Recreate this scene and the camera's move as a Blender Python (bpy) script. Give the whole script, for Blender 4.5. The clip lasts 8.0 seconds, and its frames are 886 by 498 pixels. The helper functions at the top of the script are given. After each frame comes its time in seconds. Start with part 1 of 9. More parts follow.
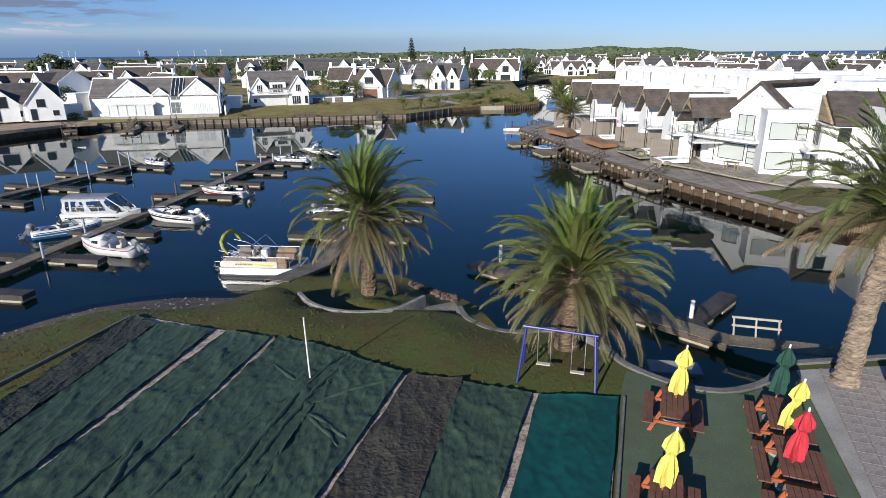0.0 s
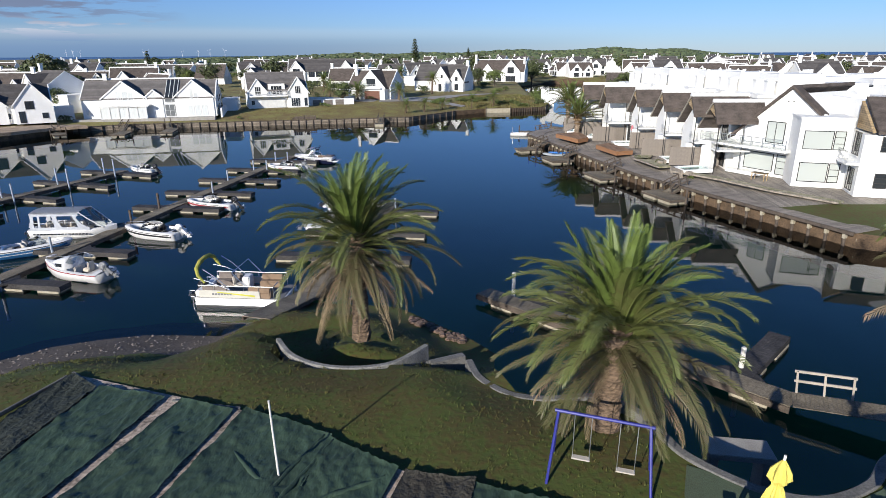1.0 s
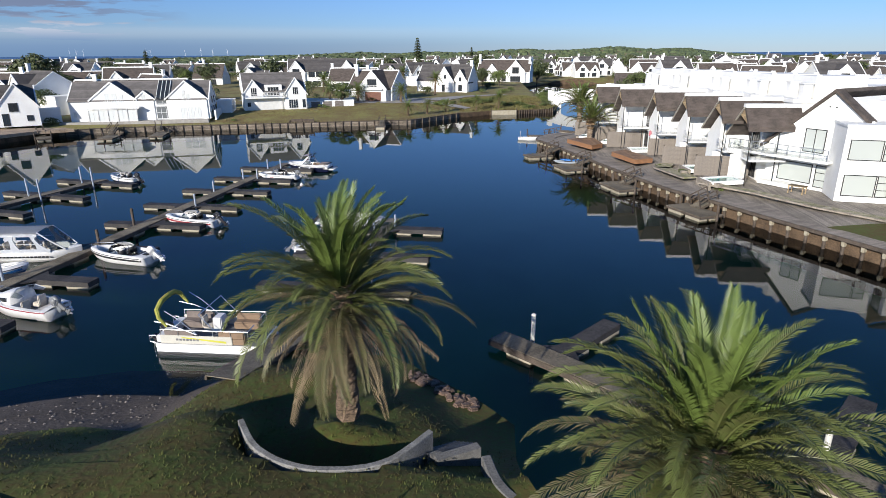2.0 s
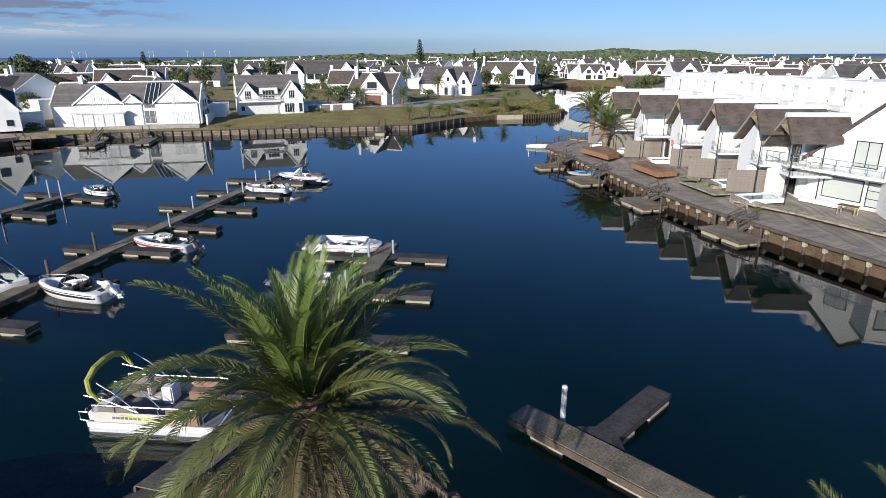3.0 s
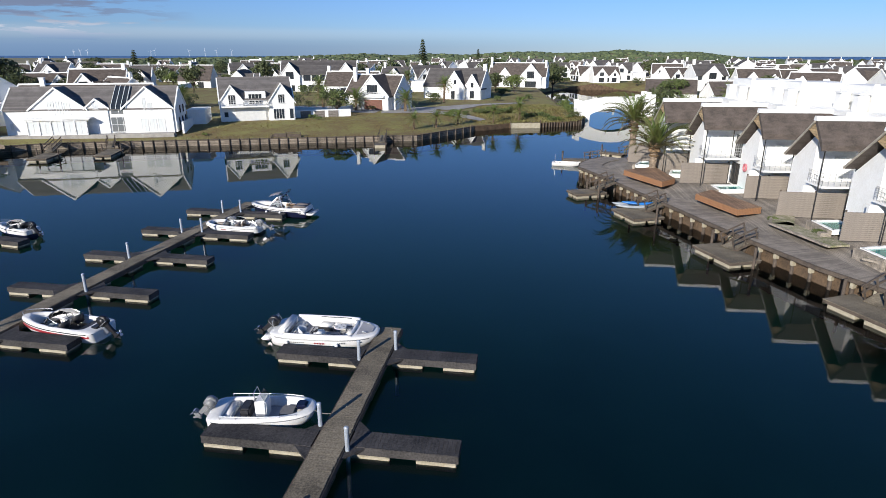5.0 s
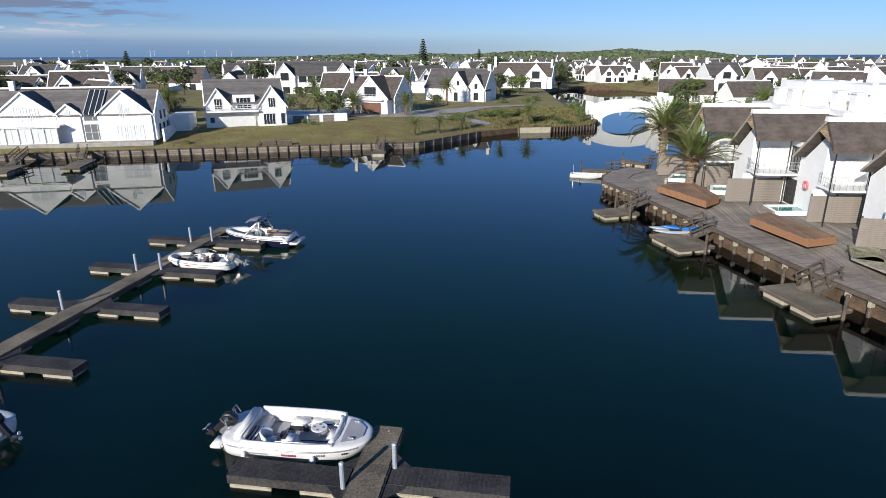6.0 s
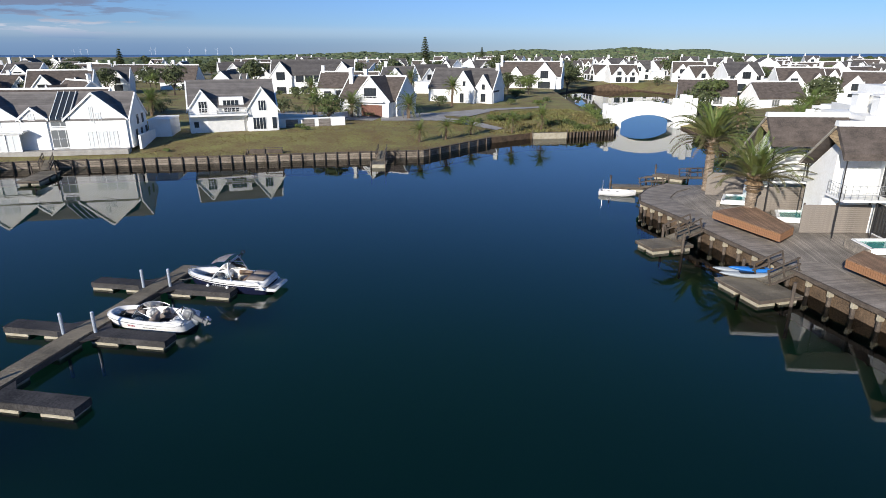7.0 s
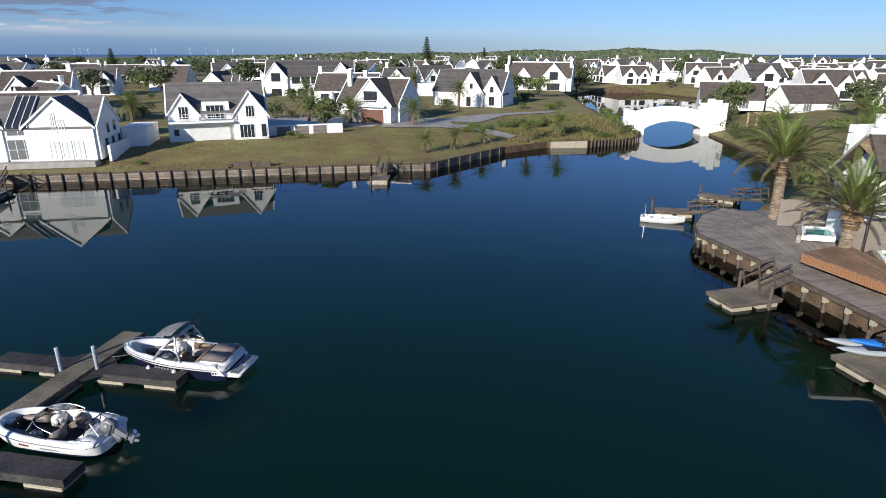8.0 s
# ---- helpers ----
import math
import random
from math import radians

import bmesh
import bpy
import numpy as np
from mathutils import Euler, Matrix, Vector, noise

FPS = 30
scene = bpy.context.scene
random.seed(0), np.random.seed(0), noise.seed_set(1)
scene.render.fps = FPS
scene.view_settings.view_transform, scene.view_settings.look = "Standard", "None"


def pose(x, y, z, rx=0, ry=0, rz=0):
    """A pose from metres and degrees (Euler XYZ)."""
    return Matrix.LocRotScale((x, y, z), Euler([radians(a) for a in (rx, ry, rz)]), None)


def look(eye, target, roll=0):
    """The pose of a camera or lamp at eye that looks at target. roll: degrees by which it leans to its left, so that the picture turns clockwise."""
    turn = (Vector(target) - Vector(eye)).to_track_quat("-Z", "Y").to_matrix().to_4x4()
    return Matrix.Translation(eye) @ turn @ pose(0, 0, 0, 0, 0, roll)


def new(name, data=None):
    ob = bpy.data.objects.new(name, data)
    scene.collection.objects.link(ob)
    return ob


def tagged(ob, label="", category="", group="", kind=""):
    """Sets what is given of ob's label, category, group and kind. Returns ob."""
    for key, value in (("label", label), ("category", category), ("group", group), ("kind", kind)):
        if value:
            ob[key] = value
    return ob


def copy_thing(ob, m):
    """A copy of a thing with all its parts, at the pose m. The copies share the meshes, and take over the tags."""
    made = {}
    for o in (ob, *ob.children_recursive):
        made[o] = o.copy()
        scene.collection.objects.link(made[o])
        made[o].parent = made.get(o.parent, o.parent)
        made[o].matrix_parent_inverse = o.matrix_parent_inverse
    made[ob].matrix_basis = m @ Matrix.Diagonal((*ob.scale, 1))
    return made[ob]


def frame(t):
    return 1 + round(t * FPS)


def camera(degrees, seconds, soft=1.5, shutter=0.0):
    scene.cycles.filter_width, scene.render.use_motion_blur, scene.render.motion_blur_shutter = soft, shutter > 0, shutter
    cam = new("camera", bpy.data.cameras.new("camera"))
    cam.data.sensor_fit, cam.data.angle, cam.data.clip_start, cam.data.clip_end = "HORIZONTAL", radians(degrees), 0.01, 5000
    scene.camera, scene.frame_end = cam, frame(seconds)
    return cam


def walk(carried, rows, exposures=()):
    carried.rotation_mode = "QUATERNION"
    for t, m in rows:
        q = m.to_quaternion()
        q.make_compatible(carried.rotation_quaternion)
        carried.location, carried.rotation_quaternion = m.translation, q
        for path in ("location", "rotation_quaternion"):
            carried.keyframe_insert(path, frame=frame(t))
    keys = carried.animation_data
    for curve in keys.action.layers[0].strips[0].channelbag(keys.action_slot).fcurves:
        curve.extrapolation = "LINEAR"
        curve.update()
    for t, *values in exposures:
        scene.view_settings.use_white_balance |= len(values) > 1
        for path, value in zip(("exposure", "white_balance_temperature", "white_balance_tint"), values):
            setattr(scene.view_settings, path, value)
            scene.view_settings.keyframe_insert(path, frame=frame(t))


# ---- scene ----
cam = camera(73.7, 8.0, soft=0.6)
PATH = [
    (0, (1.837, 4.889, 13.779), (1.717, 6.783, 13.147), -0.5),
    (0.5, (1.654, 7.16, 13.791), (1.529, 9.054, 13.161), -0.5),
    (1, (1.4, 9.77, 13.823), (1.27, 11.664, 13.193), -0.4),
    (1.5, (1.146, 12.386, 13.838), (1.011, 14.279, 13.21), -0.4),
    (1.7, (1.009, 13.556, 13.856), (0.873, 15.448, 13.224), -0.4),
    (3, (0.149, 21.7, 13.932), (0.005, 23.594, 13.305), -0.3),
    (3.5, (-0.329, 24.896, 13.929), (-0.473, 26.79, 13.302), -0.3),
    (4, (-0.879, 28.547, 13.929), (-1.025, 30.441, 13.302), -0.2),
    (4.5, (-1.484, 32.067, 13.956), (-1.629, 33.961, 13.329), -0.1),
    (4.7, (-1.759, 33.615, 13.952), (-1.906, 35.509, 13.327), 0.1),
    (5.8, (-3.199, 42.777, 13.897), (-3.346, 44.671, 13.27), -0.2),
    (6, (-3.411, 44.536, 13.916), (-3.56, 46.429, 13.29), -0.2),
    (6.5, (-4.148, 48.97, 13.962), (-4.299, 50.863, 13.333), -0.2),
    (7, (-5.049, 53.952, 13.934), (-5.201, 55.844, 13.303), -0.1),
    (7.5, (-5.976, 58.735, 13.821), (-6.128, 60.627, 13.191), -0.1),
    (8, (-6.927, 63.798, 13.915), (-7.08, 65.689, 13.285), -0.0),
]
walk(cam, [(t, look(eye, target, roll)) for t, eye, target, roll in PATH], exposures=[(0.0, 0.3), (8.0, 0.3)])

# ---- world and sun ----
SUN_DIR = Vector((-0.46, -0.89, 0.385)).normalized()
SUN_EL = math.asin(SUN_DIR.z)
SUN_ROT = math.atan2(SUN_DIR.x, SUN_DIR.y)


def make_world():
    w = bpy.data.worlds.new("sky")
    w.use_nodes = True
    scene.world = w
    nt = w.node_tree
    nt.nodes.clear()
    out = nt.nodes.new("ShaderNodeOutputWorld")
    bg = nt.nodes.new("ShaderNodeBackground")
    sky = nt.nodes.new("ShaderNodeTexSky")
    sky.sky_type = "NISHITA"
    sky.sun_disc = False
    sky.sun_elevation = SUN_EL
    sky.sun_rotation = SUN_ROT
    sky.air_density = 1.0
    sky.dust_density = 0.0
    sky.ozone_density = 4.0
    # low cloud banks
    tc = nt.nodes.new("ShaderNodeTexCoord")
    mp = nt.nodes.new("ShaderNodeMapping")
    mp.inputs["Scale"].default_value = (5.5, 5.5, 42.0)
    nz = nt.nodes.new("ShaderNodeTexNoise")
    nz.inputs["Scale"].default_value = 1.9
    nz.inputs["Detail"].default_value = 7.0
    nz.inputs["Roughness"].default_value = 0.55
    ramp = nt.nodes.new("ShaderNodeValToRGB")
    ramp.color_ramp.elements[0].position = 0.49
    ramp.color_ramp.elements[1].position = 0.56
    sep = nt.nodes.new("ShaderNodeSeparateXYZ")
    band = nt.nodes.new("ShaderNodeMapRange")
    band.inputs["From Min"].default_value = -0.43
    band.inputs["From Max"].default_value = -0.56
    mul = nt.nodes.new("ShaderNodeMath")
    mul.operation = "MULTIPLY"
    mul.inputs[1].default_value = 1.0
    mix = nt.nodes.new("ShaderNodeMix")
    mix.data_type = "RGBA"
    puff = nt.nodes.new("ShaderNodeValToRGB")
    puff.color_ramp.elements[0].position = 0.0
    puff.color_ramp.elements[0].color = (1.9, 3.1, 5.1, 1)
    puff.color_ramp.elements[1].position = 0.1
    puff.color_ramp.elements[1].color = (1.75, 2.2, 3.5, 1)
    for at, tone in ((0.02, (2.4, 3.7, 5.8, 1)), (0.036, (6.0, 6.6, 7.8, 1)), (0.05, (2.2, 2.9, 4.5, 1))):
        puff.color_ramp.elements.new(at).color = tone
    nt.links.new(tc.outputs["Generated"], mp.inputs["Vector"])
    nt.links.new(mp.outputs["Vector"], nz.inputs["Vector"])
    nt.links.new(nz.outputs["Fac"], ramp.inputs["Fac"])
    nt.links.new(tc.outputs["Generated"], sep.inputs["Vector"])
    nt.links.new(sep.outputs["X"], band.inputs["Value"])
    low = nt.nodes.new("ShaderNodeMapRange")
    low.inputs["From Min"].default_value = 0.17
    low.inputs["From Max"].default_value = 0.11
    nt.links.new(sep.outputs["Z"], low.inputs["Value"])
    nt.links.new(sep.outputs["Z"], puff.inputs["Fac"])
    nt.links.new(puff.outputs["Color"], mix.inputs["B"])
    mul2 = nt.nodes.new("ShaderNodeMath")
    mul2.operation = "MULTIPLY"
    nt.links.new(band.outputs["Result"], mul2.inputs[0])
    nt.links.new(low.outputs["Result"], mul2.inputs[1])
    bank = nt.nodes.new("ShaderNodeMapRange")
    bank.inputs["From Min"].default_value = 0.042
    bank.inputs["From Max"].default_value = 0.012
    wide = nt.nodes.new("ShaderNodeMapRange")
    wide.inputs["From Min"].default_value = 0.25
    wide.inputs["From Max"].default_value = -0.5
    both = nt.nodes.new("ShaderNodeMath")
    both.operation = "MULTIPLY"
    nt.links.new(sep.outputs["Z"], bank.inputs["Value"])
    nt.links.new(sep.outputs["X"], wide.inputs["Value"])
    nt.links.new(bank.outputs["Result"], both.inputs[0])
    nt.links.new(wide.outputs["Result"], both.inputs[1])
    most = nt.nodes.new("ShaderNodeMath")
    most.operation = "MAXIMUM"
    nt.links.new(ramp.outputs["Color"], mul.inputs[0])
    nt.links.new(mul2.outputs["Value"], mul.inputs[1])
    # clear maritime air: bluer than the model towards the horizon
    air = nt.nodes.new("ShaderNodeMix")
    air.data_type = "RGBA"
    air.blend_type = "MULTIPLY"
    air.inputs["Factor"].default_value = 1.0
    tint = nt.nodes.new("ShaderNodeValToRGB")
    tint.color_ramp.elements[0].position = 0.0
    tint.color_ramp.elements[0].color = (0.54, 0.72, 1.2, 1)
    tint.color_ramp.elements[1].position = 0.2
    tint.color_ramp.elements[1].color = (0.67, 0.89, 1.4, 1)
    high = tint.color_ramp.elements.new(0.45)
    high.color = (0.49, 0.83, 1.2, 1)
    nt.links.new(sep.outputs["Z"], tint.inputs["Fac"])
    nt.links.new(sky.outputs["Color"], air.inputs["A"])
    nt.links.new(tint.outputs["Color"], air.inputs["B"])
    nt.links.new(air.outputs["Result"], mix.inputs["A"])
    nt.links.new(mul.outputs["Value"], most.inputs[0])
    nt.links.new(both.outputs["Value"], most.inputs[1])
    nt.links.new(most.outputs["Value"], mix.inputs["Factor"])
    nt.links.new(mix.outputs["Result"], bg.inputs["Color"])
    bg.inputs["Strength"].default_value = SKY_STRENGTH
    nt.links.new(bg.outputs["Background"], out.inputs["Surface"])
    lamp = bpy.data.lights.new("sun", "SUN")
    lamp.energy = SUN_STRENGTH
    lamp.angle = radians(0.6)
    lamp.color = (1.0, 0.95, 0.87)
    ob = new("sun", lamp)
    ob.matrix_world = look(SUN_DIR * 200, (0, 0, 0))


SKY_STRENGTH, SUN_STRENGTH = 0.078, 5.0
make_world()


# ---- materials ----
def material(name, base, rough=0.7, metal=0.0, vary=0.25, scale=2.0, fine=30.0, bump=0.15, tint=None, bump_size=0.02,
             stripes=None, island=0.0, spec=0.5, stretch=(1, 1, 1), contrast=0.28):
    """Principled material with variation at two scales, optional plank stripes, and relief. Object coordinates in metres."""
    m = bpy.data.materials.new(name)
    m.use_nodes = True
    nt = m.node_tree
    p = nt.nodes["Principled BSDF"]
    p.inputs["Roughness"].default_value = rough
    p.inputs["Metallic"].default_value = metal
    p.inputs["Specular IOR Level"].default_value = spec
    tc = nt.nodes.new("ShaderNodeTexCoord")
    mp = nt.nodes.new("ShaderNodeMapping")
    mp.inputs["Scale"].default_value = stretch
    nt.links.new(tc.outputs["Object"], mp.inputs["Vector"])
    big = nt.nodes.new("ShaderNodeTexNoise")
    big.inputs["Scale"].default_value = scale
    big.inputs["Detail"].default_value = 4.0
    small = nt.nodes.new("ShaderNodeTexNoise")
    small.inputs["Scale"].default_value = fine
    small.inputs["Detail"].default_value = 3.0
    nt.links.new(mp.outputs["Vector"], big.inputs["Vector"])
    nt.links.new(mp.outputs["Vector"], small.inputs["Vector"])
    add = nt.nodes.new("ShaderNodeMath")
    add.operation = "ADD"
    nt.links.new(big.outputs["Fac"], add.inputs[0])
    nt.links.new(small.outputs["Fac"], add.inputs[1])
    ramp = nt.nodes.new("ShaderNodeMapRange")
    ramp.inputs["From Min"].default_value = 1 - contrast
    ramp.inputs["From Max"].default_value = 1 + contrast
    nt.links.new(add.outputs["Value"], ramp.inputs["Value"])
    mix = nt.nodes.new("ShaderNodeMix")
    mix.data_type = "RGBA"
    other = tint or tuple(c * (1 - vary * 1.6) for c in base)
    mix.inputs["A"].default_value = (*[min(1, c * (1 + vary * 0.5)) for c in base], 1)
    mix.inputs["B"].default_value = (*other, 1)
    nt.links.new(ramp.outputs["Result"], mix.inputs["Factor"])
    colour = mix.outputs["Result"]
    height = small.outputs["Fac"]
    if island:
        rnd = nt.nodes.new("ShaderNodeNewGeometry")
        hsv = nt.nodes.new("ShaderNodeHueSaturation")
        mr = nt.nodes.new("ShaderNodeMapRange")
        mr.inputs["To Min"].default_value = 1 - island
        mr.inputs["To Max"].default_value = 1 + island
        nt.links.new(rnd.outputs["Random Per Island"], mr.inputs["Value"])
        nt.links.new(mr.outputs["Result"], hsv.inputs["Value"])
        nt.links.new(colour, hsv.inputs["Color"])
        colour = hsv.outputs["Color"]
    if stripes:
        axis, width, depth = stripes
        sep = nt.nodes.new("ShaderNodeSeparateXYZ")
        nt.links.new(tc.outputs["Object"], sep.inputs["Vector"])
        div = nt.nodes.new("ShaderNodeMath")
        div.operation = "DIVIDE"
        div.inputs[1].default_value = width
        nt.links.new(sep.outputs[axis], div.inputs[0])
        fr = nt.nodes.new("ShaderNodeMath")
        fr.operation = "FRACT"
        nt.links.new(div.outputs["Value"], fr.inputs[0])
        gap = nt.nodes.new("ShaderNodeMath")
        gap.operation = "GREATER_THAN"
        gap.inputs[1].default_value = 0.12
        nt.links.new(fr.outputs["Value"], gap.inputs[0])
        fl = nt.nodes.new("ShaderNodeMath")
        fl.operation = "FLOOR"
        nt.links.new(div.outputs["Value"], fl.inputs[0])
        wn = nt.nodes.new("ShaderNodeTexWhiteNoise")
        wn.noise_dimensions = "1D"
        nt.links.new(fl.outputs["Value"], wn.inputs["W"])
        mr2 = nt.nodes.new("ShaderNodeMapRange")
        mr2.inputs["To Min"].default_value = 0.75
        mr2.inputs["To Max"].default_value = 1.2
        nt.links.new(wn.outputs["Value"], mr2.inputs["Value"])
        low = nt.nodes.new("ShaderNodeMapRange")
        low.inputs["To Min"].default_value = 1 - depth
        low.inputs["To Max"].default_value = 1
        nt.links.new(gap.outputs["Value"], low.inputs["Value"])
        mm = nt.nodes.new("ShaderNodeMath")
        mm.operation = "MULTIPLY"
        nt.links.new(mr2.outputs["Result"], mm.inputs[0])
        nt.links.new(low.outputs["Result"], mm.inputs[1])
        hs2 = nt.nodes.new("ShaderNodeHueSaturation")
        nt.links.new(mm.outputs["Value"], hs2.inputs["Value"])
        nt.links.new(colour, hs2.inputs["Color"])
        colour = hs2.outputs["Color"]
    nt.links.new(colour, p.inputs["Base Color"])
    if bump:
        b = nt.nodes.new("ShaderNodeBump")
        b.inputs["Strength"].default_value = bump
        b.inputs["Distance"].default_value = bump_size
        nt.links.new(height, b.inputs["Height"])
        nt.links.new(b.outputs["Normal"], p.inputs["Normal"])
    return m


def water_material():
    m = bpy.data.materials.new("lagoon_water")
    m.use_nodes = True
    nt = m.node_tree
    nt.nodes.clear()
    out = nt.nodes.new("ShaderNodeOutputMaterial")
    mix = nt.nodes.new("ShaderNodeMixShader")
    tr = nt.nodes.new("ShaderNodeBsdfTransparent")
    tr.inputs["Color"].default_value = (0.68, 0.82, 0.8, 1)
    gl = nt.nodes.new("ShaderNodeBsdfGlossy")
    gl.inputs["Roughness"].default_value = 0.012
    fr = nt.nodes.new("ShaderNodeFresnel")
    fr.inputs["IOR"].default_value = 1.37
    tc = nt.nodes.new("ShaderNodeTexCoord")
    mp = nt.nodes.new("ShaderNodeMapping")
    mp.inputs["Scale"].default_value = (1.0, 2.2, 1.0)
    nz = nt.nodes.new("ShaderNodeTexNoise")
    nz.inputs["Scale"].default_value = 1.1
    nz.inputs["Detail"].default_value = 2.0
    b = nt.nodes.new("ShaderNodeBump")
    b.inputs["Strength"].default_value = 0.012
    b.inputs["Distance"].default_value = 0.05
    nt.links.new(tc.outputs["Object"], mp.inputs["Vector"])
    nt.links.new(mp.outputs["Vector"], nz.inputs["Vector"])
    nt.links.new(nz.outputs["Fac"], b.inputs["Height"])
    nt.links.new(b.outputs["Normal"], gl.inputs["Normal"])
    nt.links.new(fr.outputs["Fac"], mix.inputs["Fac"])
    nt.links.new(tr.outputs["BSDF"], mix.inputs[1])
    nt.links.new(gl.outputs["BSDF"], mix.inputs[2])
    nt.links.new(mix.outputs["Shader"], out.inputs["Surface"])
    return m


def glass_material(name, colour, rough=0.03):
    m = bpy.data.materials.new(name)
    m.use_nodes = True
    p = m.node_tree.nodes["Principled BSDF"]
    p.inputs["Base Color"].default_value = (*colour, 1)
    p.inputs["Roughness"].default_value = rough
    p.inputs["IOR"].default_value = 1.5
    p.inputs["Coat Weight"].default_value = 0.6
    return m


def clear_glass(name, colour=(0.75, 0.85, 0.88)):
    m = bpy.data.materials.new(name)
    m.use_nodes = True
    nt = m.node_tree
    nt.nodes.clear()
    out = nt.nodes.new("ShaderNodeOutputMaterial")
    mix = nt.nodes.new("ShaderNodeMixShader")
    tr = nt.nodes.new("ShaderNodeBsdfTransparent")
    tr.inputs["Color"].default_value = (*colour, 1)
    gl = nt.nodes.new("ShaderNodeBsdfGlossy")
    gl.inputs["Roughness"].default_value = 0.03
    fr = nt.nodes.new("ShaderNodeFresnel")
    nt.links.new(fr.outputs["Fac"], mix.inputs["Fac"])
    nt.links.new(tr.outputs["BSDF"], mix.inputs[1])
    nt.links.new(gl.outputs["BSDF"], mix.inputs[2])
    nt.links.new(mix.outputs["Shader"], out.inputs["Surface"])
    return m


M = {}
M["water"] = water_material()
# bed colour holds the green light that the water would scatter
M["bed"] = material("lagoon_bed_scatter", (0.12, 0.25, 0.1), 0.95, spec=0.0, vary=0.15, scale=0.03, fine=0.12)


def bed_fade(mat, colour, y0, y1):
    """Fades the bed to a paler green over the upper lagoon, along y."""
    nt = mat.node_tree
    p = nt.nodes["Principled BSDF"]
    deep = p.inputs["Base Color"].links[0].from_socket
    tc = nt.nodes.new("ShaderNodeTexCoord")
    sep = nt.nodes.new("ShaderNodeSeparateXYZ")
    fade = nt.nodes.new("ShaderNodeMapRange")
    fade.interpolation_type = "SMOOTHSTEP"
    fade.inputs["From Min"].default_value = y0
    fade.inputs["From Max"].default_value = y1
    mix = nt.nodes.new("ShaderNodeMix")
    mix.data_type = "RGBA"
    mix.inputs["B"].default_value = (*colour, 1)
    nt.links.new(tc.outputs["Object"], sep.inputs["Vector"])
    nt.links.new(sep.outputs["Y"], fade.inputs["Value"])
    nt.links.new(fade.outputs["Result"], mix.inputs["Factor"])
    nt.links.new(deep, mix.inputs["A"])
    nt.links.new(mix.outputs["Result"], p.inputs["Base Color"])


bed_fade(M["bed"], (0.33, 0.46, 0.12), 58, 88)
M["sea"] = material("open_sea", (0.07, 0.16, 0.32), 0.6, vary=0.2, scale=0.002, fine=0.02, bump=0)
M["lawn"] = material("mown_lawn", (0.052, 0.07, 0.010), 0.95, vary=0.4, scale=0.6, fine=5, bump=0.6, bump_size=0.05, contrast=0.18, tint=(0.074, 0.056, 0.012))
M["scrub"] = material("dry_bank_grass", (0.2, 0.19, 0.055), 0.95, vary=0.3, scale=0.25, fine=4, bump=0.5, bump_size=0.08, tint=(0.16, 0.105, 0.042), contrast=0.18)
M["sand"] = material("pebbly_sand", (0.1, 0.078, 0.062), 0.95, vary=0.35, scale=0.8, fine=7, bump=0.6, bump_size=0.05, tint=(0.06, 0.047, 0.037))
M["field"] = material("far_fields", (0.25, 0.205, 0.115), 0.95, vary=0.3, scale=0.006, fine=0.05, bump=0, tint=(0.1, 0.105, 0.05))
M["soil"] = material("bank_soil", (0.13, 0.085, 0.05), 0.95, vary=0.4, scale=1.0, fine=12, bump=0.6, bump_size=0.04)
M["asphalt"] = material("asphalt", (0.36, 0.34, 0.315), 0.9, vary=0.2, scale=0.5, fine=30)
M["white"] = material("white_plaster", (0.86, 0.86, 0.84), 0.8, vary=0.06, scale=0.7, fine=9, bump=0.04, tint=(0.77, 0.76, 0.72))
M["thatch"] = material("weathered_thatch", (0.115, 0.092, 0.078), 0.95, vary=0.35, scale=1.2, fine=14, bump=0.7, bump_size=0.05, stretch=(1, 1, 2))
M["shingle"] = material("grey_shingle", (0.11, 0.10, 0.095), 0.85, vary=0.25, scale=1.0, fine=10, bump=0.5, bump_size=0.03, stripes=(2, 0.22, 0.35))
M["decking"] = material("weathered_decking", (0.21, 0.176, 0.125), 0.85, vary=0.4, scale=0.7, fine=14, bump=0.3, island=0.07)
M["deck_lines"] = material("grey_deck_boards", (0.31, 0.27, 0.225), 0.85, vary=0.3, scale=0.6, fine=22, bump=0.3, stripes=(0, 0.14, 0.55))
M["dark_deck"] = material("dark_finger_deck", (0.054, 0.049, 0.047), 0.8, vary=0.5, scale=0.8, fine=12, bump=0.3, island=0.08)
M["screen"] = material("timber_screen", (0.24, 0.21, 0.185), 0.85, vary=0.25, scale=1.0, fine=16, stripes=(2, 0.12, 0.5), stretch=(1, 1, 4))
M["orange"] = material("oiled_timber", (0.33, 0.165, 0.08), 0.7, vary=0.25, scale=1.0, fine=16, stripes=(0, 0.14, 0.35))
M["post"] = material("old_timber_post", (0.11, 0.085, 0.065), 0.9, vary=0.35, scale=2, fine=18, bump=0.5)
M["quay"] = material("quay_boards", (0.26, 0.215, 0.165), 0.9, vary=0.35, scale=0.6, fine=10, bump=0.5, stripes=(2, 0.3, 0.6), tint=(0.1, 0.082, 0.062))
M["concrete"] = material("concrete", (0.36, 0.34, 0.31), 0.85, vary=0.2, scale=1.2, fine=25, bump=0.25)
M["float"] = material("float_block", (0.38, 0.345, 0.265), 0.7, vary=0.2, scale=2, fine=14, tint=(0.3, 0.26, 0.18))
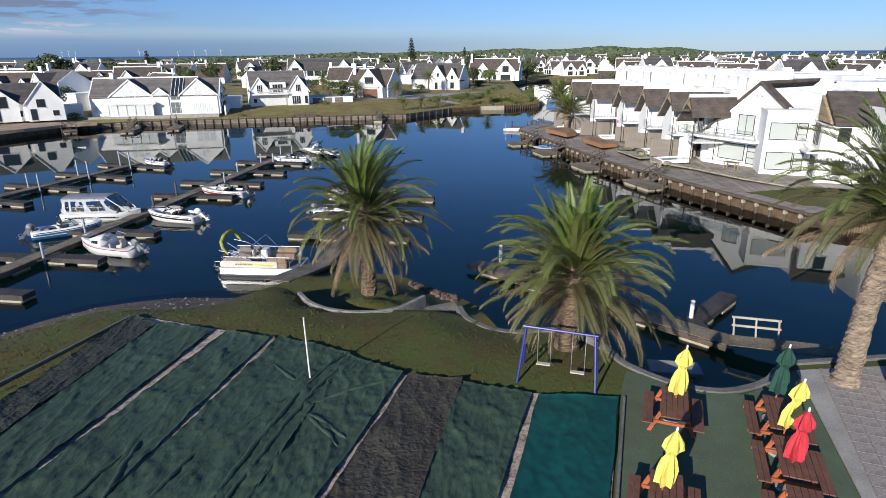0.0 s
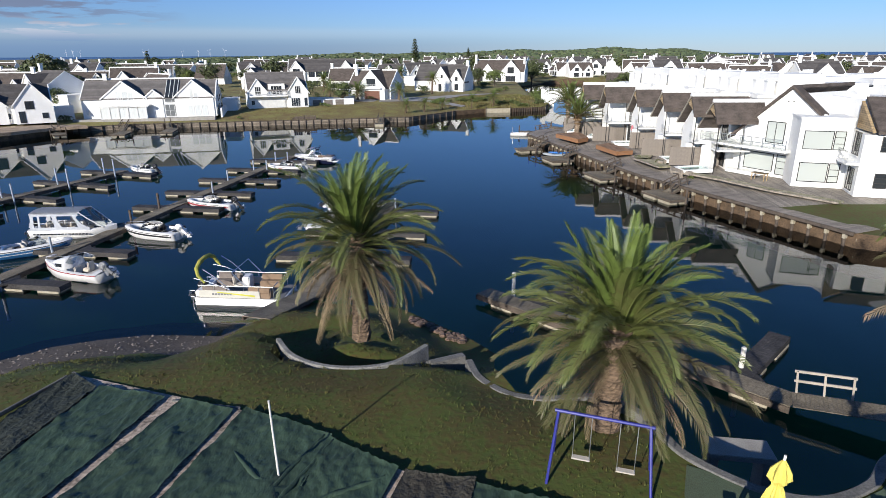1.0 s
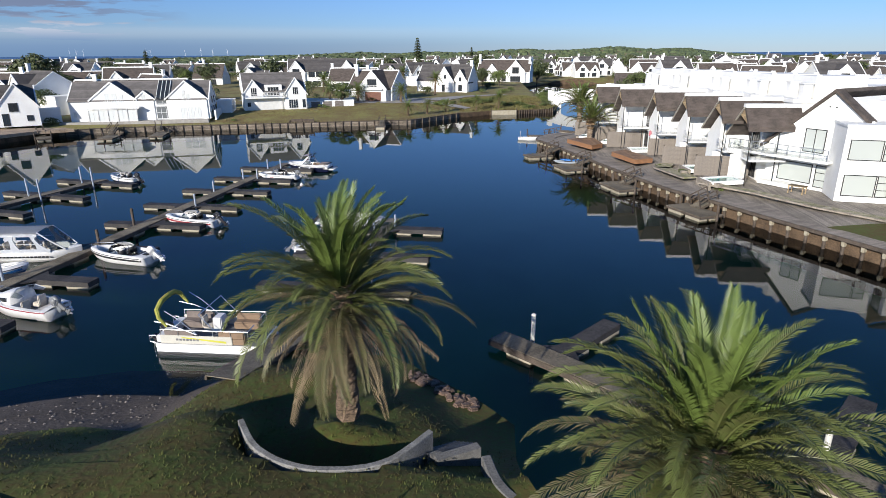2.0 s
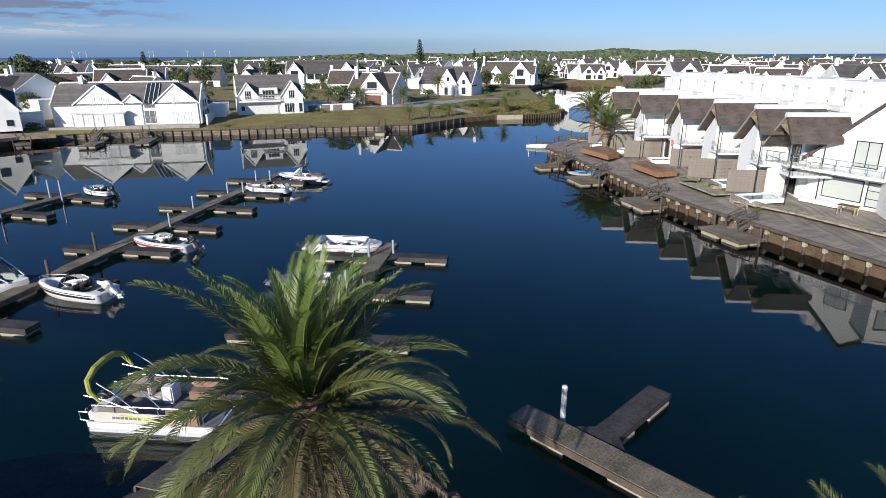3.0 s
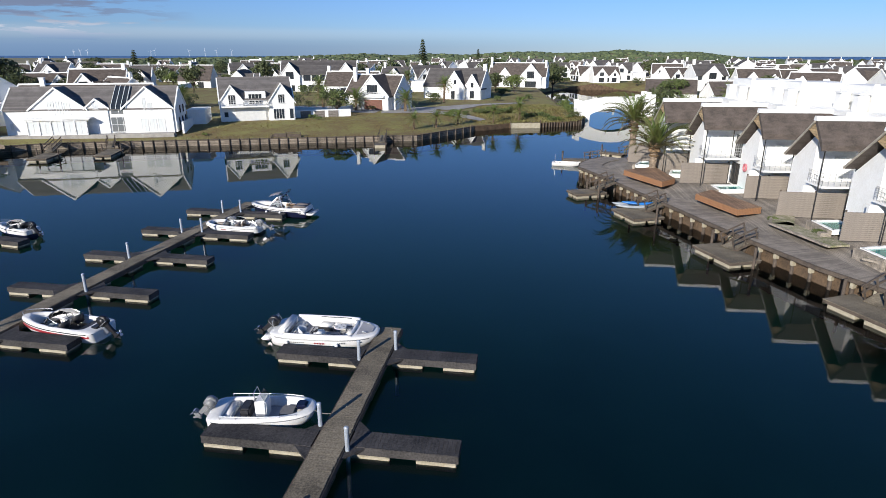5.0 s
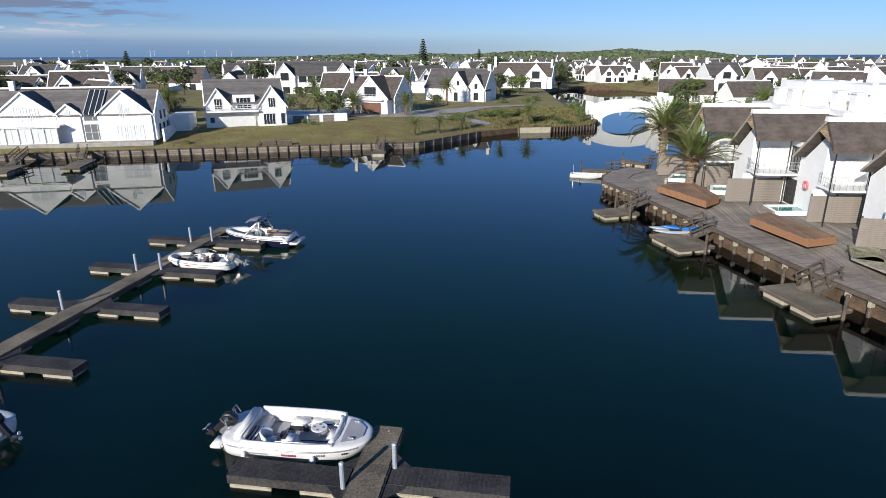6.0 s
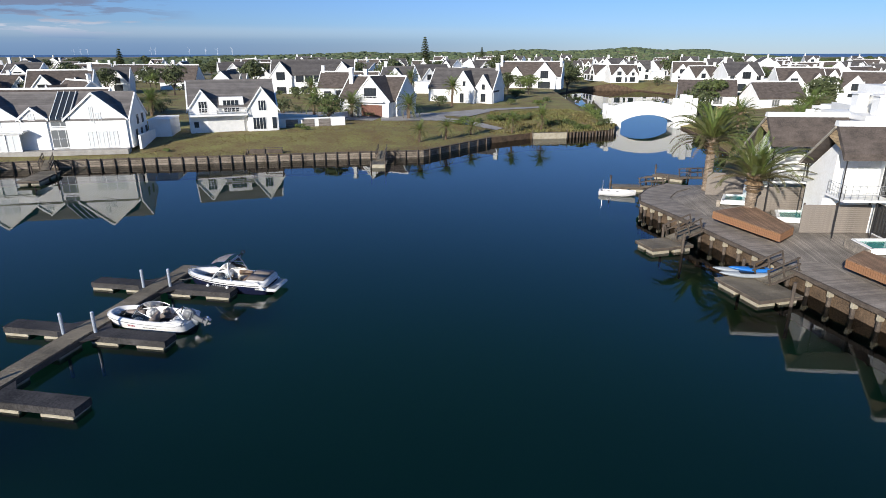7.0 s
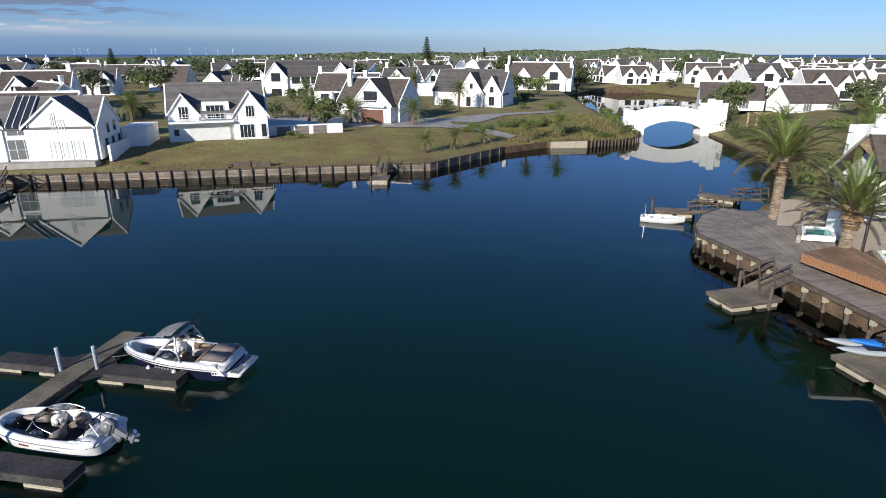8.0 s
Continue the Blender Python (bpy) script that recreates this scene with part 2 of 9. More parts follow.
M["stone"] = material("stone_wall", (0.36, 0.31, 0.25), 0.9, vary=0.35, scale=3, fine=14, bump=0.7, bump_size=0.06)
M["paving"] = material("stone_paving", (0.33, 0.29, 0.265), 0.85, vary=0.25, scale=1.2, fine=18, bump=0.3)
M["turf"] = material("artificial_turf", (0.085, 0.125, 0.075), 0.95, vary=0.22, scale=0.8, fine=30, bump=0.4, tint=(0.07, 0.085, 0.05))
M["net"] = material("green_shade_net", (0.037, 0.066, 0.04), 0.62, vary=0.3, scale=0.5, fine=9, bump=0.6, bump_size=0.05, tint=(0.027, 0.046, 0.029), stretch=(1, 0.55, 1))
M["net_black"] = material("black_shade_net", (0.032, 0.036, 0.024), 0.75, vary=0.3, scale=0.7, fine=9, bump=1.0, bump_size=0.06, tint=(0.018, 0.025, 0.02))
M["net_dark"] = material("faded_black_net", (0.046, 0.043, 0.031), 0.7, vary=0.3, scale=0.7, fine=9, bump=1.0, bump_size=0.07, tint=(0.036, 0.029, 0.019))
M["net_teal"] = material("teal_pool_cover", (0.005, 0.075, 0.066), 0.5, vary=0.25, scale=0.5, fine=3, bump=0.3, bump_size=0.03)
M["gap"] = material("bare_ground_strip", (0.46, 0.37, 0.3), 0.95, vary=0.5, scale=2.5, fine=9, bump=0.6)
M["gel"] = material("white_gelcoat", (0.74, 0.73, 0.71), 0.25, vary=0.08, scale=1.0, fine=6, bump=0.0)
M["navy"] = material("navy_gelcoat", (0.012, 0.015, 0.04), 0.2, vary=0.1, bump=0)
M["bluehull"] = material("blue_hull", (0.03, 0.13, 0.3), 0.3, vary=0.1, bump=0)
M["redhull"] = material("red_hull", (0.3, 0.03, 0.04), 0.3, vary=0.1, bump=0)
M["vinyl"] = material("cream_vinyl", (0.55, 0.5, 0.43), 0.55, vary=0.12, scale=3, fine=30, bump=0.1)
M["vinyl_dark"] = material("dark_vinyl", (0.03, 0.03, 0.033), 0.5, vary=0.2, scale=3, fine=30, bump=0.1)
M["vinyl_brown"] = material("tan_vinyl", (0.25, 0.17, 0.11), 0.55, vary=0.15, scale=3, fine=30, bump=0.1)
M["carpet"] = material("grey_boat_carpet", (0.16, 0.16, 0.17), 0.95, vary=0.2, scale=3, fine=60, bump=0.2)
M["black"] = material("black_plastic", (0.015, 0.015, 0.017), 0.4, vary=0.2, bump=0)
M["alu"] = material("brushed_aluminium", (0.6, 0.61, 0.62), 0.35, metal=0.9, vary=0.1, scale=3, fine=40, bump=0.05)
M["steel_pile"] = material("galvanised_pile", (0.42, 0.47, 0.53), 0.5, metal=0.3, vary=0.2, scale=3, fine=20, bump=0.1)
M["cover"] = material("silver_boat_cover", (0.48, 0.46, 0.46), 0.7, vary=0.15, scale=1.5, fine=6, bump=0.5, bump_size=0.04)
M["olive"] = material("olive_canvas", (0.36, 0.36, 0.07), 0.85, vary=0.2, scale=3, fine=30)
M["window"] = glass_material("dark_window_glass", (0.03, 0.035, 0.04))
M["window_pale"] = glass_material("curtained_window_glass", (0.47, 0.5, 0.47), 0.08)
M["clear"] = clear_glass("boat_windscreen_glass", (0.45, 0.5, 0.52))
M["balglass"] = clear_glass("clear_rail_glass", (0.93, 0.95, 0.95))
M["frame_dark"] = material("dark_window_frame", (0.03, 0.028, 0.027), 0.5, vary=0.2, bump=0)
M["frame_white"] = material("white_window_frame", (0.72, 0.72, 0.7), 0.5, vary=0.08, bump=0)
M["tan"] = material("timber_soffit", (0.5, 0.36, 0.2), 0.8, vary=0.3, scale=3, fine=20, stripes=(2, 0.18, 0.6))
M["poolwater"] = glass_material("pool_water", (0.05, 0.3, 0.27), 0.02)
M["yellow"] = material("yellow_canvas", (0.72, 0.6, 0.12), 0.85, vary=0.12, scale=4, fine=30, bump=0.2)
M["red"] = material("red_canvas", (0.5, 0.03, 0.045), 0.85, vary=0.15, scale=4, fine=30, bump=0.2)
M["greencanvas"] = material("dark_green_canvas", (0.012, 0.06, 0.04), 0.85, vary=0.15, scale=4, fine=30, bump=0.2)
M["bench"] = material("stained_bench_timber", (0.17, 0.075, 0.05), 0.75, vary=0.25, scale=3, fine=25, bump=0.2)
M["bench_end"] = material("orange_stained_timber", (0.4, 0.1, 0.035), 0.7, vary=0.25, scale=3, fine=25, bump=0.2)
M["swing"] = material("blue_enamel", (0.03, 0.035, 0.24), 0.4, vary=0.15, bump=0.05)
M["pole"] = material("white_paint_pole", (0.7, 0.68, 0.62), 0.5, vary=0.1, bump=0.05)
M["trunk"] = material("palm_trunk", (0.19, 0.13, 0.085), 0.95, vary=0.45, scale=3, fine=9, bump=1.0, bump_size=0.06, stretch=(1, 1, 2.5))
M["trunk_pale"] = material("pale_palm_trunk", (0.3, 0.23, 0.165), 0.95, vary=0.4, scale=2, fine=7, bump=1.0, bump_size=0.05, stretch=(1, 1, 3))
M["frond"] = material("palm_leaf", (0.1, 0.125, 0.032), 0.5, spec=0.45, vary=0.35, scale=0.8, fine=6, bump=0, tint=(0.1, 0.1, 0.034))
M["frond_old"] = material("old_palm_leaf", (0.074, 0.08, 0.028), 0.55, spec=0.4, vary=0.4, scale=0.8, fine=6, bump=0, tint=(0.11, 0.085, 0.045))
M["frond_young"] = material("young_palm_leaf", (0.125, 0.175, 0.04), 0.5, spec=0.45, vary=0.25, scale=0.8, fine=6, bump=0)
M["frond_dry"] = material("dry_palm_leaf", (0.23, 0.17, 0.095), 0.8, vary=0.35, scale=0.9, fine=6, bump=0)
M["leaf"] = material("broad_leaf", (0.1, 0.13, 0.036), 0.6, vary=0.35, scale=0.7, fine=4, bump=0, island=0.3)
M["leaf_light"] = material("pale_leaf", (0.12, 0.16, 0.035), 0.6, vary=0.3, scale=0.7, fine=4, bump=0, island=0.3)
M["leaf_dark"] = material("dark_leaf", (0.085, 0.105, 0.036), 0.65, vary=0.35, scale=0.7, fine=4, bump=0, island=0.3)
M["bush"] = material("coastal_bush_leaves", (0.09, 0.11, 0.045), 0.9, vary=0.3, scale=0.05, fine=0.5, bump=0, island=0.25, tint=(0.05, 0.075, 0.04))
M["bark"] = material("bark", (0.1, 0.075, 0.055), 0.95, vary=0.35, scale=3, fine=14, bump=0.7)
M["turbine"] = material("white_turbine", (0.75, 0.75, 0.75), 0.5, vary=0.03, bump=0)
M["pink"] = material("red_lifebuoy", (0.6, 0.2, 0.22), 0.6, vary=0.1, bump=0)
M["kayak_blue"] = material("blue_plastic_hull", (0.02, 0.16, 0.5), 0.35, vary=0.1, bump=0)
M["kayak_grey"] = material("grey_plastic_hull", (0.33, 0.36, 0.38), 0.4, vary=0.12, bump=0)
M["carpet_dark"] = material("charcoal_boat_carpet", (0.045, 0.042, 0.042), 0.95, vary=0.2, scale=3, fine=60, bump=0.2)
M["carpet_tan"] = material("taupe_boat_carpet", (0.2, 0.17, 0.145), 0.95, vary=0.2, scale=3, fine=60, bump=0.2)
M["pad_taupe"] = material("taupe_vinyl", (0.2, 0.165, 0.145), 0.55, vary=0.15, scale=3, fine=30, bump=0.1)
M["cowl_grey"] = material("grey_motor_cowl", (0.2, 0.205, 0.21), 0.35, vary=0.15, bump=0)
M["cream_panel"] = material("cream_panel", (0.58, 0.56, 0.49), 0.45, vary=0.08, bump=0)
M["lime"] = material("lime_stripe", (0.55, 0.55, 0.06), 0.5, vary=0.1, bump=0)
M["boardwalk"] = material("boardwalk_planks", (0.29, 0.25, 0.208), 0.85, vary=0.3, scale=0.9, fine=22, bump=0.3, island=0.18)
M["wall_grey"] = material("dark_weathered_concrete", (0.17, 0.165, 0.155), 0.9, vary=0.3, scale=1.5, fine=16, bump=0.4)
M["window_white"] = glass_material("shuttered_window", (0.66, 0.68, 0.66), 0.2)
M["boot"] = material("palm_boot_fibre", (0.26, 0.17, 0.09), 0.95, vary=0.5, scale=4, fine=10, bump=1.0, bump_size=0.08)
M["slate"] = material("brown_grey_tiles", (0.17, 0.155, 0.145), 0.85, vary=0.2, scale=1.0, fine=10, bump=0.5, bump_size=0.03, stripes=(2, 0.22, 0.3))
M["window_mid"] = glass_material("curtained_dark_window", (0.16, 0.165, 0.16), 0.06)
M["rail_beige"] = material("beige_painted_rail", (0.42, 0.38, 0.32), 0.7, vary=0.2, bump=0.05)
M["wall_mid"] = material("weathered_concrete", (0.25, 0.245, 0.23), 0.9, vary=0.3, scale=1.5, fine=16, bump=0.4)
M["rubble"] = material("brown_rubble", (0.2, 0.135, 0.1), 0.95, vary=0.4, scale=3, fine=12, bump=0.6)
M["pebble"] = material("grey_pebble", (0.2, 0.175, 0.155), 0.9, vary=0.3, scale=3, fine=14, bump=0.2, island=0.5)
M["grass"] = material("grass_blades", (0.052, 0.074, 0.012), 0.9, vary=0.4, scale=0.6, fine=5, bump=0, island=0.35, tint=(0.08, 0.064, 0.015), contrast=0.25)
# back wall below the boardwalk: the deck's shade is darkened into its colour
M["wet_timber"] = material("timber_painted_shade", (0.075, 0.06, 0.048), 0.8, vary=0.4, scale=0.8, fine=8, stretch=(1, 1, 5))
M["scrub_leaf"] = material("coarse_bank_scrub", (0.15, 0.16, 0.05), 0.9, vary=0.4, scale=0.3, fine=3, bump=0, island=0.4, tint=(0.17, 0.12, 0.05), contrast=0.25)
M["grey_gel"] = material("grey_gelcoat", (0.46, 0.48, 0.51), 0.3, vary=0.1, scale=1.0, fine=6, bump=0.0)
M["grass_dry"] = material("dry_grass_blades", (0.21, 0.19, 0.06), 0.95, vary=0.4, scale=0.3, fine=4, bump=0, island=0.35, tint=(0.16, 0.1, 0.04), contrast=0.2)
M["sand_pale"] = material("pale_inlet_sand", (0.4, 0.3, 0.21), 0.95, vary=0.3, scale=0.6, fine=5, bump=0.3)
M["gravel_bed"] = material("dry_planting_bed", (0.38, 0.33, 0.25), 0.95, vary=0.4, scale=1.6, fine=9, bump=0.8, bump_size=0.06, tint=(0.17, 0.175, 0.075), contrast=0.2)
M["deck_grey"] = material("pale_grey_boat_floor", (0.36, 0.36, 0.38), 0.8, vary=0.15, scale=2, fine=30, bump=0.1)


# ---- mesh helpers ----
def to_mesh(name, bm, mat, smooth=False):
    me = bpy.data.meshes.new(name)
    bmesh.ops.recalc_face_normals(bm, faces=bm.faces)
    bm.to_mesh(me)
    bm.free()
    if isinstance(mat, (list, tuple)):
        for mm in mat:
            me.materials.append(M[mm])
    else:
        me.materials.append(M[mat])
    if smooth:
        me.shade_smooth()
    return me


def part(name, bm, mat, parent=None, label="", smooth=False, m=None):
    """Links a bmesh, or a ready mesh, as one mesh object under a thing or a part."""
    me = bm if isinstance(bm, bpy.types.Mesh) else to_mesh(name, bm, mat, smooth)
    ob = new(name, me)
    if parent is not None:
        ob.parent = parent
    if m is not None:
        ob.matrix_basis = m
    if label:
        ob["label"] = label
    return ob


def thing(name, label, category, m=None, group="", kind=""):
    ob = new(name)
    ob.empty_display_size = 0.2
    if m is not None:
        ob.matrix_basis = m
    return tagged(ob, label, category, group, kind)


def box(bm, x0, x1, y0, y1, z0, z1, m=None):
    vs = [bm.verts.new(v) for v in ((x0, y0, z0), (x1, y0, z0), (x1, y1, z0), (x0, y1, z0), (x0, y0, z1), (x1, y0, z1), (x1, y1, z1), (x0, y1, z1))]
    for f in ((0, 3, 2, 1), (4, 5, 6, 7), (0, 1, 5, 4), (1, 2, 6, 5), (2, 3, 7, 6), (3, 0, 4, 7)):
        bm.faces.new([vs[i] for i in f])
    if m is not None:
        bmesh.ops.transform(bm, matrix=m, verts=vs)
    return vs


def boxed(*dims, bevel=0.0):
    bm = bmesh.new()
    box(bm, *dims)
    if bevel:
        bmesh.ops.bevel(bm, geom=bm.edges[:], offset=bevel, segments=2, affect="EDGES")
    return bm


def prism(bm, poly, lo, hi, axis="z"):
    """Extrudes a polygon. axis z: points are x, y; axis y: points are x, z; axis x: points are y, z."""
    def at(p, h):
        return (p[0], p[1], h) if axis == "z" else (p[0], h, p[1]) if axis == "y" else (h, p[0], p[1])
    a = [bm.verts.new(at(p, lo)) for p in poly]
    b = [bm.verts.new(at(p, hi)) for p in poly]
    bm.faces.new(a)
    bm.faces.new(b[::-1])
    n = len(poly)
    for i in range(n):
        bm.faces.new((a[i], a[(i + 1) % n], b[(i + 1) % n], b[i]))
    return a + b


def prismed(poly, lo, hi, axis="z"):
    bm = bmesh.new()
    prism(bm, poly, lo, hi, axis)
    return bm


def tube(bm, pts, radii, n=8, cap=True):
    pts = [Vector(p) for p in pts]
    if not isinstance(radii, (list, tuple)):
        radii = [radii] * len(pts)
    rings = []
    for i, p in enumerate(pts):
        d = (pts[min(i + 1, len(pts) - 1)] - pts[max(i - 1, 0)]).normalized()
        a = d.cross(Vector((0, 0, 1)))
        if a.length < 1e-3:
            a = Vector((1, 0, 0))
        a.normalize()
        b = d.cross(a)
        rings.append([bm.verts.new(p + (a * math.cos(2 * math.pi * k / n) + b * math.sin(2 * math.pi * k / n)) * radii[i]) for k in range(n)])
    for r, s in zip(rings, rings[1:]):
        for k in range(n):
            bm.faces.new((r[k], r[(k + 1) % n], s[(k + 1) % n], s[k]))
    if cap:
        bm.faces.new(rings[0][::-1])
        bm.faces.new(rings[-1])


def tubed(pts, radii, n=8):
    bm = bmesh.new()
    tube(bm, pts, radii, n)
    return bm


def along(a, b, z=0.0):
    """Pose whose x axis runs from a to b on the plan; also the length."""
    d = Vector((b[0] - a[0], b[1] - a[1], 0))
    return pose(a[0], a[1], z, 0, 0, math.degrees(math.atan2(d.y, d.x))), d.length


# ---- ground, water ----
SHORE_NEAR = [(-120, 14), (-45, 18), (-31, 28), (-26.5, 34), (-23, 38), (-20, 39.6), (-16.9, 40.6), (-13.6, 40.8), (-10, 40.6), (-6.3, 40.2), (-3.3, 40.0),
              (-1.9, 38.8), (0.6, 36.6), (2.1, 34.9), (2.0, 31.8), (2.1, 29.1), (2.65, 27.88), (3.66, 27.57), (5.28, 27.4), (6.45, 26.36), (6.96, 25.05), (7.4, 24.08), (8.65, 22.97), (10, 22.62),
              (11.52, 23.26), (12.74, 24.42), (14.2, 24.83), (17, 25.27), (20, 25.73), (24, 27), (42, 33)]
BANK_EDGE = [(40, 47), (28.7, 52.9), (25.6, 59.3), (23.6, 63.4), (21.6, 67.9), (19.1, 72.8), (17.2, 78.3), (15.4, 84.6), (13.7, 90.9), (12.0, 96.8), (10.9, 101.3), (9.6, 105.0),
             (8.9, 106.9), (9.4, 109.3), (10.9, 112.3), (13.2, 114.6)]
CHANNEL_RIGHT = [(16.8, 117), (22, 125), (28.5, 140), (30.8, 155), (31.2, 168), (31.6, 178), (36, 188), (50, 215), (62, 255), (50, 292)]
CHANNEL_LEFT = [(28, 292), (17, 268), (15.5, 235), (20, 205), (18.6, 182), (18.4, 169), (16.8, 163)]
FAR_QUAY = [(14.0, 160.4), (8.2, 157.4), (1.6, 156.2), (-5.2, 150.0), (-14.4, 136.2), (-20.8, 134.7), (-32.8, 131.6), (-44.5, 128.5), (-55.8, 125.8), (-64, 123.6), (-71, 121.0), (-75.6, 117.4),
            (-78.5, 110), (-81, 101), (-100, 92), (-160, 84)]
LAGOON = SHORE_NEAR + BANK_EDGE + CHANNEL_RIGHT + CHANNEL_LEFT + FAR_QUAY + [(-160, 30)]


def seg_dist(p, line):
    best = 1e9
    for a, b in zip(line, line[1:]):
        ax, ay = a
        dx, dy = b[0] - ax, b[1] - ay
        t = max(0.0, min(1.0, ((p[0] - ax) * dx + (p[1] - ay) * dy) / (dx * dx + dy * dy)))
        best = min(best, math.hypot(p[0] - ax - t * dx, p[1] - ay - t * dy))
    return best


def smooth01(a, b, v):
    t = max(0.0, min(1.0, (v - a) / (b - a)))
    return t * t * (3 - 2 * t)


WALL_LINE = [(0.98, 30.0), (1.4, 28.75), (2.4, 27.75), (3.6, 27.45), (5.2, 27.3), (6.35, 26.3), (6.85, 25.0), (7.3, 24.0), (8.6, 22.85), (10.0, 22.5), (11.6, 23.15), (12.8, 24.3), (14.2, 24.7), (20, 25.6)]


def land_z(x, y):
    """Height of the ground, low beside the channel."""
    z = open_land_z(x, y)
    if y > 112 and x > 14.5:
        z = min(z, 0.4 + 0.3 * min(seg_dist((x, y), CHANNEL_RIGHT), seg_dist((x, y), CHANNEL_LEFT[:-1])))
    return z


def open_land_z(x, y):
    """Height of the ground away from the channel."""
    if y < 46 and x < 60:
        d = seg_dist((x, y), SHORE_NEAR[:14])
        if x < 2.6:
            z = -1.3 + 0.31 * d if d < 4.2 else 0.214 * (d - 4.2) if d < 7.7 else 0.75 + 2.3 * smooth01(7.2, 13.5, d)
            if x > -12:
                z = z * (1 - smooth01(-12, -8, x)) + smooth01(-12, -8, x) * (0.3 + 2.75 * smooth01(0, 8.5, d))
            r = math.hypot(x + 3.75, y - 32.75)
            if y > 28 and r < 7.5:
                low = 0.35 + 1.1 * smooth01(0, 4, d)
                side = smooth01(31.0, 33.5, y) * smooth01(7.5, 6.0, r)
                z = z * (1 - side) + min(z, low) * side
                ring = smooth01(3.85, 3.4, r)
                bowl = 1.25 + 1.1 * math.exp(-((x + 3.6) ** 2 + (y - 32.6) ** 2) / 2.4)
                z = z * (1 - ring) + min(z, bowl) * ring
            lip = smooth01(0.5, -2.0, x)
            z = z * lip + 3.02 * (1 - lip) if y < 29.2 else z
            z = min(z, 2.66 + 0.17 * max(0.0, r - 3.8)) if y < 32 and r > 3.7 else z
            z = min(z, 2.56 + 0.2 * seg_dist((x, y), WALL_LINE[:4]))
            return min(3.02, z) + 0.05 * noise.noise((x * 0.5, y * 0.5, 0))
        return min(3.02, 2.56 + 0.2 * seg_dist((x, y), WALL_LINE[:4]), 2.72 + 0.2 * seg_dist((x, y), WALL_LINE[3:6])) + 0.02 * noise.noise((x * 0.5, y * 0.5, 0))
    if x > 8 and y < 130 and not (x < 14 and y > 128):
        return 1.15 + 0.5 * smooth01(2.2, 5.0, seg_dist((x, y), BANK_EDGE))
    d = seg_dist((x, y), FAR_QUAY)
    z = 0.95 + 1.2 * smooth01(0.6, 15.0, d) + 0.5 * smooth01(20, 60, d)
    r = math.hypot(x, y)
    far = smooth01(420, 800, y)
    hill = 15.0 * math.exp(-((x - 175) / 150) ** 2 - ((y - 980) / 170) ** 2) + 11.0 * math.exp(-((x + 150) / 300) ** 2 - ((y - 900) / 150) ** 2)
    hill += 12.0 * math.exp(-((x - 330) / 90) ** 2 - ((y - 1100) / 120) ** 2)
    z += far * hill * (0.8 + 0.4 * noise.noise((x * 0.012, y * 0.012, 3)))
    return z


def inside(p, poly):
    hit = False
    for (ax, ay), (bx, by) in zip(poly, poly[1:] + poly[:1]):
        if (ay > p[1]) != (by > p[1]) and p[0] < (bx - ax) * (p[1] - ay) / (by - ay) + ax:
            hit = not hit
    return hit


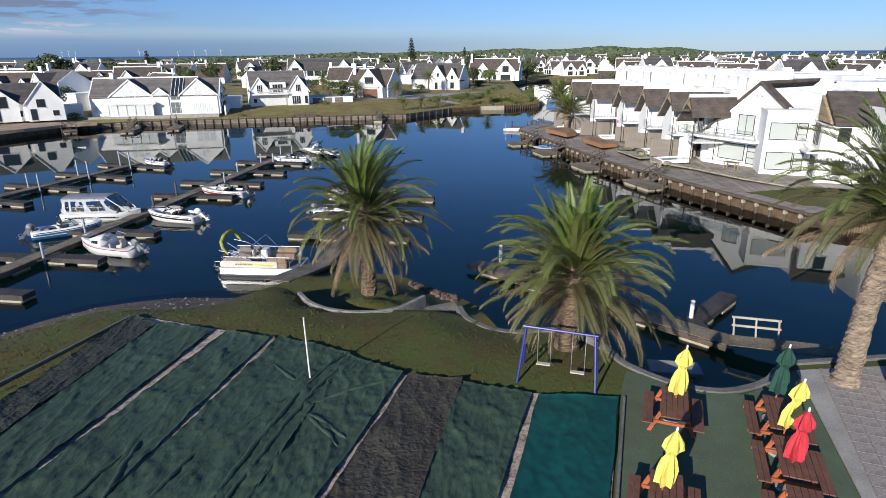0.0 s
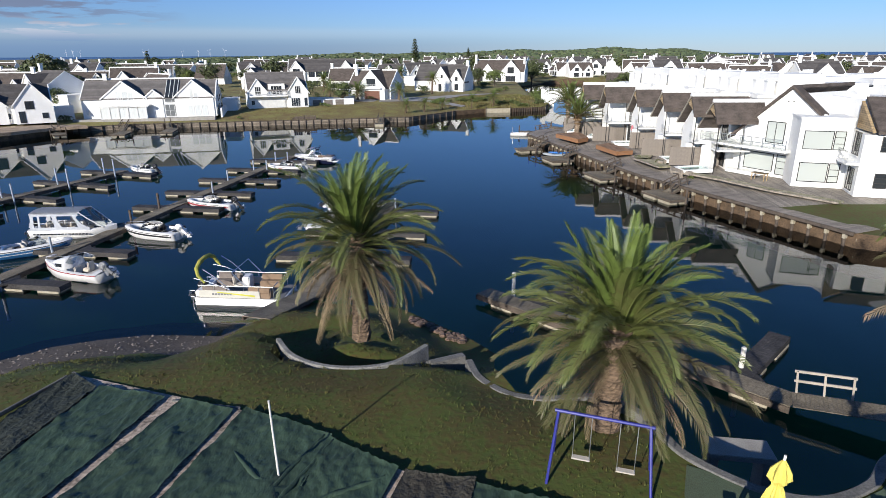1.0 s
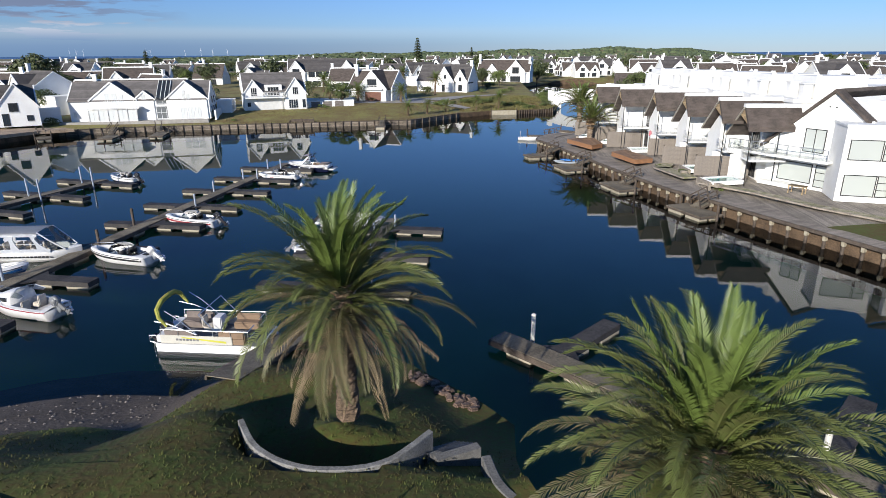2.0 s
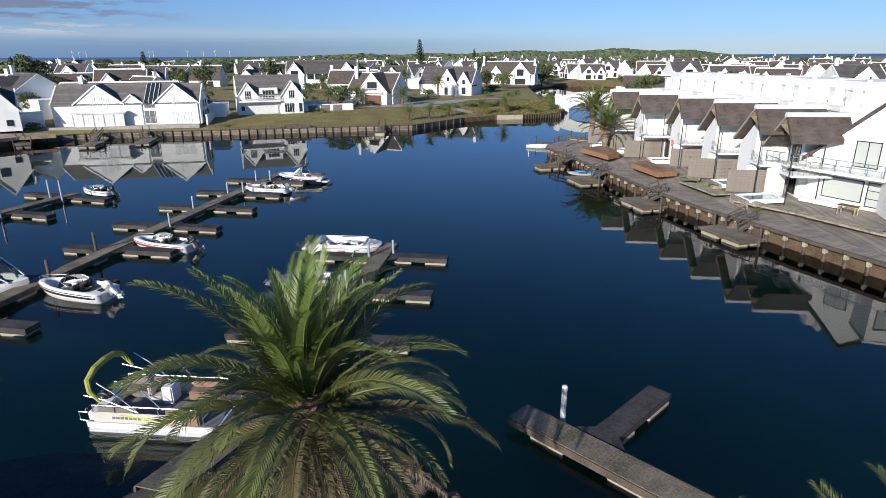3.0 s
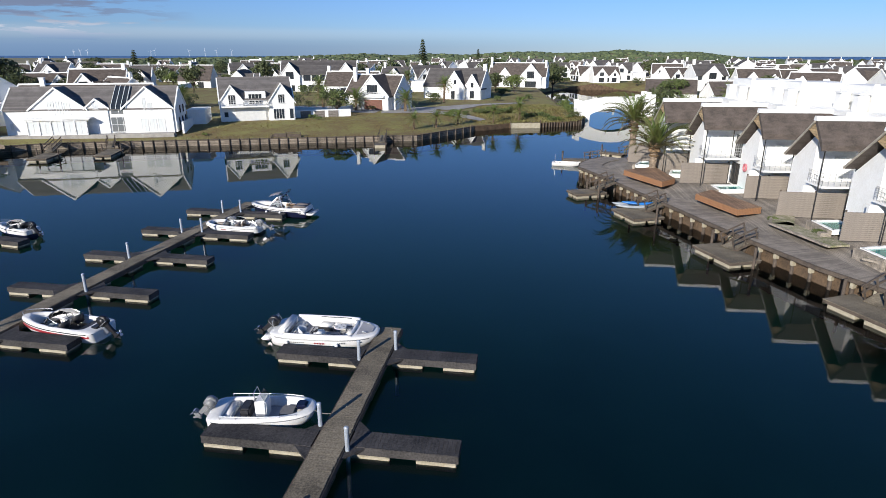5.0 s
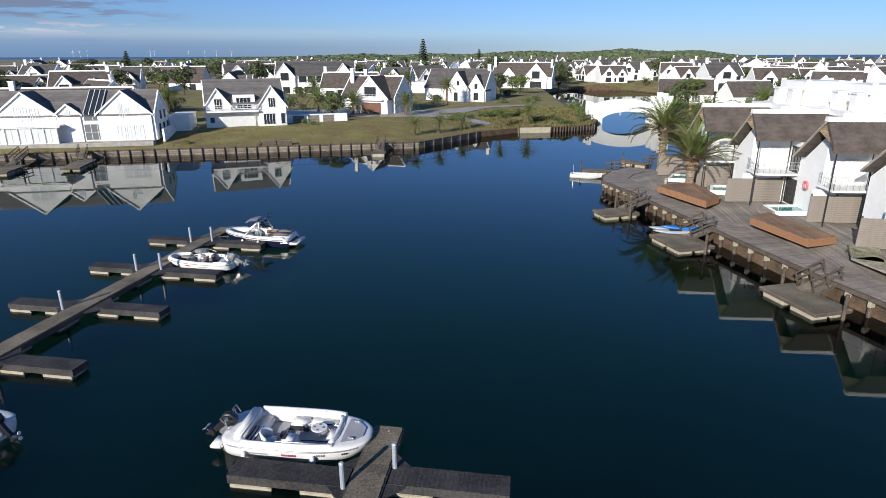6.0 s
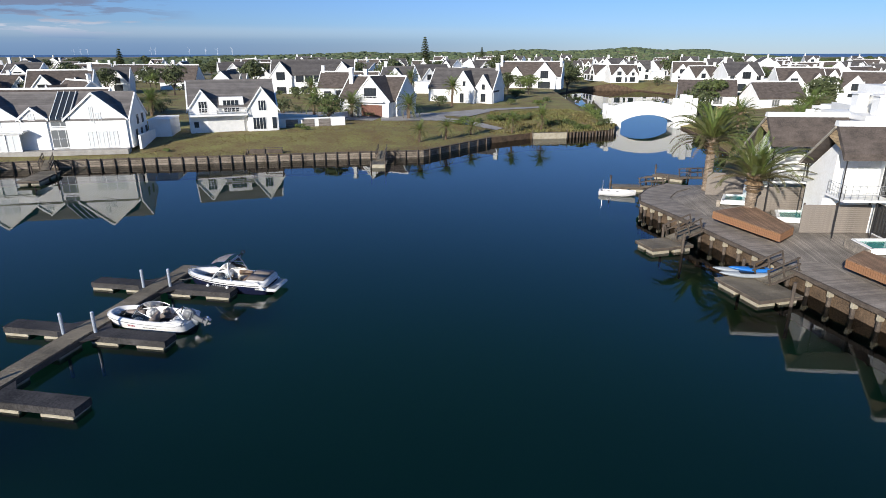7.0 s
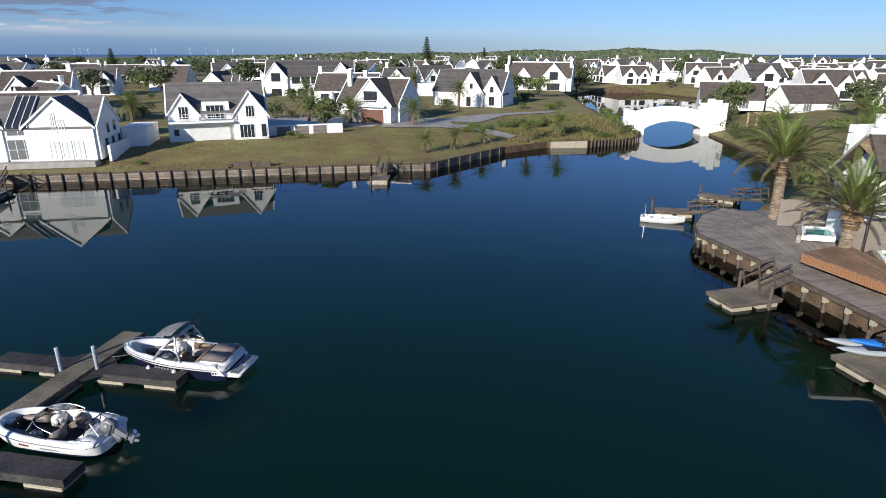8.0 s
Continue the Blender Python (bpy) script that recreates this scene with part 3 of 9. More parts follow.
def make_ground():
    from mathutils.geometry import tessellate_polygon
    outer = [(-3200, -300), (2600, -300), (1500, 1150), (420, 1350), (250, 1250), (-250, 1450), (-800, 1850), (-1400, 1800), (-3200, 1500)]
    loops = [[Vector((x, y, 0)) for x, y in outer], [Vector((x, y, 0)) for x, y in LAGOON]]
    flat = loops[0] + loops[1]
    bm = bmesh.new()
    vs = [bm.verts.new(v) for v in flat]
    for t in tessellate_polygon(loops):
        bm.faces.new([vs[i] for i in t])
    n0 = len(outer)
    rim = [(vs[n0 + i], vs[n0 + (i + 1) % len(LAGOON)]) for i in range(len(LAGOON))]
    cuts = [(v, (1, 0, 0)) for v in list(np.arange(-36, -10, 2.0)) + list(np.arange(-9, 9, 0.7)) + [10, 12, 14, 17, 20, 24] + [30, 40, 60, 90, 130, 180, 240, 320, 420, -45, -60, -80, -100, -130, -170, -230, -320, -450, -650]]
    cuts += [(v, (0, 1, 0)) for v in list(np.arange(6, 26, 3.0)) + list(np.arange(26.6, 41, 0.7)) + [43, 46] + [60, 80, 100, 120, 130, 140, 150, 160, 175, 190, 210, 240, 280, 340, 420, 500, 600, 700, 760, 820, 880, 940, 1000, 1060, 1130, 1200]]
    for v, n in cuts:
        co = tuple(float(v) * c for c in n)
        bmesh.ops.bisect_plane(bm, geom=bm.verts[:] + bm.edges[:] + bm.faces[:], plane_co=co, plane_no=n)
    for v in bm.verts:
        v.co.z = land_z(v.co.x, v.co.y)
    near = [f for f in bm.faces if f.calc_center_median().y < 46 and f.calc_center_median().x < -4]
    geom = list({v for f in near for v in f.verts}) + list({e for f in near for e in f.edges}) + near
    bmesh.ops.bisect_plane(bm, geom=geom, plane_co=(0, 0, 0.8), plane_no=(0, 0, 1))
    for e in bm.edges:
        e.smooth = not e.is_boundary
    edges = [e for e in bm.edges if e.is_boundary and abs(e.verts[0].co.x) < 200 and -100 < e.verts[0].co.y < 400]
    ret = bmesh.ops.extrude_edge_only(bm, edges=edges)
    for g in ret["geom"]:
        if isinstance(g, bmesh.types.BMVert):
            g.co.z = -2.2
    bm.normal_update()
    for f in bm.faces:
        c = f.calc_center_median()
        f.smooth = f.normal.z > 0.6 and c.y < 60
        if abs(f.normal.z) < 0.3:
            f.material_index = 3
        elif c.y < 60 and c.x < 60:
            f.material_index = 1 if c.z < 0.8 and c.x < -8 else 0
        elif 8 < c.x < 60 and c.y < 116:
            f.material_index = 5
        elif c.y > 330 or abs(c.x) > 300:
            f.material_index = 4
        else:
            f.material_index = 2
    me = bpy.data.meshes.new("ground")
    bmesh.ops.recalc_face_normals(bm, faces=bm.faces)
    bm.to_mesh(me)
    bm.free()
    for k in ("lawn", "sand", "scrub", "soil", "field", "deck_lines"):
        me.materials.append(M[k])
    ob = new("ground", me)
    tagged(ob, "grassy ground with a mown lawn, dry banks and distant fields", "ground", kind="structure")


make_ground()
wm = bmesh.new()
vsw = [wm.verts.new(p) for p in ((-320, -60, 0), (140, -60, 0), (140, 420, 0), (-320, 420, 0))]
wm.faces.new(vsw)
lagoon = part("water", wm, "water")
tagged(lagoon, "calm dark blue lagoon water reflecting sky and houses", "water", kind="structure")
wm = bmesh.new()
vsw = [wm.verts.new(p) for p in ((-320, -60, -2.1), (140, -60, -2.1), (140, 420, -2.1), (-320, 420, -2.1))]
wm.faces.new(vsw)
tagged(part("lagoon_bed", wm, "bed"), "bed under the lagoon water, coloured for light scattered in it", "lagoon bed", kind="structure")
wm = bmesh.new()
vsw = [wm.verts.new(p) for p in ((-4900, 900, 0), (4900, 900, 0), (4900, 4900, 0), (-4900, 4900, 0))]
wm.faces.new(vsw)
tagged(part("sea", wm, "sea"), "blue open sea below the horizon", "sea", kind="structure")


# ---- quay walls ----
def quay_wall(name, line, top, label, step, height_post, mat="quay", cap=True):
    """A retaining wall of boards along the shore, with a beam on top and posts in front."""
    root = thing(name, label, "quay wall", kind="structure")
    for a, b in zip(line, line[1:]):
        m, ln = along(a, b)
        part("boards", boxed(-0.02, ln + 0.02, -0.06, 0.1, -1.8, top - 0.12), mat, root, m=m)
        if cap:
            part("capping_beam", boxed(-0.05, ln + 0.05, -0.14, 0.16, top - 0.118, top + 0.06, bevel=0.015), "post", root, m=m)
        n = max(1, int(ln / step))
        for i in range(n):
            t = (i + 0.5) * ln / n
            z1 = top + height_post + random.uniform(-0.06, 0.06)
            part("post", tubed([(t, -0.2, -1.8), (t + random.uniform(-0.04, 0.04), -0.2, z1)], [0.11, 0.10], 7), "post", root, m=m)
    return root


quay_wall("quay_wall_far", FAR_QUAY[4:12][::-1], 0.95, "timber board quay wall with upright posts along the far bank", 1.5, 0.12)
quay_wall("quay_wall_garden", FAR_QUAY[3:5][::-1], 0.95, "low timber quay wall below the garden lawn", 2.2, 0.05)
quay_wall("quay_wall_channel", CHANNEL_LEFT[3:][:], 0.95, "timber quay wall beside the channel", 1.6, 0.1)


# ---- floating docks ----
def plank_deck(x0, x1, y0, y1, z, pitch=0.145, across=True):
    """Separate planks with gaps, in one mesh. across: planks lie across the x axis."""
    bm = bmesh.new()
    a, b = (x0, x1) if across else (y0, y1)
    n = int((b - a) / pitch)
    for i in range(n):
        s = a + i * (b - a) / n
        e = s + (b - a) / n - 0.005
        dz = random.uniform(-0.002, 0.002)
        if across:
            box(bm, s, e, y0 + random.uniform(-0.012, 0.012), y1 + random.uniform(-0.012, 0.012), z - 0.035 + dz, z + dz)
        else:
            box(bm, x0 + random.uniform(-0.012, 0.012), x1 + random.uniform(-0.012, 0.012), s, e, z - 0.035 + dz, z + dz)
    return bm


def pile(x, y, top, mat="steel_pile", label="pale grey steel mooring pile standing in the water", r=0.085):
    root = thing("mooring_pile", label, "mooring pile", pose(x, y, -2.05), group="mooring piles")
    part("shaft", tubed([(0, 0, 0), (0, 0, top + 2.0)], r, 10), mat, root)
    part("cap", tubed([(0, 0, top + 2.0), (0, 0, top + 2.05)], [r * 1.15, r * 0.7], 10), mat, root)
    return root


def floating_dock(name, a, b, fingers, half=0.55, label=""):
    """Walkway from a to b; fingers: (distance, side, length). Side +1 lies to the left of the way from a to b."""
    m, ln = along(a, b)
    root = thing(name, label, "floating dock", m)
    deck = part("walkway", plank_deck(0, ln, -half, half, 0.52), "decking", root, "weathered grey plank walkway")
    deck["kind"] = "stuff"
    for s in (-1, 1):
        part("side_beam", boxed(0, ln, s * half - 0.06, s * half + 0.06, 0.2, 0.48), "post", root)
    n = int(ln / 3.1)
    for i in range(n):
        t = (i + 0.3) * ln / n
        part("float_block", boxed(t, t + 1.5, -half + 0.08, half - 0.08, -0.25, 0.3, bevel=0.03), "float", root)
    for t, s, flen in fingers:
        y0, y1 = (half + 0.12, flen) if s > 0 else (-flen, -half - 0.12)
        w = 0.48
        f = part("finger", plank_deck(t - w, t + w, y0, y1, 0.46, 0.15, across=False), "dark_deck", root, "dark plank finger dock")
        f["kind"] = "stuff"
        part("finger_frame", boxed(t - w, t + w, y0, y1, 0.13, 0.424), "dark_deck", root)
        for k in (0.02, 0.62):
            o = y0 + (y1 - y0) * k if s > 0 else y1 + (y0 - y1) * k
            e = o + s * (y1 - y0) * 0.36
            lo, hi = min(o, e), max(o, e)
            part("float_block", boxed(t - w - 0.03, t + w + 0.03, lo, hi, -0.22, 0.127, bevel=0.02), "float", root, "cream polystyrene float")
        yb = half if s > 0 else -half
        for q in (-1, 1):
            part("gusset", prismed([(t + q * w, yb), (t + q * (w + 0.75), yb), (t + q * w, yb + s * 0.75)], 0.36, 0.44), "dark_deck", root)
    return root


def dock_point(a, b, t, s):
    d = (Vector(b) - Vector(a)).normalized()
    n = Vector((-d.y, d.x))
    p = Vector(a) + d * t + n * s
    return p.x, p.y


CA, CB = (-7.0, 63.5), (-8.55, 41.2)
floating_dock("floating_dock", CA, CB, [(2.55, 1, 4.7), (2.9, -1, 4.8), (9.2, 1, 4.7), (9.4, -1, 4.95), (15.4, 1, 4.65), (15.4, -1, 4.95)],
              label="T-fingered floating timber dock on cream float blocks")
for t, s in ((3.4, -0.72), (2.2, 0.75), (8.6, -0.75), (9.9, 0.72), (14.6, -0.75), (16.0, 0.72)):
    x, y = dock_point(CA, CB, t, s)
    pile(x, y, 1.45)

LA, LB = (-24.7, 89.5), (-29.9, 32.5)
lf = []
for k in range(9):
    t = 3.0 + 6.32 * k
    lf.append((t + (0.4 if k < 2 else 0.0), 1, 4.85))
    if k < 8:
        lf.append((t + 0.25, -1, 4.5 if k != 4 else 3.7))
floating_dock("floating_dock", LA, LB, lf, label="long floating timber dock with many fingers and moored boats")
for k in range(8):
    for s in (-0.75, 0.75):
        if (k + (s > 0)) % 2 == 0 or k < 2:
            x, y = dock_point(LA, LB, 3.9 + 6.32 * k - (0.4 if s > 0 else 0), s)
            if k in (4, 5):
                pile(x, y, 1.9, "post", "dark timber mooring pile standing in the water", 0.1)
            else:
                pile(x, y, 1.6)
FA, FB = (-42.2, 78.4), (-49.5, 44)
floating_dock("floating_dock", FA, FB, [(1.0 + 6.4 * k, s, 5.2) for k in range(5) for s in (1, -1)], label="outer floating timber dock with short fingers")
for k in range(4):
    for s in (-0.75, 0.75):
        x, y = dock_point(FA, FB, 2.2 + 6.4 * k, s)
        pile(x, y, 2.3 if k < 2 else 2.0)


def ramp(name, a, b, z0, z1, half, label, rails=False):
    m, ln = along(a, b, z0)
    slope = math.degrees(math.atan2(z1 - z0, ln))
    root = thing(name, label, "gangway", m @ pose(0, 0, 0, 0, -slope, 0))
    ln = math.hypot(ln, z1 - z0)
    d = part("decking", plank_deck(0, ln, -half, half, 0.04, 0.15), "decking", root)
    d["kind"] = "stuff"
    for s in ((1, -1) if rails == "post" else (1,) if rails else (-1, 1)):
        part("side_beam", boxed(0, ln, s * half - 0.05, s * half + 0.05, -0.16, 0.0), "post", root)
        if rails:
            span = ln * 0.5 if rails == "rail_beige" else ln
            for k in range(3):
                t = 0.15 + k * (span - 0.3) / 2
                part("rail_post", boxed(t - 0.04, t + 0.04, s * half - 0.04, s * half + 0.04, 0.0, 0.98), rails, root)
            for z in (0.52, 0.95):
                part("handrail", boxed(0.05, span - 0.05, s * half - 0.03 + s * 0.075, s * half + 0.03 + s * 0.075, z - 0.05, z + 0.05), rails, root)
    return root


ramp("gangway", (-8.6, 41.3), (-9.6, 35.6), 0.5, 1.5, 0.75, "grey timber gangway from the lawn bank down to the dock")

# jetty below the palms
JA, JB = (1.55, 42.1), (14.0, 31.2)
floating_dock("floating_dock", JA, JB, [(3.2, 1, 5.5), (14.2, 1, 6.1)], half=0.6, label="grey floating jetty with two side fingers")
ramp("gangway", (13.9, 31.2), (17.9, 29.4), 0.55, 0.95, 0.6, "timber gangway with pale handrails down to the jetty", rails="rail_beige")
end = thing("gangway_trestle", "dark timber trestle under the gangway's upper end", "trestle", pose(17.8, 29.45, 0, 0, 0, -24))
for q in (-0.5, 0.5):
    part("post", tubed([(0, q, -2.0), (0, q, 0.86)], 0.09, 8), "post", end)
part("cross_beam", boxed(-0.1, 0.1, -0.62, 0.62, 0.7, 0.84, bevel=0.01), "post", end)
for x, y, h in ((3.3, 42.0, 1.75), (13.0, 33.9, 1.45)):
    pile(x, y, h, "pole", "cream square-topped mooring pile standing in the water", 0.11)


# ---- right-hand bank: promenade, its quay and docks ----
def promenade():
    root = thing("promenade", "weathered grey timber boardwalk along the water's edge", "boardwalk", kind="structure")
    inner = []
    for i, p in enumerate(BANK_EDGE[1:]):
        a = Vector(BANK_EDGE[max(i, 1)])
        b = Vector(BANK_EDGE[min(i + 2, len(BANK_EDGE) - 1)])
        d = (b - a).normalized()
        n = Vector((d.y, -d.x))
        inner.append((p, Vector(p) + n * 2.4, Vector(p) - n * 0.35))
    for (p, q, o), (p2, q2, o2) in zip(inner, inner[1:]):
        a, b = Vector(o), Vector(o2)
        m, ln = along(a, b)
        w = 2.6
        bm = plank_deck(-0.15, ln + 0.15, -w, 0, 1.25, 0.19)
        part("boards", bm, "boardwalk", root, m=m)["kind"] = "stuff"
        part("edge_beam", boxed(-0.05, ln + 0.05, 0.0, 0.16, 1.0, 1.27, bevel=0.02), "post", root, m=m)
        part("lower_beam", boxed(-0.05, ln + 0.05, -0.5, -0.36, 0.5, 0.75, bevel=0.02), "float", root, m=m)
        part("back_wall", boxed(-0.05, ln + 0.05, -0.95, -0.75, -1.8, 1.1), "wet_timber", root, m=m)
        k = max(2, round(ln / 1.5))
        for i in range(k):
            t = (i + 0.5) * ln / k
            part("support_post", tubed([(t, -0.12, -2.0), (t, -0.12, 1.0)], [0.13, 0.12], 7), "post", root, m=m)
            part("concrete_head", boxed(t - 0.11, t + 0.11, -0.3, 0.03, 0.6, 0.97, bevel=0.02), "float", root, m=m)
    return root


promenade()


def bank_dock(cx, cy, yaw, w, d, gx):
    """Small floating platform with a railed gangway up to the promenade; local y leads to the bank."""
    m = pose(cx, cy, 0, 0, 0, yaw)
    root = thing("floating_platform", "small grey floating dock platform on cream floats", "floating dock", m, group="platforms along the promenade")
    part("decking", plank_deck(-w / 2, w / 2, -d / 2, d / 2, 0.5, 0.15), "decking", root)["kind"] = "stuff"
    part("frame", boxed(-w / 2 + 0.02, w / 2 - 0.02, -d / 2 + 0.02, d / 2 - 0.02, 0.28, 0.46), "post", root)
    for sx in (-1, 1):
        for sy in (-1, 1):
            part("float_block", boxed(sx * w / 4 - w * 0.19, sx * w / 4 + w * 0.19, sy * d / 4 - d * 0.2, sy * d / 4 + d * 0.2, -0.2, 0.3, bevel=0.03), "float", root)
    for sx in (-1, 1):
        part("mooring_post", tubed([(sx * (w / 2 + 0.12), d * 0.2, -2.0), (sx * (w / 2 + 0.12), d * 0.2, 1.5)], 0.1, 8), "post", root)
    if gx is None:
        return root
    a = m @ Vector((gx, d * 0.25, 0))
    b = m @ Vector((gx, d / 2 + 1.5, 0))
    g = ramp("gangway", (a.x, a.y), (b.x, b.y), 0.52, 1.27, 0.6, "grey timber gangway with a rail up to the boardwalk", rails="post")
    return root


bank_dock(8.0, 97.0, -70, 2.2, 3.5, -0.5)
bank_dock(11.2, 88.5, -72, 3.9, 3.0, -0.6)
bank_dock(14.9, 77.6, -72, 4.2, 2.5, -0.7)
bank_dock(19.3, 67.7, -68, 4.5, 2.4, -0.6)
bank_dock(9.6, 116.9, -6, 3.4, 1.5, None)
ramp("gangway", (10.9, 116.4), (12.9, 114.4), 0.54, 1.2, 0.5, "grey timber gangway with a rail up to the boardwalk", rails="post")
bank_dock(15.6, 122.8, -38, 3.6, 1.5, None)
ramp("gangway", (16.6, 121.8), (18.2, 118.6), 0.54, 1.2, 0.5, "grey timber gangway with a rail up to the boardwalk", rails="post")


def landing(a, b, d, z, label):
    """Small landing stage in front of a quay."""
    m, ln = along(a, b)
    root = thing("landing_stage", label, "landing stage", m)
    part("decking", plank_deck(0, ln, 0, d, z, 0.15), "decking", root)["kind"] = "stuff"
    part("front_board", boxed(0, ln, -0.06, -0.005, -0.6, z), "float", root)
    for t in (0.1, ln - 0.1):
        part("post", tubed([(t, -0.1, -2.0), (t, -0.1, z + 0.5)], 0.09, 7), "post", root)
    return root


landing((1.9, 155.7), (8.0, 157.0), 1.7, 1.0, "pale timber landing stage below the garden lawn")
landing((-20.2, 127.6), (-18.2, 127.8), 3.0, 0.45, "small grey landing stage at the far quay")
ramp("gangway", (-19.4, 130.3), (-19.8, 134.6), 0.47, 1.1, 0.55, "grey timber gangway up to the far quay", rails="post")
for x, y, yaw, w, d in ((-63.6, 113.4, 14, 2.5, 5.0), (-56.8, 117.4, 16, 2.3, 6.2), (-74.6, 112.2, 40, 2.2, 3.6)):
    bank_dock(x, y, yaw, w, d, None)
for a, b in (((-65.2, 116.2), (-67.6, 121.8)), ((-58.6, 120.6), (-60.6, 124.2)), ((-75.8, 113.6), (-78.0, 116.0))):
    ramp("gangway", a, b, 0.52, 1.1, 0.5, "dark timber gangway up to the quay", rails="post")
slip = thing("quay_recess", "dark boarded recess with a low rail at the quay", "bulkhead", along((-37.6, 130.75), (-32.9, 131.95))[0])
part("bulkhead", prismed([(0.0, 0.4), (4.7, 0.4), (4.7, 1.5), (0.5, 1.62), (0.0, 1.2)], 0.55, 0.7, "y"), "post", slip)
part("side_board", prismed([(0.0, 0.4), (0.69, 0.4), (0.69, 1.4), (0.0, 1.0)], -0.16, -0.06, "x"), "post", slip)
for x in (0.1, 2.3, 4.6):
    part("rail_post", boxed(x - 0.06, x + 0.06, 0.4, 0.52, 0.4, 1.72), "post", slip)
part("rail", boxed(2.2, 4.75, 0.38, 0.52, 1.721, 1.8), "post", slip)


# ---- boats ----
def beam_at(s, half, fine=2.3, full=0.42):
    f = max(0.0, (s - full) / (1 - full))
    stern = 0.84 + 0.16 * min(1, s / 0.38) ** 0.55
    return half * stern * (1 - f ** fine)


def hull_mesh(length, beam, free, bow_rise, upper, lower, cockpit=(0.06, 0.62), floor=0.18, fine=2.3):
    """Outside of the hull in two colours: lower strake and upper strake; local x from stern to bow."""
    bm = bmesh.new()
    rows = []
    n = 22
    for i in range(n + 1):
        s = i / n
        x = s * length
        b = max(0.02, beam_at(s, beam / 2, fine))
        sh = free + bow_rise * s * s
        rise = max(0.0, (s - 0.55) / 0.45) ** 2 * free * 0.75
        keel = -0.22 + rise
        chine = 0.02 + rise * 0.8
        xs = x + 0.28 * length * 0.1 * max(0, s - 0.8)
        prof = [(0, keel), (b * 0.78, chine), (b * 0.9, chine + (sh - chine) * 0.5), (b, sh - 0.05), (b * 0.97, sh)]
        rows.append([[bm.verts.new((xs if z > sh - 0.2 else x, q * y, z)) for y, z in prof] for q in (1, -1)])
    for r, t in zip(rows, rows[1:]):
        for side in (0, 1):
            for k in range(4):
                f = bm.faces.new((r[side][k], t[side][k], t[side][k + 1], r[side][k + 1]))
                f.material_index = 0 if k >= 2 else 1
    tr = rows[0]
    bm.faces.new([*tr[0][::-1], *tr[1][1:]])
    bmesh.ops.remove_doubles(bm, verts=bm.verts, dist=0.004)
    return to_mesh("hull", bm, [upper, lower], smooth=True)


def deck_mesh(length, beam, free, bow_rise, cockpit, mat, fine=2.3, rim=0.2, floor=0.2, camber=0.1):
    """Deck with gunwales round an open cockpit, foredeck and the cockpit's inner walls."""
    bm = bmesh.new()
    n = 26
    c0, c1 = cockpit
    stations = sorted(set([i / n for i in range(n + 1)] + [c0, c1]))
    rows = []
    for s in stations:
        b = max(0.02, beam_at(s, beam / 2, fine)) * 0.985
        sh = free + bow_rise * s * s + 0.012
        rows.append((s, b, sh, s * length + 0.028 * length * max(0, s - 0.8)))
    for (s, b, h, x), (s2, b2, h2, x2) in zip(rows, rows[1:]):
        mid = (s + s2) / 2
        if c0 < mid < c1:
            i1, i2 = max(0.01, b - rim * min(1, b / 0.6)), max(0.01, b2 - rim * min(1, b2 / 0.6))
            for q in (1, -1):
                v = [bm.verts.new(p) for p in ((x, q * b, h), (x2, q * b2, h2), (x2, q * i2, h2 + 0.03), (x, q * i1, h + 0.03), (x, q * i1 * 0.97, floor), (x2, q * i2 * 0.97, floor))]
                bm.faces.new(v[:4])
                bm.faces.new((v[3], v[2], v[5], v[4]))
            if abs(s - c0) < 1e-6 or abs(s2 - c1) < 1e-6:
                xx, ii, hh = (x, i1, h) if abs(s - c0) < 1e-6 else (x2, i2, h2)
                v = [bm.verts.new(p) for p in ((xx, ii, hh + 0.03), (xx, -ii, hh + 0.03), (xx, -ii * 0.97, floor), (xx, ii * 0.97, floor))]
                bm.faces.new(v)
        else:
            for q in (1, -1):
                v = [bm.verts.new(p) for p in ((x, q * b, h), (x2, q * b2, h2), (x2, q * b2 * 0.5, h2 + camber * 0.8), (x, q * b * 0.5, h + camber * 0.8), (x2, 0, h2 + camber), (x, 0, h + camber))]
                bm.faces.new(v[:4])
                bm.faces.new((v[3], v[2], v[4], v[5]))
    bmesh.ops.remove_doubles(bm, verts=bm.verts, dist=0.006)
    return to_mesh("deck", bm, mat)


def floor_mesh(length, beam, cockpit, z, fine=2.3):
    bm = bmesh.new()
    c0, c1 = cockpit
    pts = []
    for i in range(9):
        s = c0 + (c1 - c0) * i / 8
        pts.append((s * length, max(0.05, beam_at(s, beam / 2, fine) - 0.15)))
    vs = [bm.verts.new((x, y, z)) for x, y in pts] + [bm.verts.new((x, -y, z)) for x, y in pts[::-1]]
    bm.faces.new(vs)
    return bm


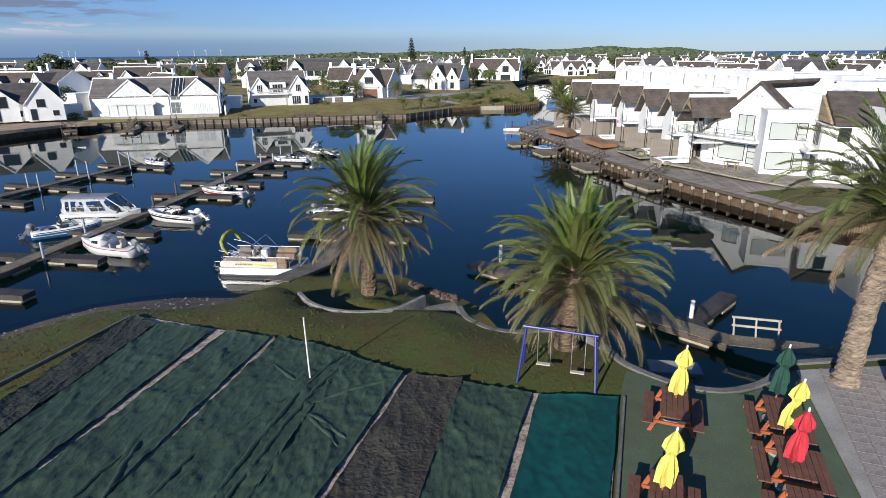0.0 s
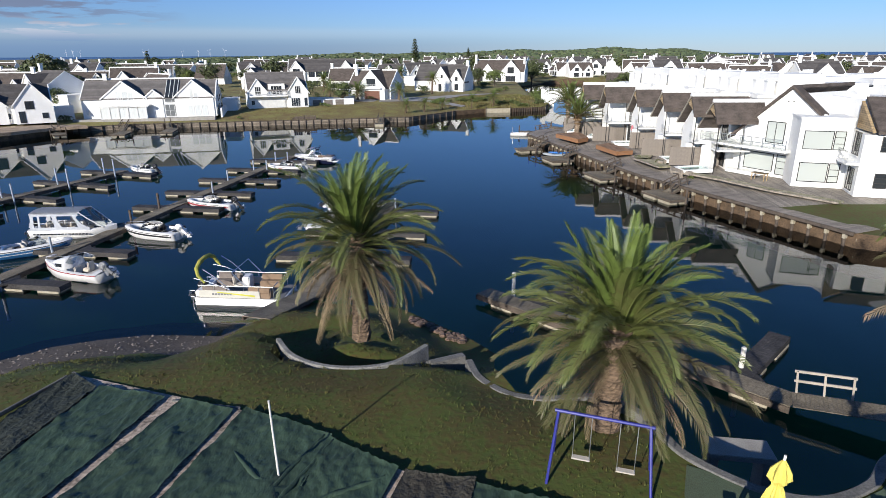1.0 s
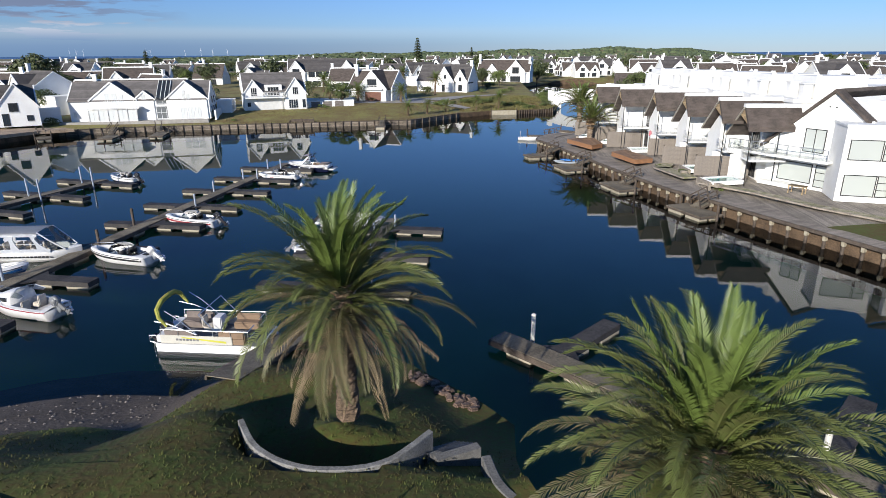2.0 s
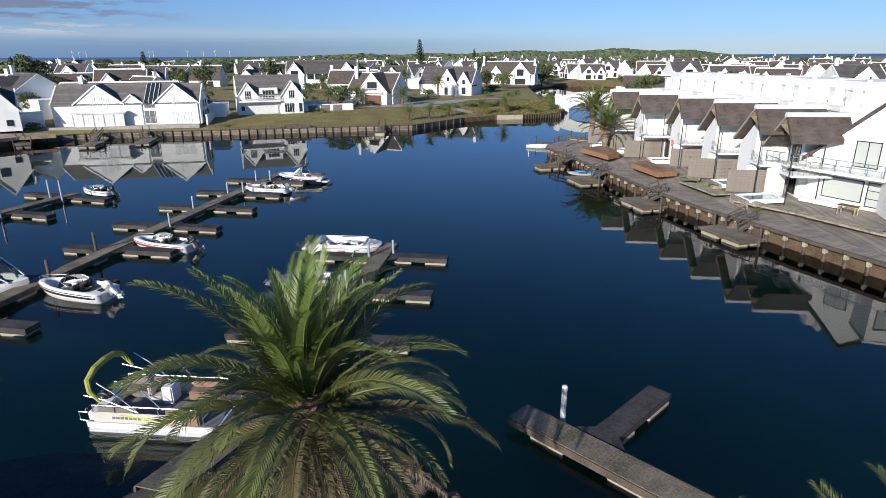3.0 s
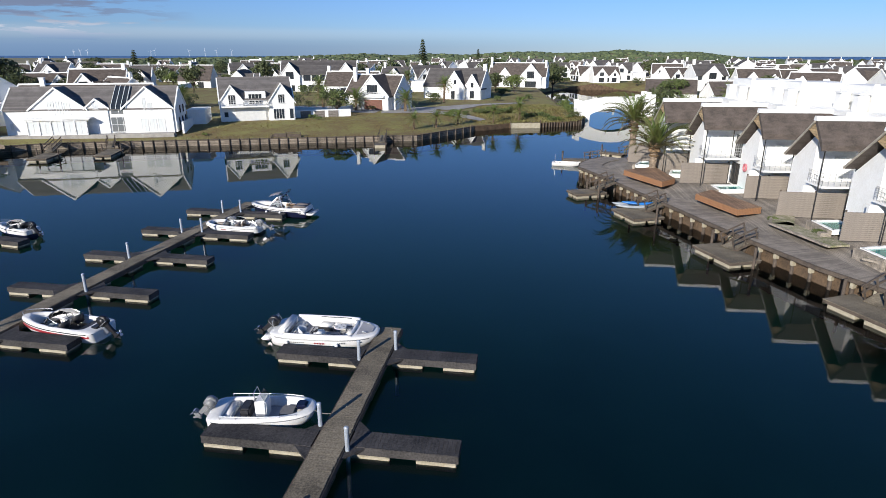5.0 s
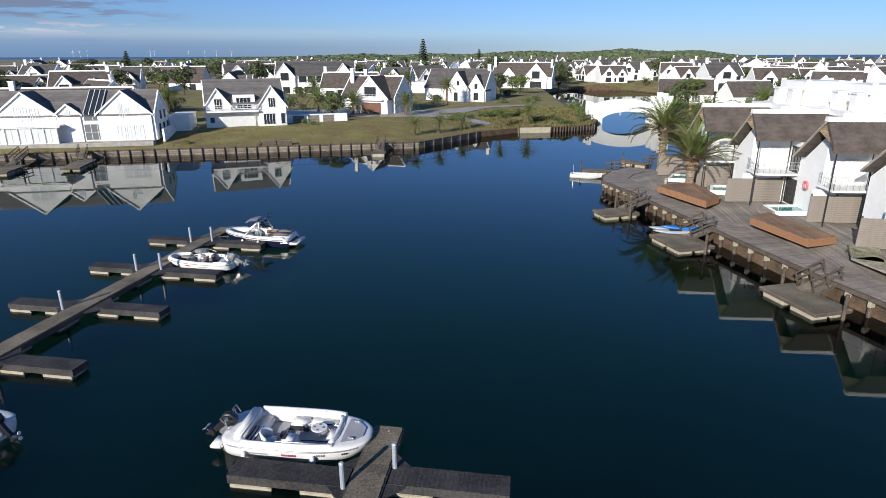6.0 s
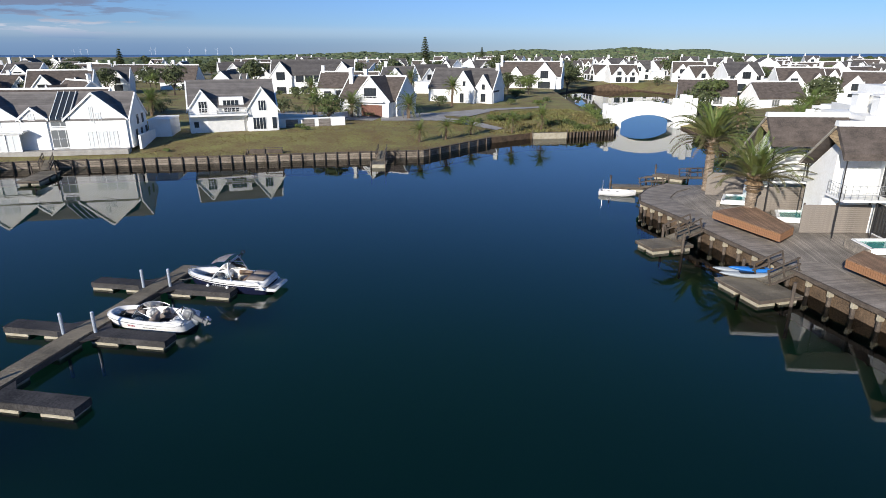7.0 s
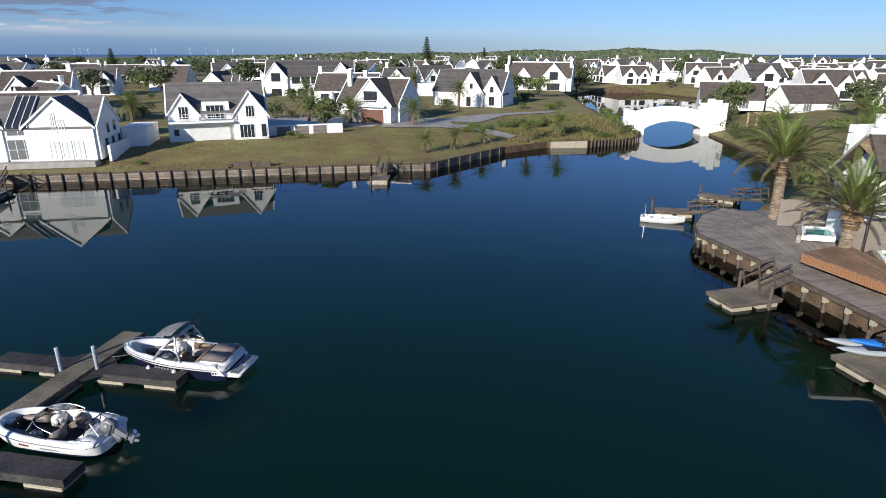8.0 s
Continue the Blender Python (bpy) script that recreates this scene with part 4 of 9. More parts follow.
def outboard(parent, x, z, tilt=35, cowl="black", y=0.0):
    """Outboard on its clamp, swung up by tilt degrees: cowl, leg, gearcase, skeg and propeller."""
    m = pose(x, y, z, 0, tilt, 0)
    bm = bmesh.new()
    prism(bm, [(-0.4, 0.1), (-0.02, 0.1), (0.07, 0.32), (0.04, 0.55), (-0.12, 0.66), (-0.36, 0.62), (-0.5, 0.44), (-0.48, 0.22)], -0.19, 0.19, "y")
    bmesh.ops.bevel(bm, geom=[e for e in bm.edges if abs(e.verts[0].co.y - e.verts[1].co.y) < 1e-4], offset=0.07, segments=3, affect="EDGES")
    motor = part("outboard_motor", bm, cowl, parent, "tilted outboard motor", m=m, smooth=True)
    part("cowl_band", boxed(-0.47, 0.03, -0.196, 0.196, 0.2, 0.235, bevel=0.006), "alu", motor)
    bm = bmesh.new()
    prism(bm, [(-0.36, 0.12), (-0.08, 0.12), (-0.14, -0.3), (-0.17, -0.62), (-0.36, -0.62), (-0.34, -0.3)], -0.065, 0.065, "y")
    part("leg", bm, cowl, motor)
    part("clamp", boxed(-0.12, 0.12, -0.14, 0.14, -0.3, 0.12, bevel=0.03), "alu", motor)
    part("plate", boxed(-0.52, -0.1, -0.13, 0.13, -0.47, -0.45, bevel=0.006), cowl, motor)
    part("gearcase", tubed([(-0.02, 0, -0.66), (-0.1, 0, -0.66), (-0.42, 0, -0.66), (-0.5, 0, -0.66)], [0.02, 0.075, 0.075, 0.045], 10), cowl, motor)
    part("skeg", prismed([(-0.34, -0.7), (-0.14, -0.7), (-0.3, -0.9), (-0.38, -0.9)], -0.018, 0.018, "y"), cowl, motor)
    bm = bmesh.new()
    for k in range(3):
        a = 2 * math.pi * k / 3
        n0 = len(bm.verts)
        prism(bm, [(0.03, -0.03), (0.1, -0.085), (0.18, -0.06), (0.19, 0.04), (0.11, 0.07), (0.03, 0.03)], -0.01, 0.01)
        bm.verts.ensure_lookup_table()
        bmesh.ops.rotate(bm, verts=bm.verts[n0:], cent=(0, 0, 0), matrix=Matrix.Rotation(a, 3, "Z") @ Matrix.Rotation(0.4, 3, "X"))
    bmesh.ops.rotate(bm, verts=bm.verts, cent=(0, 0, 0), matrix=Matrix.Rotation(radians(90), 3, "Y"))
    bmesh.ops.translate(bm, verts=bm.verts, vec=(-0.53, 0, -0.66))
    part("propeller", bm, "alu", motor)


class Shell:
    """Moulded boat: plan of two superellipses, rolled gunwale and a sunken cockpit. Local x runs from stern to bow."""

    def __init__(self, length, beam, free, rise, nb=2.0, ns=6.0, mid=0.4, well=(0.1, 0.8, 0.25, 2.0, 5.0), floor=0.22, camber=0.06):
        self.length, self.half, self.free, self.rise, self.nb, self.ns, self.mid, self.floor, self.camber = length, beam / 2, free, rise, nb, ns, mid * length, floor, camber
        self.well = well

    def edge(self, x):
        """Half-breadth of the gunwale at x."""
        u, n = ((x - self.mid) / (self.length - self.mid), self.nb) if x > self.mid else ((self.mid - x) / self.mid, self.ns)
        return self.half * max(0.0, 1 - min(1.0, abs(u)) ** n) ** (1 / n)

    def sheer(self, x):
        return self.free + self.rise * max(0.0, x / self.length) ** 2

    def loop(self, mid, fore, aft, half, nb, ns, n=64):
        pts = []
        for i in range(n):
            a = 2 * math.pi * (i + 0.5) / n
            c, v = math.cos(a), math.sin(a)
            k = nb if c > 0 else ns
            x = mid + math.copysign(abs(c) ** (2 / k), c) * (fore if c > 0 else aft)
            pts.append((x, math.copysign(abs(v) ** (2 / k), v) * half))
        return pts

    def rings(self, rows, mats, close_last, smooth=True):
        bm = bmesh.new()
        vs = [[bm.verts.new(p) for p in row] for row in rows]
        for r, (a, b) in enumerate(zip(vs, vs[1:])):
            for k in range(len(a)):
                f = bm.faces.new((a[k], a[(k + 1) % len(a)], b[(k + 1) % len(a)], b[k]))
                f.material_index = mats[r] if mats else 0
        if close_last:
            bm.faces.new(vs[-1])
        return bm

    def outline(self, fore=1.0, wide=1.0):
        return self.loop(self.mid, (self.length - self.mid) * fore, self.mid, self.half * wide, self.nb, self.ns)

    def hull(self, parent, upper, lower, split=0.5):
        """Outside: bottom, topsides in two colours and the rolled edge. split: share of the side that is the lower colour."""
        rows = []
        for fore, wide, t in ((0.72, 0.25, -1), (0.86, 0.8, 0), (0.9, 0.88, 0.14), (0.95, 0.95, split), (0.952, 0.953, split + 0.01), (1.0, 1.0, 0.86), (1.0, 1.0, 1.0)):
            row = []
            for (x, y), (gx, gy) in zip(self.outline(fore, wide), self.outline()):
                lift = max(0.0, (x / self.length - 0.5) / 0.5) ** 2 * 0.16
                z = -0.28 + lift * 2 if t < 0 else -0.03 + lift + (self.sheer(gx) - 0.05 + 0.03 - lift) * t
                row.append((x, y, z))
            rows.append(row)
        bm = self.rings(rows, [1, 1, 1, 1 if lower != upper else 0, 0, 0], False)
        part("hull", to_mesh("hull", bm, [upper, lower], smooth=True), None, parent)

    def deck(self, parent, mat, floor_mat, floor_label=""):
        """Rolled gunwale, side decks and the wall of the well, in one moulding; the floor is its own part."""
        x0, x1, rim, nb, ns = self.well
        a, b = x0 * self.length, x1 * self.length
        mid = min(b - 0.3, max(a + 0.3, self.mid))
        well = self.loop(mid, b - mid, mid - a, self.half - rim, nb, ns)
        out = self.outline()
        rows = []
        for inset, up in ((0.0, -0.05), (0.012, -0.015), (0.05, 0.012)):
            rows.append([(self.mid + (x - self.mid) * (1 - inset / self.half), y * (1 - inset / self.half), self.sheer(x) + up) for x, y in out])
        for t in (0.35, 0.7, 0.93):
            rows.append([(p[0] + (q[0] - p[0]) * t, p[1] + (q[1] - p[1]) * t, self.sheer(p[0] + (q[0] - p[0]) * t) + 0.012 + self.camber * math.sin(t * 1.57)) for p, q in zip(out, well)])
        rows.append([(x, y, self.sheer(x) + self.camber - 0.02) for x, y in well])
        c = (a + b) / 2
        rows.append([(c + (x - c) * 0.97, y * 0.94, self.floor + 0.03) for x, y in well])
        bm = self.rings(rows, None, False)
        part("deck", to_mesh("deck", bm, mat, smooth=True), None, parent)
        bm = bmesh.new()
        bm.faces.new([bm.verts.new((c + (x - c) * 0.985, y * 0.97, self.floor)) for x, y in well])
        part("cockpit_floor", bm, floor_mat, parent, floor_label)

    def strip(self, parent, name, mat, x0, x1, lo, hi, out=0.012, label="", sides=(1, -1)):
        """Thin band on the topsides, lo and hi below the sheer."""
        for q in sides:
            bm = bmesh.new()
            n = 16
            cols = []
            for i in range(n + 1):
                x = x0 + (x1 - x0) * i / n
                e = self.edge(x)
                cols.append([bm.verts.new((x, q * (e * (1 - 0.05 * d / self.free) + out), self.sheer(x) - d)) for d in (lo, hi)])
            for c, d in zip(cols, cols[1:]):
                bm.faces.new((c[0], d[0], d[1], c[1]))
            part(name, bm, mat, parent, label)

    def rail(self, parent, name, mat, x0, x1, inset, up, r=0.022, sides=(1, -1), n=14, label=""):
        for q in sides:
            part(name, tubed([(x, q * max(0.0, self.edge(x) - inset), self.sheer(x) + up) for x in [x0 + (x1 - x0) * i / n for i in range(n + 1)]], r, 6), mat, parent, label)

    def bars(self, parent, x0, x1, drop, mat, n, h, side):
        """Unreadable lettering on the topsides, as plain bars."""
        w = (x1 - x0) / n
        bm = bmesh.new()
        for i in range(n):
            x, x2 = x0 + i * w, x0 + i * w + w * 0.66
            v = [bm.verts.new((t, side * (self.edge(t) * (1 - 0.05 * d / self.free) + 0.016), self.sheer(t) - d)) for t, d in ((x, drop), (x2, drop), (x2, drop + h), (x, drop + h))]
            bm.faces.new(v)
        part("lettering", bm, mat, parent)


def soft_box(x0, x1, y0, y1, z0, z1, r=0.05):
    bm = bmesh.new()
    box(bm, x0, x1, y0, y1, z0, z1)
    bmesh.ops.bevel(bm, geom=bm.edges[:], offset=r, segments=3, affect="EDGES")
    return bm


def bucket_seat(parent, x, y, z, mat="vinyl", turn=0.0, s=1.0):
    """Helm seat: post, padded base and a curved backrest."""
    root = part("seat", soft_box(-0.24 * s, 0.26 * s, -0.25 * s, 0.25 * s, 0.2, 0.36, 0.06), mat, parent, "padded helm seat", m=pose(x, y, z, 0, 0, turn), smooth=True)
    bm = bmesh.new()
    loops = []
    for k in range(9):
        a = math.pi * (0.5 + k / 8)
        c = Vector((math.cos(a), math.sin(a), 0))
        top = 0.56 + 0.18 * math.sin(math.pi * k / 8) ** 0.6
        loops.append([bm.verts.new(Vector((0.02, 0, h)) + c * s * (r + 0.08 * (h - 0.28))) for r, h in ((0.3, 0.27), (0.31, top - 0.04), (0.28, top), (0.23, top - 0.03), (0.21, 0.27))])
    for a, b in zip(loops, loops[1:]):
        for k in range(5):
            bm.faces.new((a[k], b[k], b[(k + 1) % 5], a[(k + 1) % 5]))
    bm.faces.new(loops[0])
    bm.faces.new(loops[-1][::-1])
    part("backrest", bm, mat, root, smooth=True)
    part("post", tubed([(0, 0, 0), (0, 0, 0.22)], 0.06, 8), "alu", root)


def wheel(parent, x, y, z, r=0.17, lean=55):
    m = pose(x, y, z, 0, -lean, 0)
    part("steering_wheel", tubed([(r * math.cos(a), r * math.sin(a), 0) for a in [i * math.pi / 8 for i in range(17)]], 0.017, 6), "black", parent, m=m)


def curved_screen(parent, sh, x, reach, h, rake=0.35, n=14):
    """Wrap-round windscreen that follows the well: glass, a slim top frame and two mullions."""
    lo, hi = [], []
    w = sh.edge(x - reach) - 0.16
    for i in range(n + 1):
        a = -math.pi / 2 + math.pi * i / n
        px, py = x - reach + reach * math.cos(a) ** 0.7 if abs(math.cos(a)) > 1e-6 else x - reach, w * math.copysign(abs(math.sin(a)) ** 0.75, a)
        lo.append((px, py, sh.sheer(px) + sh.camber))
        hh = h * (0.45 + 0.55 * max(0.0, math.cos(a)) ** 0.5)
        hi.append((px - rake * hh / h * 0.9, py * 0.9, sh.sheer(px) + sh.camber + hh))
    g = bmesh.new()
    va, vb = [g.verts.new(p) for p in lo], [g.verts.new(p) for p in hi]
    for i in range(n):
        g.faces.new((va[i], va[i + 1], vb[i + 1], vb[i]))
    frame_part = part("windscreen", tubed(hi, 0.014, 6), "alu", parent, "slim metal windscreen frame")
    pane = part("pane", g, "clear", frame_part, smooth=True)
    pane.visible_shadow = False
    for i in (4, n // 2, n - 4):
        part("mullion", tubed([lo[i], hi[i]], 0.016, 5), "alu", frame_part)
    part("foot_rail", tubed(lo, 0.015, 5), "black", frame_part)


def windscreen(parent, x, half, z, h=0.42, back=0.55):
    """Wrap-round screen: raked centre panes and swept sides, with a frame."""
    pts = [(x - 0.95, half), (x - 0.25, half * 0.93), (x, half * 0.45), (x, -half * 0.45), (x - 0.25, -half * 0.93), (x - 0.95, -half)]
    g, f = bmesh.new(), bmesh.new()
    top = [(p[0] - 0.32, p[1] * 0.9, z + (h if 0 < i < 5 else h * 0.55)) for i, p in enumerate(pts)]
    lo = [(p[0], p[1], z) for p in pts]
    for i in range(5):
        v = [g.verts.new(q) for q in (lo[i], lo[i + 1], top[i + 1], top[i])]
        g.faces.new(v)
        tube(f, [lo[i], top[i]], 0.014, 5)
    tube(f, [lo[5], top[5]], 0.014, 5)
    for i in range(5):
        tube(f, [top[i], top[i + 1]], 0.016, 5)
    w = part("windscreen", f, "alu", parent, "slim metal windscreen frame")
    pane = part("pane", g, "clear", w)
    pane.visible_shadow = False


def seat(parent, x, y, z, w=0.5, d=0.5, back=0.45, mat="vinyl", face=1):
    bm = bmesh.new()
    box(bm, x - d / 2, x + d / 2, y - w / 2, y + w / 2, z, z + 0.3)
    box(bm, x - face * d / 2 - 0.07, x - face * d / 2 + 0.07, y - w / 2, y + w / 2, z + 0.2, z + 0.3 + back)
    bmesh.ops.bevel(bm, geom=bm.edges[:], offset=0.04, segments=2, affect="EDGES")
    part("seat", bm, mat, parent, "padded vinyl seat")


def boat_at(stern, bow, length, z=0.0):
    m, ln = along(stern, bow, z)
    mid = m @ Vector((ln / 2, 0, 0))
    d = (m @ Vector((1, 0, 0)) - m @ Vector((0, 0, 0))).normalized()
    yaw = math.degrees(math.atan2(d.y, d.x))
    s = mid - d * length / 2
    return pose(s.x, s.y, z, 0, 0, yaw)


def bars(parent, x0, x1, y, z, mat, n=4, h=0.14):
    """Unreadable lettering on the hull's side, as plain bars."""
    bm = bmesh.new()
    w = (x1 - x0) / n
    for i in range(n):
        box(bm, x0 + i * w, x0 + i * w + w * 0.68, y - 0.012, y + 0.012, z, z + h)
    part("lettering", bm, mat, parent)


def bowrider(m, label, length=5.4, beam=2.1, upper="gel", lower="gel", inner="carpet", seat_mat="vinyl", motor="black", stripe=None, tilt=40, nb=2.0):
    """Open runabout: bow well, wrap-round screen, helm seats, stern bench and outboard."""
    root = thing("motor_boat", label, "boat", m, group="moored boats")
    sh = Shell(length, beam, 0.6, 0.2, nb=nb, ns=7, mid=0.42, well=(0.14, 0.88, 0.22, nb + 0.2, 5.0))
    sh.hull(root, upper, lower, 0.45)
    sh.deck(root, "gel", inner)
    sh.rail(root, "rub_rail", "black", 0.05, length * 0.995, -0.01, -0.07, 0.025)
    if stripe:
        sh.strip(root, "stripe", stripe, 0.2, length * 0.93, 0.16, 0.3, label="coloured stripe along the hull")
    curved_screen(root, sh, 0.66 * length, 0.2 * length, 0.4)
    for q in (1, -1):
        part("console", soft_box(0.52 * length, 0.6 * length, q * 0.48 - 0.28, q * 0.48 + 0.28, 0.22, 0.66, 0.06), "gel", root)
        bucket_seat(root, 0.42 * length, q * 0.46, 0.22, seat_mat)
        part("bow_cushion", soft_box(0.66 * length, 0.82 * length, q * 0.38 - 0.18, q * 0.38 + 0.18, 0.24, 0.46, 0.05), seat_mat, root)
    wheel(root, 0.51 * length, -0.46, 0.78)
    part("rear_bench", soft_box(0.15 * length, 0.25 * length, -beam * 0.34, beam * 0.34, 0.22, 0.56, 0.07), seat_mat, root)
    part("splash_well", soft_box(0.03 * length, 0.11 * length, -beam * 0.2, beam * 0.2, 0.5, 0.7, 0.04), "black", root)
    sh.rail(root, "bow_rail", "alu", 0.76 * length, 0.985 * length, 0.12, 0.2, 0.014)
    if motor:
        outboard(root, -0.03, 0.52, tilt, motor)
    return root


def runabout(m):
    """Wide-bowed white runabout with dark carpet, curved screen, ski bar and grey outboard."""
    root = thing("motor_boat", "white wide-bowed runabout with dark carpet and grey outboard", "boat", m, group="moored boats")
    length, beam = 4.95, 2.15
    sh = Shell(length, beam, 0.58, 0.14, nb=2.35, ns=4.5, mid=0.45, well=(0.17, 0.93, 0.22, 2.5, 4.0), floor=0.2, camber=0.07)
    sh.hull(root, "gel", "black", 0.34)
    sh.deck(root, "gel", "carpet_dark", "charcoal carpet")
    sh.rail(root, "rub_rail", "cowl_grey", 0.1, length * 0.995, -0.008, -0.06, 0.02)
    # bow lounge, moulded in two wings
    for q in (1, -1):
        pts = [(x, q * max(0.08, sh.edge(x) - 0.42), 0.42) for x in [length * (0.66 + 0.035 * i) for i in range(7)]]
        part("bow_cushion", tubed(pts, [0.17, 0.19, 0.19, 0.18, 0.16, 0.14, 0.1], 9), "pad_taupe", root, "taupe bow cushion", smooth=True)
        part("bow_piping", tubed([(x, y * 0.9, z + 0.17) for x, y, z in pts], 0.014, 5), "black", root)
    part("anchor_locker", soft_box(0.89 * length, 0.94 * length, -0.16, 0.16, 0.3, 0.62, 0.03), "gel", root)
    curved_screen(root, sh, 0.68 * length, 0.27 * length, 0.44, 0.4)
    for q, w in ((1, 0.3), (-1, 0.33)):
        part("dashboard", soft_box(0.545 * length, 0.63 * length, q * 0.6 - w * 0.85, q * 0.6 + w * 0.85, 0.2, 0.64, 0.08), "gel", root, smooth=True)
    wheel(root, 0.53 * length, 0.55, 0.7)
    bucket_seat(root, 0.42 * length, 0.44, 0.2, "pad_taupe", 10, 1.15)
    part("back_to_back_seat", soft_box(0.3 * length, 0.48 * length, -0.78, -0.34, 0.2, 0.44, 0.08), "pad_taupe", root, smooth=True)
    part("seat_back", soft_box(0.37 * length, 0.41 * length, -0.78, -0.34, 0.4, 0.78, 0.06), "pad_taupe", root, smooth=True)
    part("rear_bench", soft_box(0.185 * length, 0.26 * length, -0.62, 0.62, 0.2, 0.5, 0.07), "gel", root, smooth=True)
    for q in (1, -1):
        part("stern_pod", soft_box(0.02 * length, 0.17 * length, q * 0.62 - 0.3, q * 0.62 + 0.3, 0.45, 0.69, 0.08), "gel", root, smooth=True)
    part("splash_well", boxed(0.06, 0.15 * length, -0.3, 0.3, 0.56, 0.66, bevel=0.03), "cowl_grey", root)
    bar = part("tow_bar", tubed([(0.2 * length, -0.4, 0.6), (0.15 * length, -0.34, 1.08), (0.14 * length, -0.28, 1.14), (0.14 * length, 0.28, 1.14), (0.15 * length, 0.34, 1.08), (0.2 * length, 0.4, 0.6)], 0.024, 7), "black", root)
    for q in (1, -1):
        part("tow_bar_stay", tubed([(0.145 * length, q * 0.3, 1.1), (0.06 * length, q * 0.42, 0.68)], 0.018, 6), "alu", bar)
        sh.rail(root, "grab_rail", "alu", 0.08 * length, 0.22 * length, 0.14, 0.14, 0.014, (q,), 5)
        sh.bars(root, 0.55 * length, 0.64 * length, 0.16, "redhull", 5, 0.09, q)
        sh.bars(root, 0.3 * length, 0.46 * length, 0.2, "cowl_grey", 9, 0.05, q)
        part("cup_holder", tubed([(0.56 * length, q * 0.9, 0.66), (0.56 * length, q * 0.9, 0.674)], 0.05, 10), "black", root)
    outboard(root, -0.02, 0.5, 62, "cowl_grey")
    return root


def sport_cruiser(m):
    """White and navy sport boat: bow well, raked screen, tow tower with canvas, sun pads and swim platform."""
    root = thing("motor_boat", "white and navy sport cruiser with a tow tower", "boat", m, group="moored boats")
    length, beam = 5.55, 2.3
    sh = Shell(length, beam, 0.72, 0.3, nb=1.9, ns=8, mid=0.4, well=(0.26, 0.92, 0.26, 2.0, 6.0), floor=0.26, camber=0.08)
    sh.hull(root, "gel", "navy", 0.77)
    sh.deck(root, "gel", "carpet_tan", "taupe carpet")
    sh.rail(root, "rub_rail", "black", 0.02, length * 0.998, -0.008, -0.09, 0.024)
    sh.rail(root, "bright_strip", "alu", 0.02, length * 0.998, 0.0, 0.0, 0.016)
    part("swim_platform", soft_box(-0.62, 0.1, -beam * 0.42, beam * 0.42, 0.24, 0.4, 0.07), "gel", root, smooth=True)
    for q in (1, -1):
        part("step_pad", boxed(-0.5, -0.08, q * 0.48 - 0.34, q * 0.48 + 0.34, 0.402, 0.416, bevel=0.004), "cowl_grey", root)
        part("stern_quarter", prismed([(0.0, 0.38), (0.62, 0.38), (0.62, 0.84), (0.42, 0.84)], q * 0.98 - 0.12, q * 0.98 + 0.12, "y"), "gel", root)
        sh.bars(root, 0.12, 0.62, 0.2, "black", 4, 0.09, q)
        sh.bars(root, 0.66 * length, 0.75 * length, 0.14, "black", 7, 0.09, q)
        sh.bars(root, 0.42 * length, 0.62 * length, 0.24, "cowl_grey", 7, 0.1, q)
    part("pad_base", soft_box(0.06, 0.24 * length, -0.92, 0.92, 0.6, 0.86, 0.06), "gel", root, smooth=True)
    for q in (1, -1):
        pad = part("sun_pad", soft_box(0.14, 0.235 * length, q * 0.43 - 0.41, q * 0.43 + 0.41, 0.85, 0.99, 0.06), "pad_taupe", root, "taupe padded sun pad", smooth=True)
        part("piping", tubed([(0.18, q * 0.43 - 0.37, 0.955), (0.225 * length, q * 0.43 - 0.37, 0.955), (0.225 * length, q * 0.43 + 0.37, 0.955), (0.18, q * 0.43 + 0.37, 0.955), (0.18, q * 0.43 - 0.37, 0.955)], 0.012, 5), "vinyl_dark", pad)
    part("rear_bench", soft_box(0.255 * length, 0.34 * length, -0.82, 0.82, 0.26, 0.6, 0.07), "vinyl", root, smooth=True)
    part("bench_back", soft_box(0.24 * length, 0.275 * length, -0.82, 0.82, 0.5, 0.9, 0.05), "vinyl_brown", root, smooth=True)
    part("side_lounge", soft_box(0.33 * length, 0.46 * length, -0.84, -0.46, 0.26, 0.58, 0.06), "vinyl", root, "cream side lounge", smooth=True)
    part("lounge_back", soft_box(0.3 * length, 0.47 * length, -0.92, -0.8, 0.5, 0.84, 0.04), "vinyl_brown", root, "tan backrest", smooth=True)
    for q in (1, -1):
        part("dashboard", soft_box(0.53 * length, 0.6 * length, q * 0.58 - 0.32, q * 0.58 + 0.32, 0.26, 0.88, 0.08), "gel", root, smooth=True)
        pts = [(x, q * max(0.06, sh.edge(x) - 0.46), 0.52) for x in [length * (0.64 + 0.036 * i) for i in range(7)]]
        part("bow_cushion", tubed(pts, [0.16, 0.19, 0.19, 0.18, 0.16, 0.13, 0.08], 9), "pad_taupe", root, "taupe bow cushion", smooth=True)
    bucket_seat(root, 0.47 * length, 0.5, 0.26, "vinyl_brown", 0, 1.1)
    wheel(root, 0.52 * length, 0.5, 0.92)
    curved_screen(root, sh, 0.65 * length, 0.24 * length, 0.5, 0.5)
    hb = beam / 2 - 0.12
    tower = None
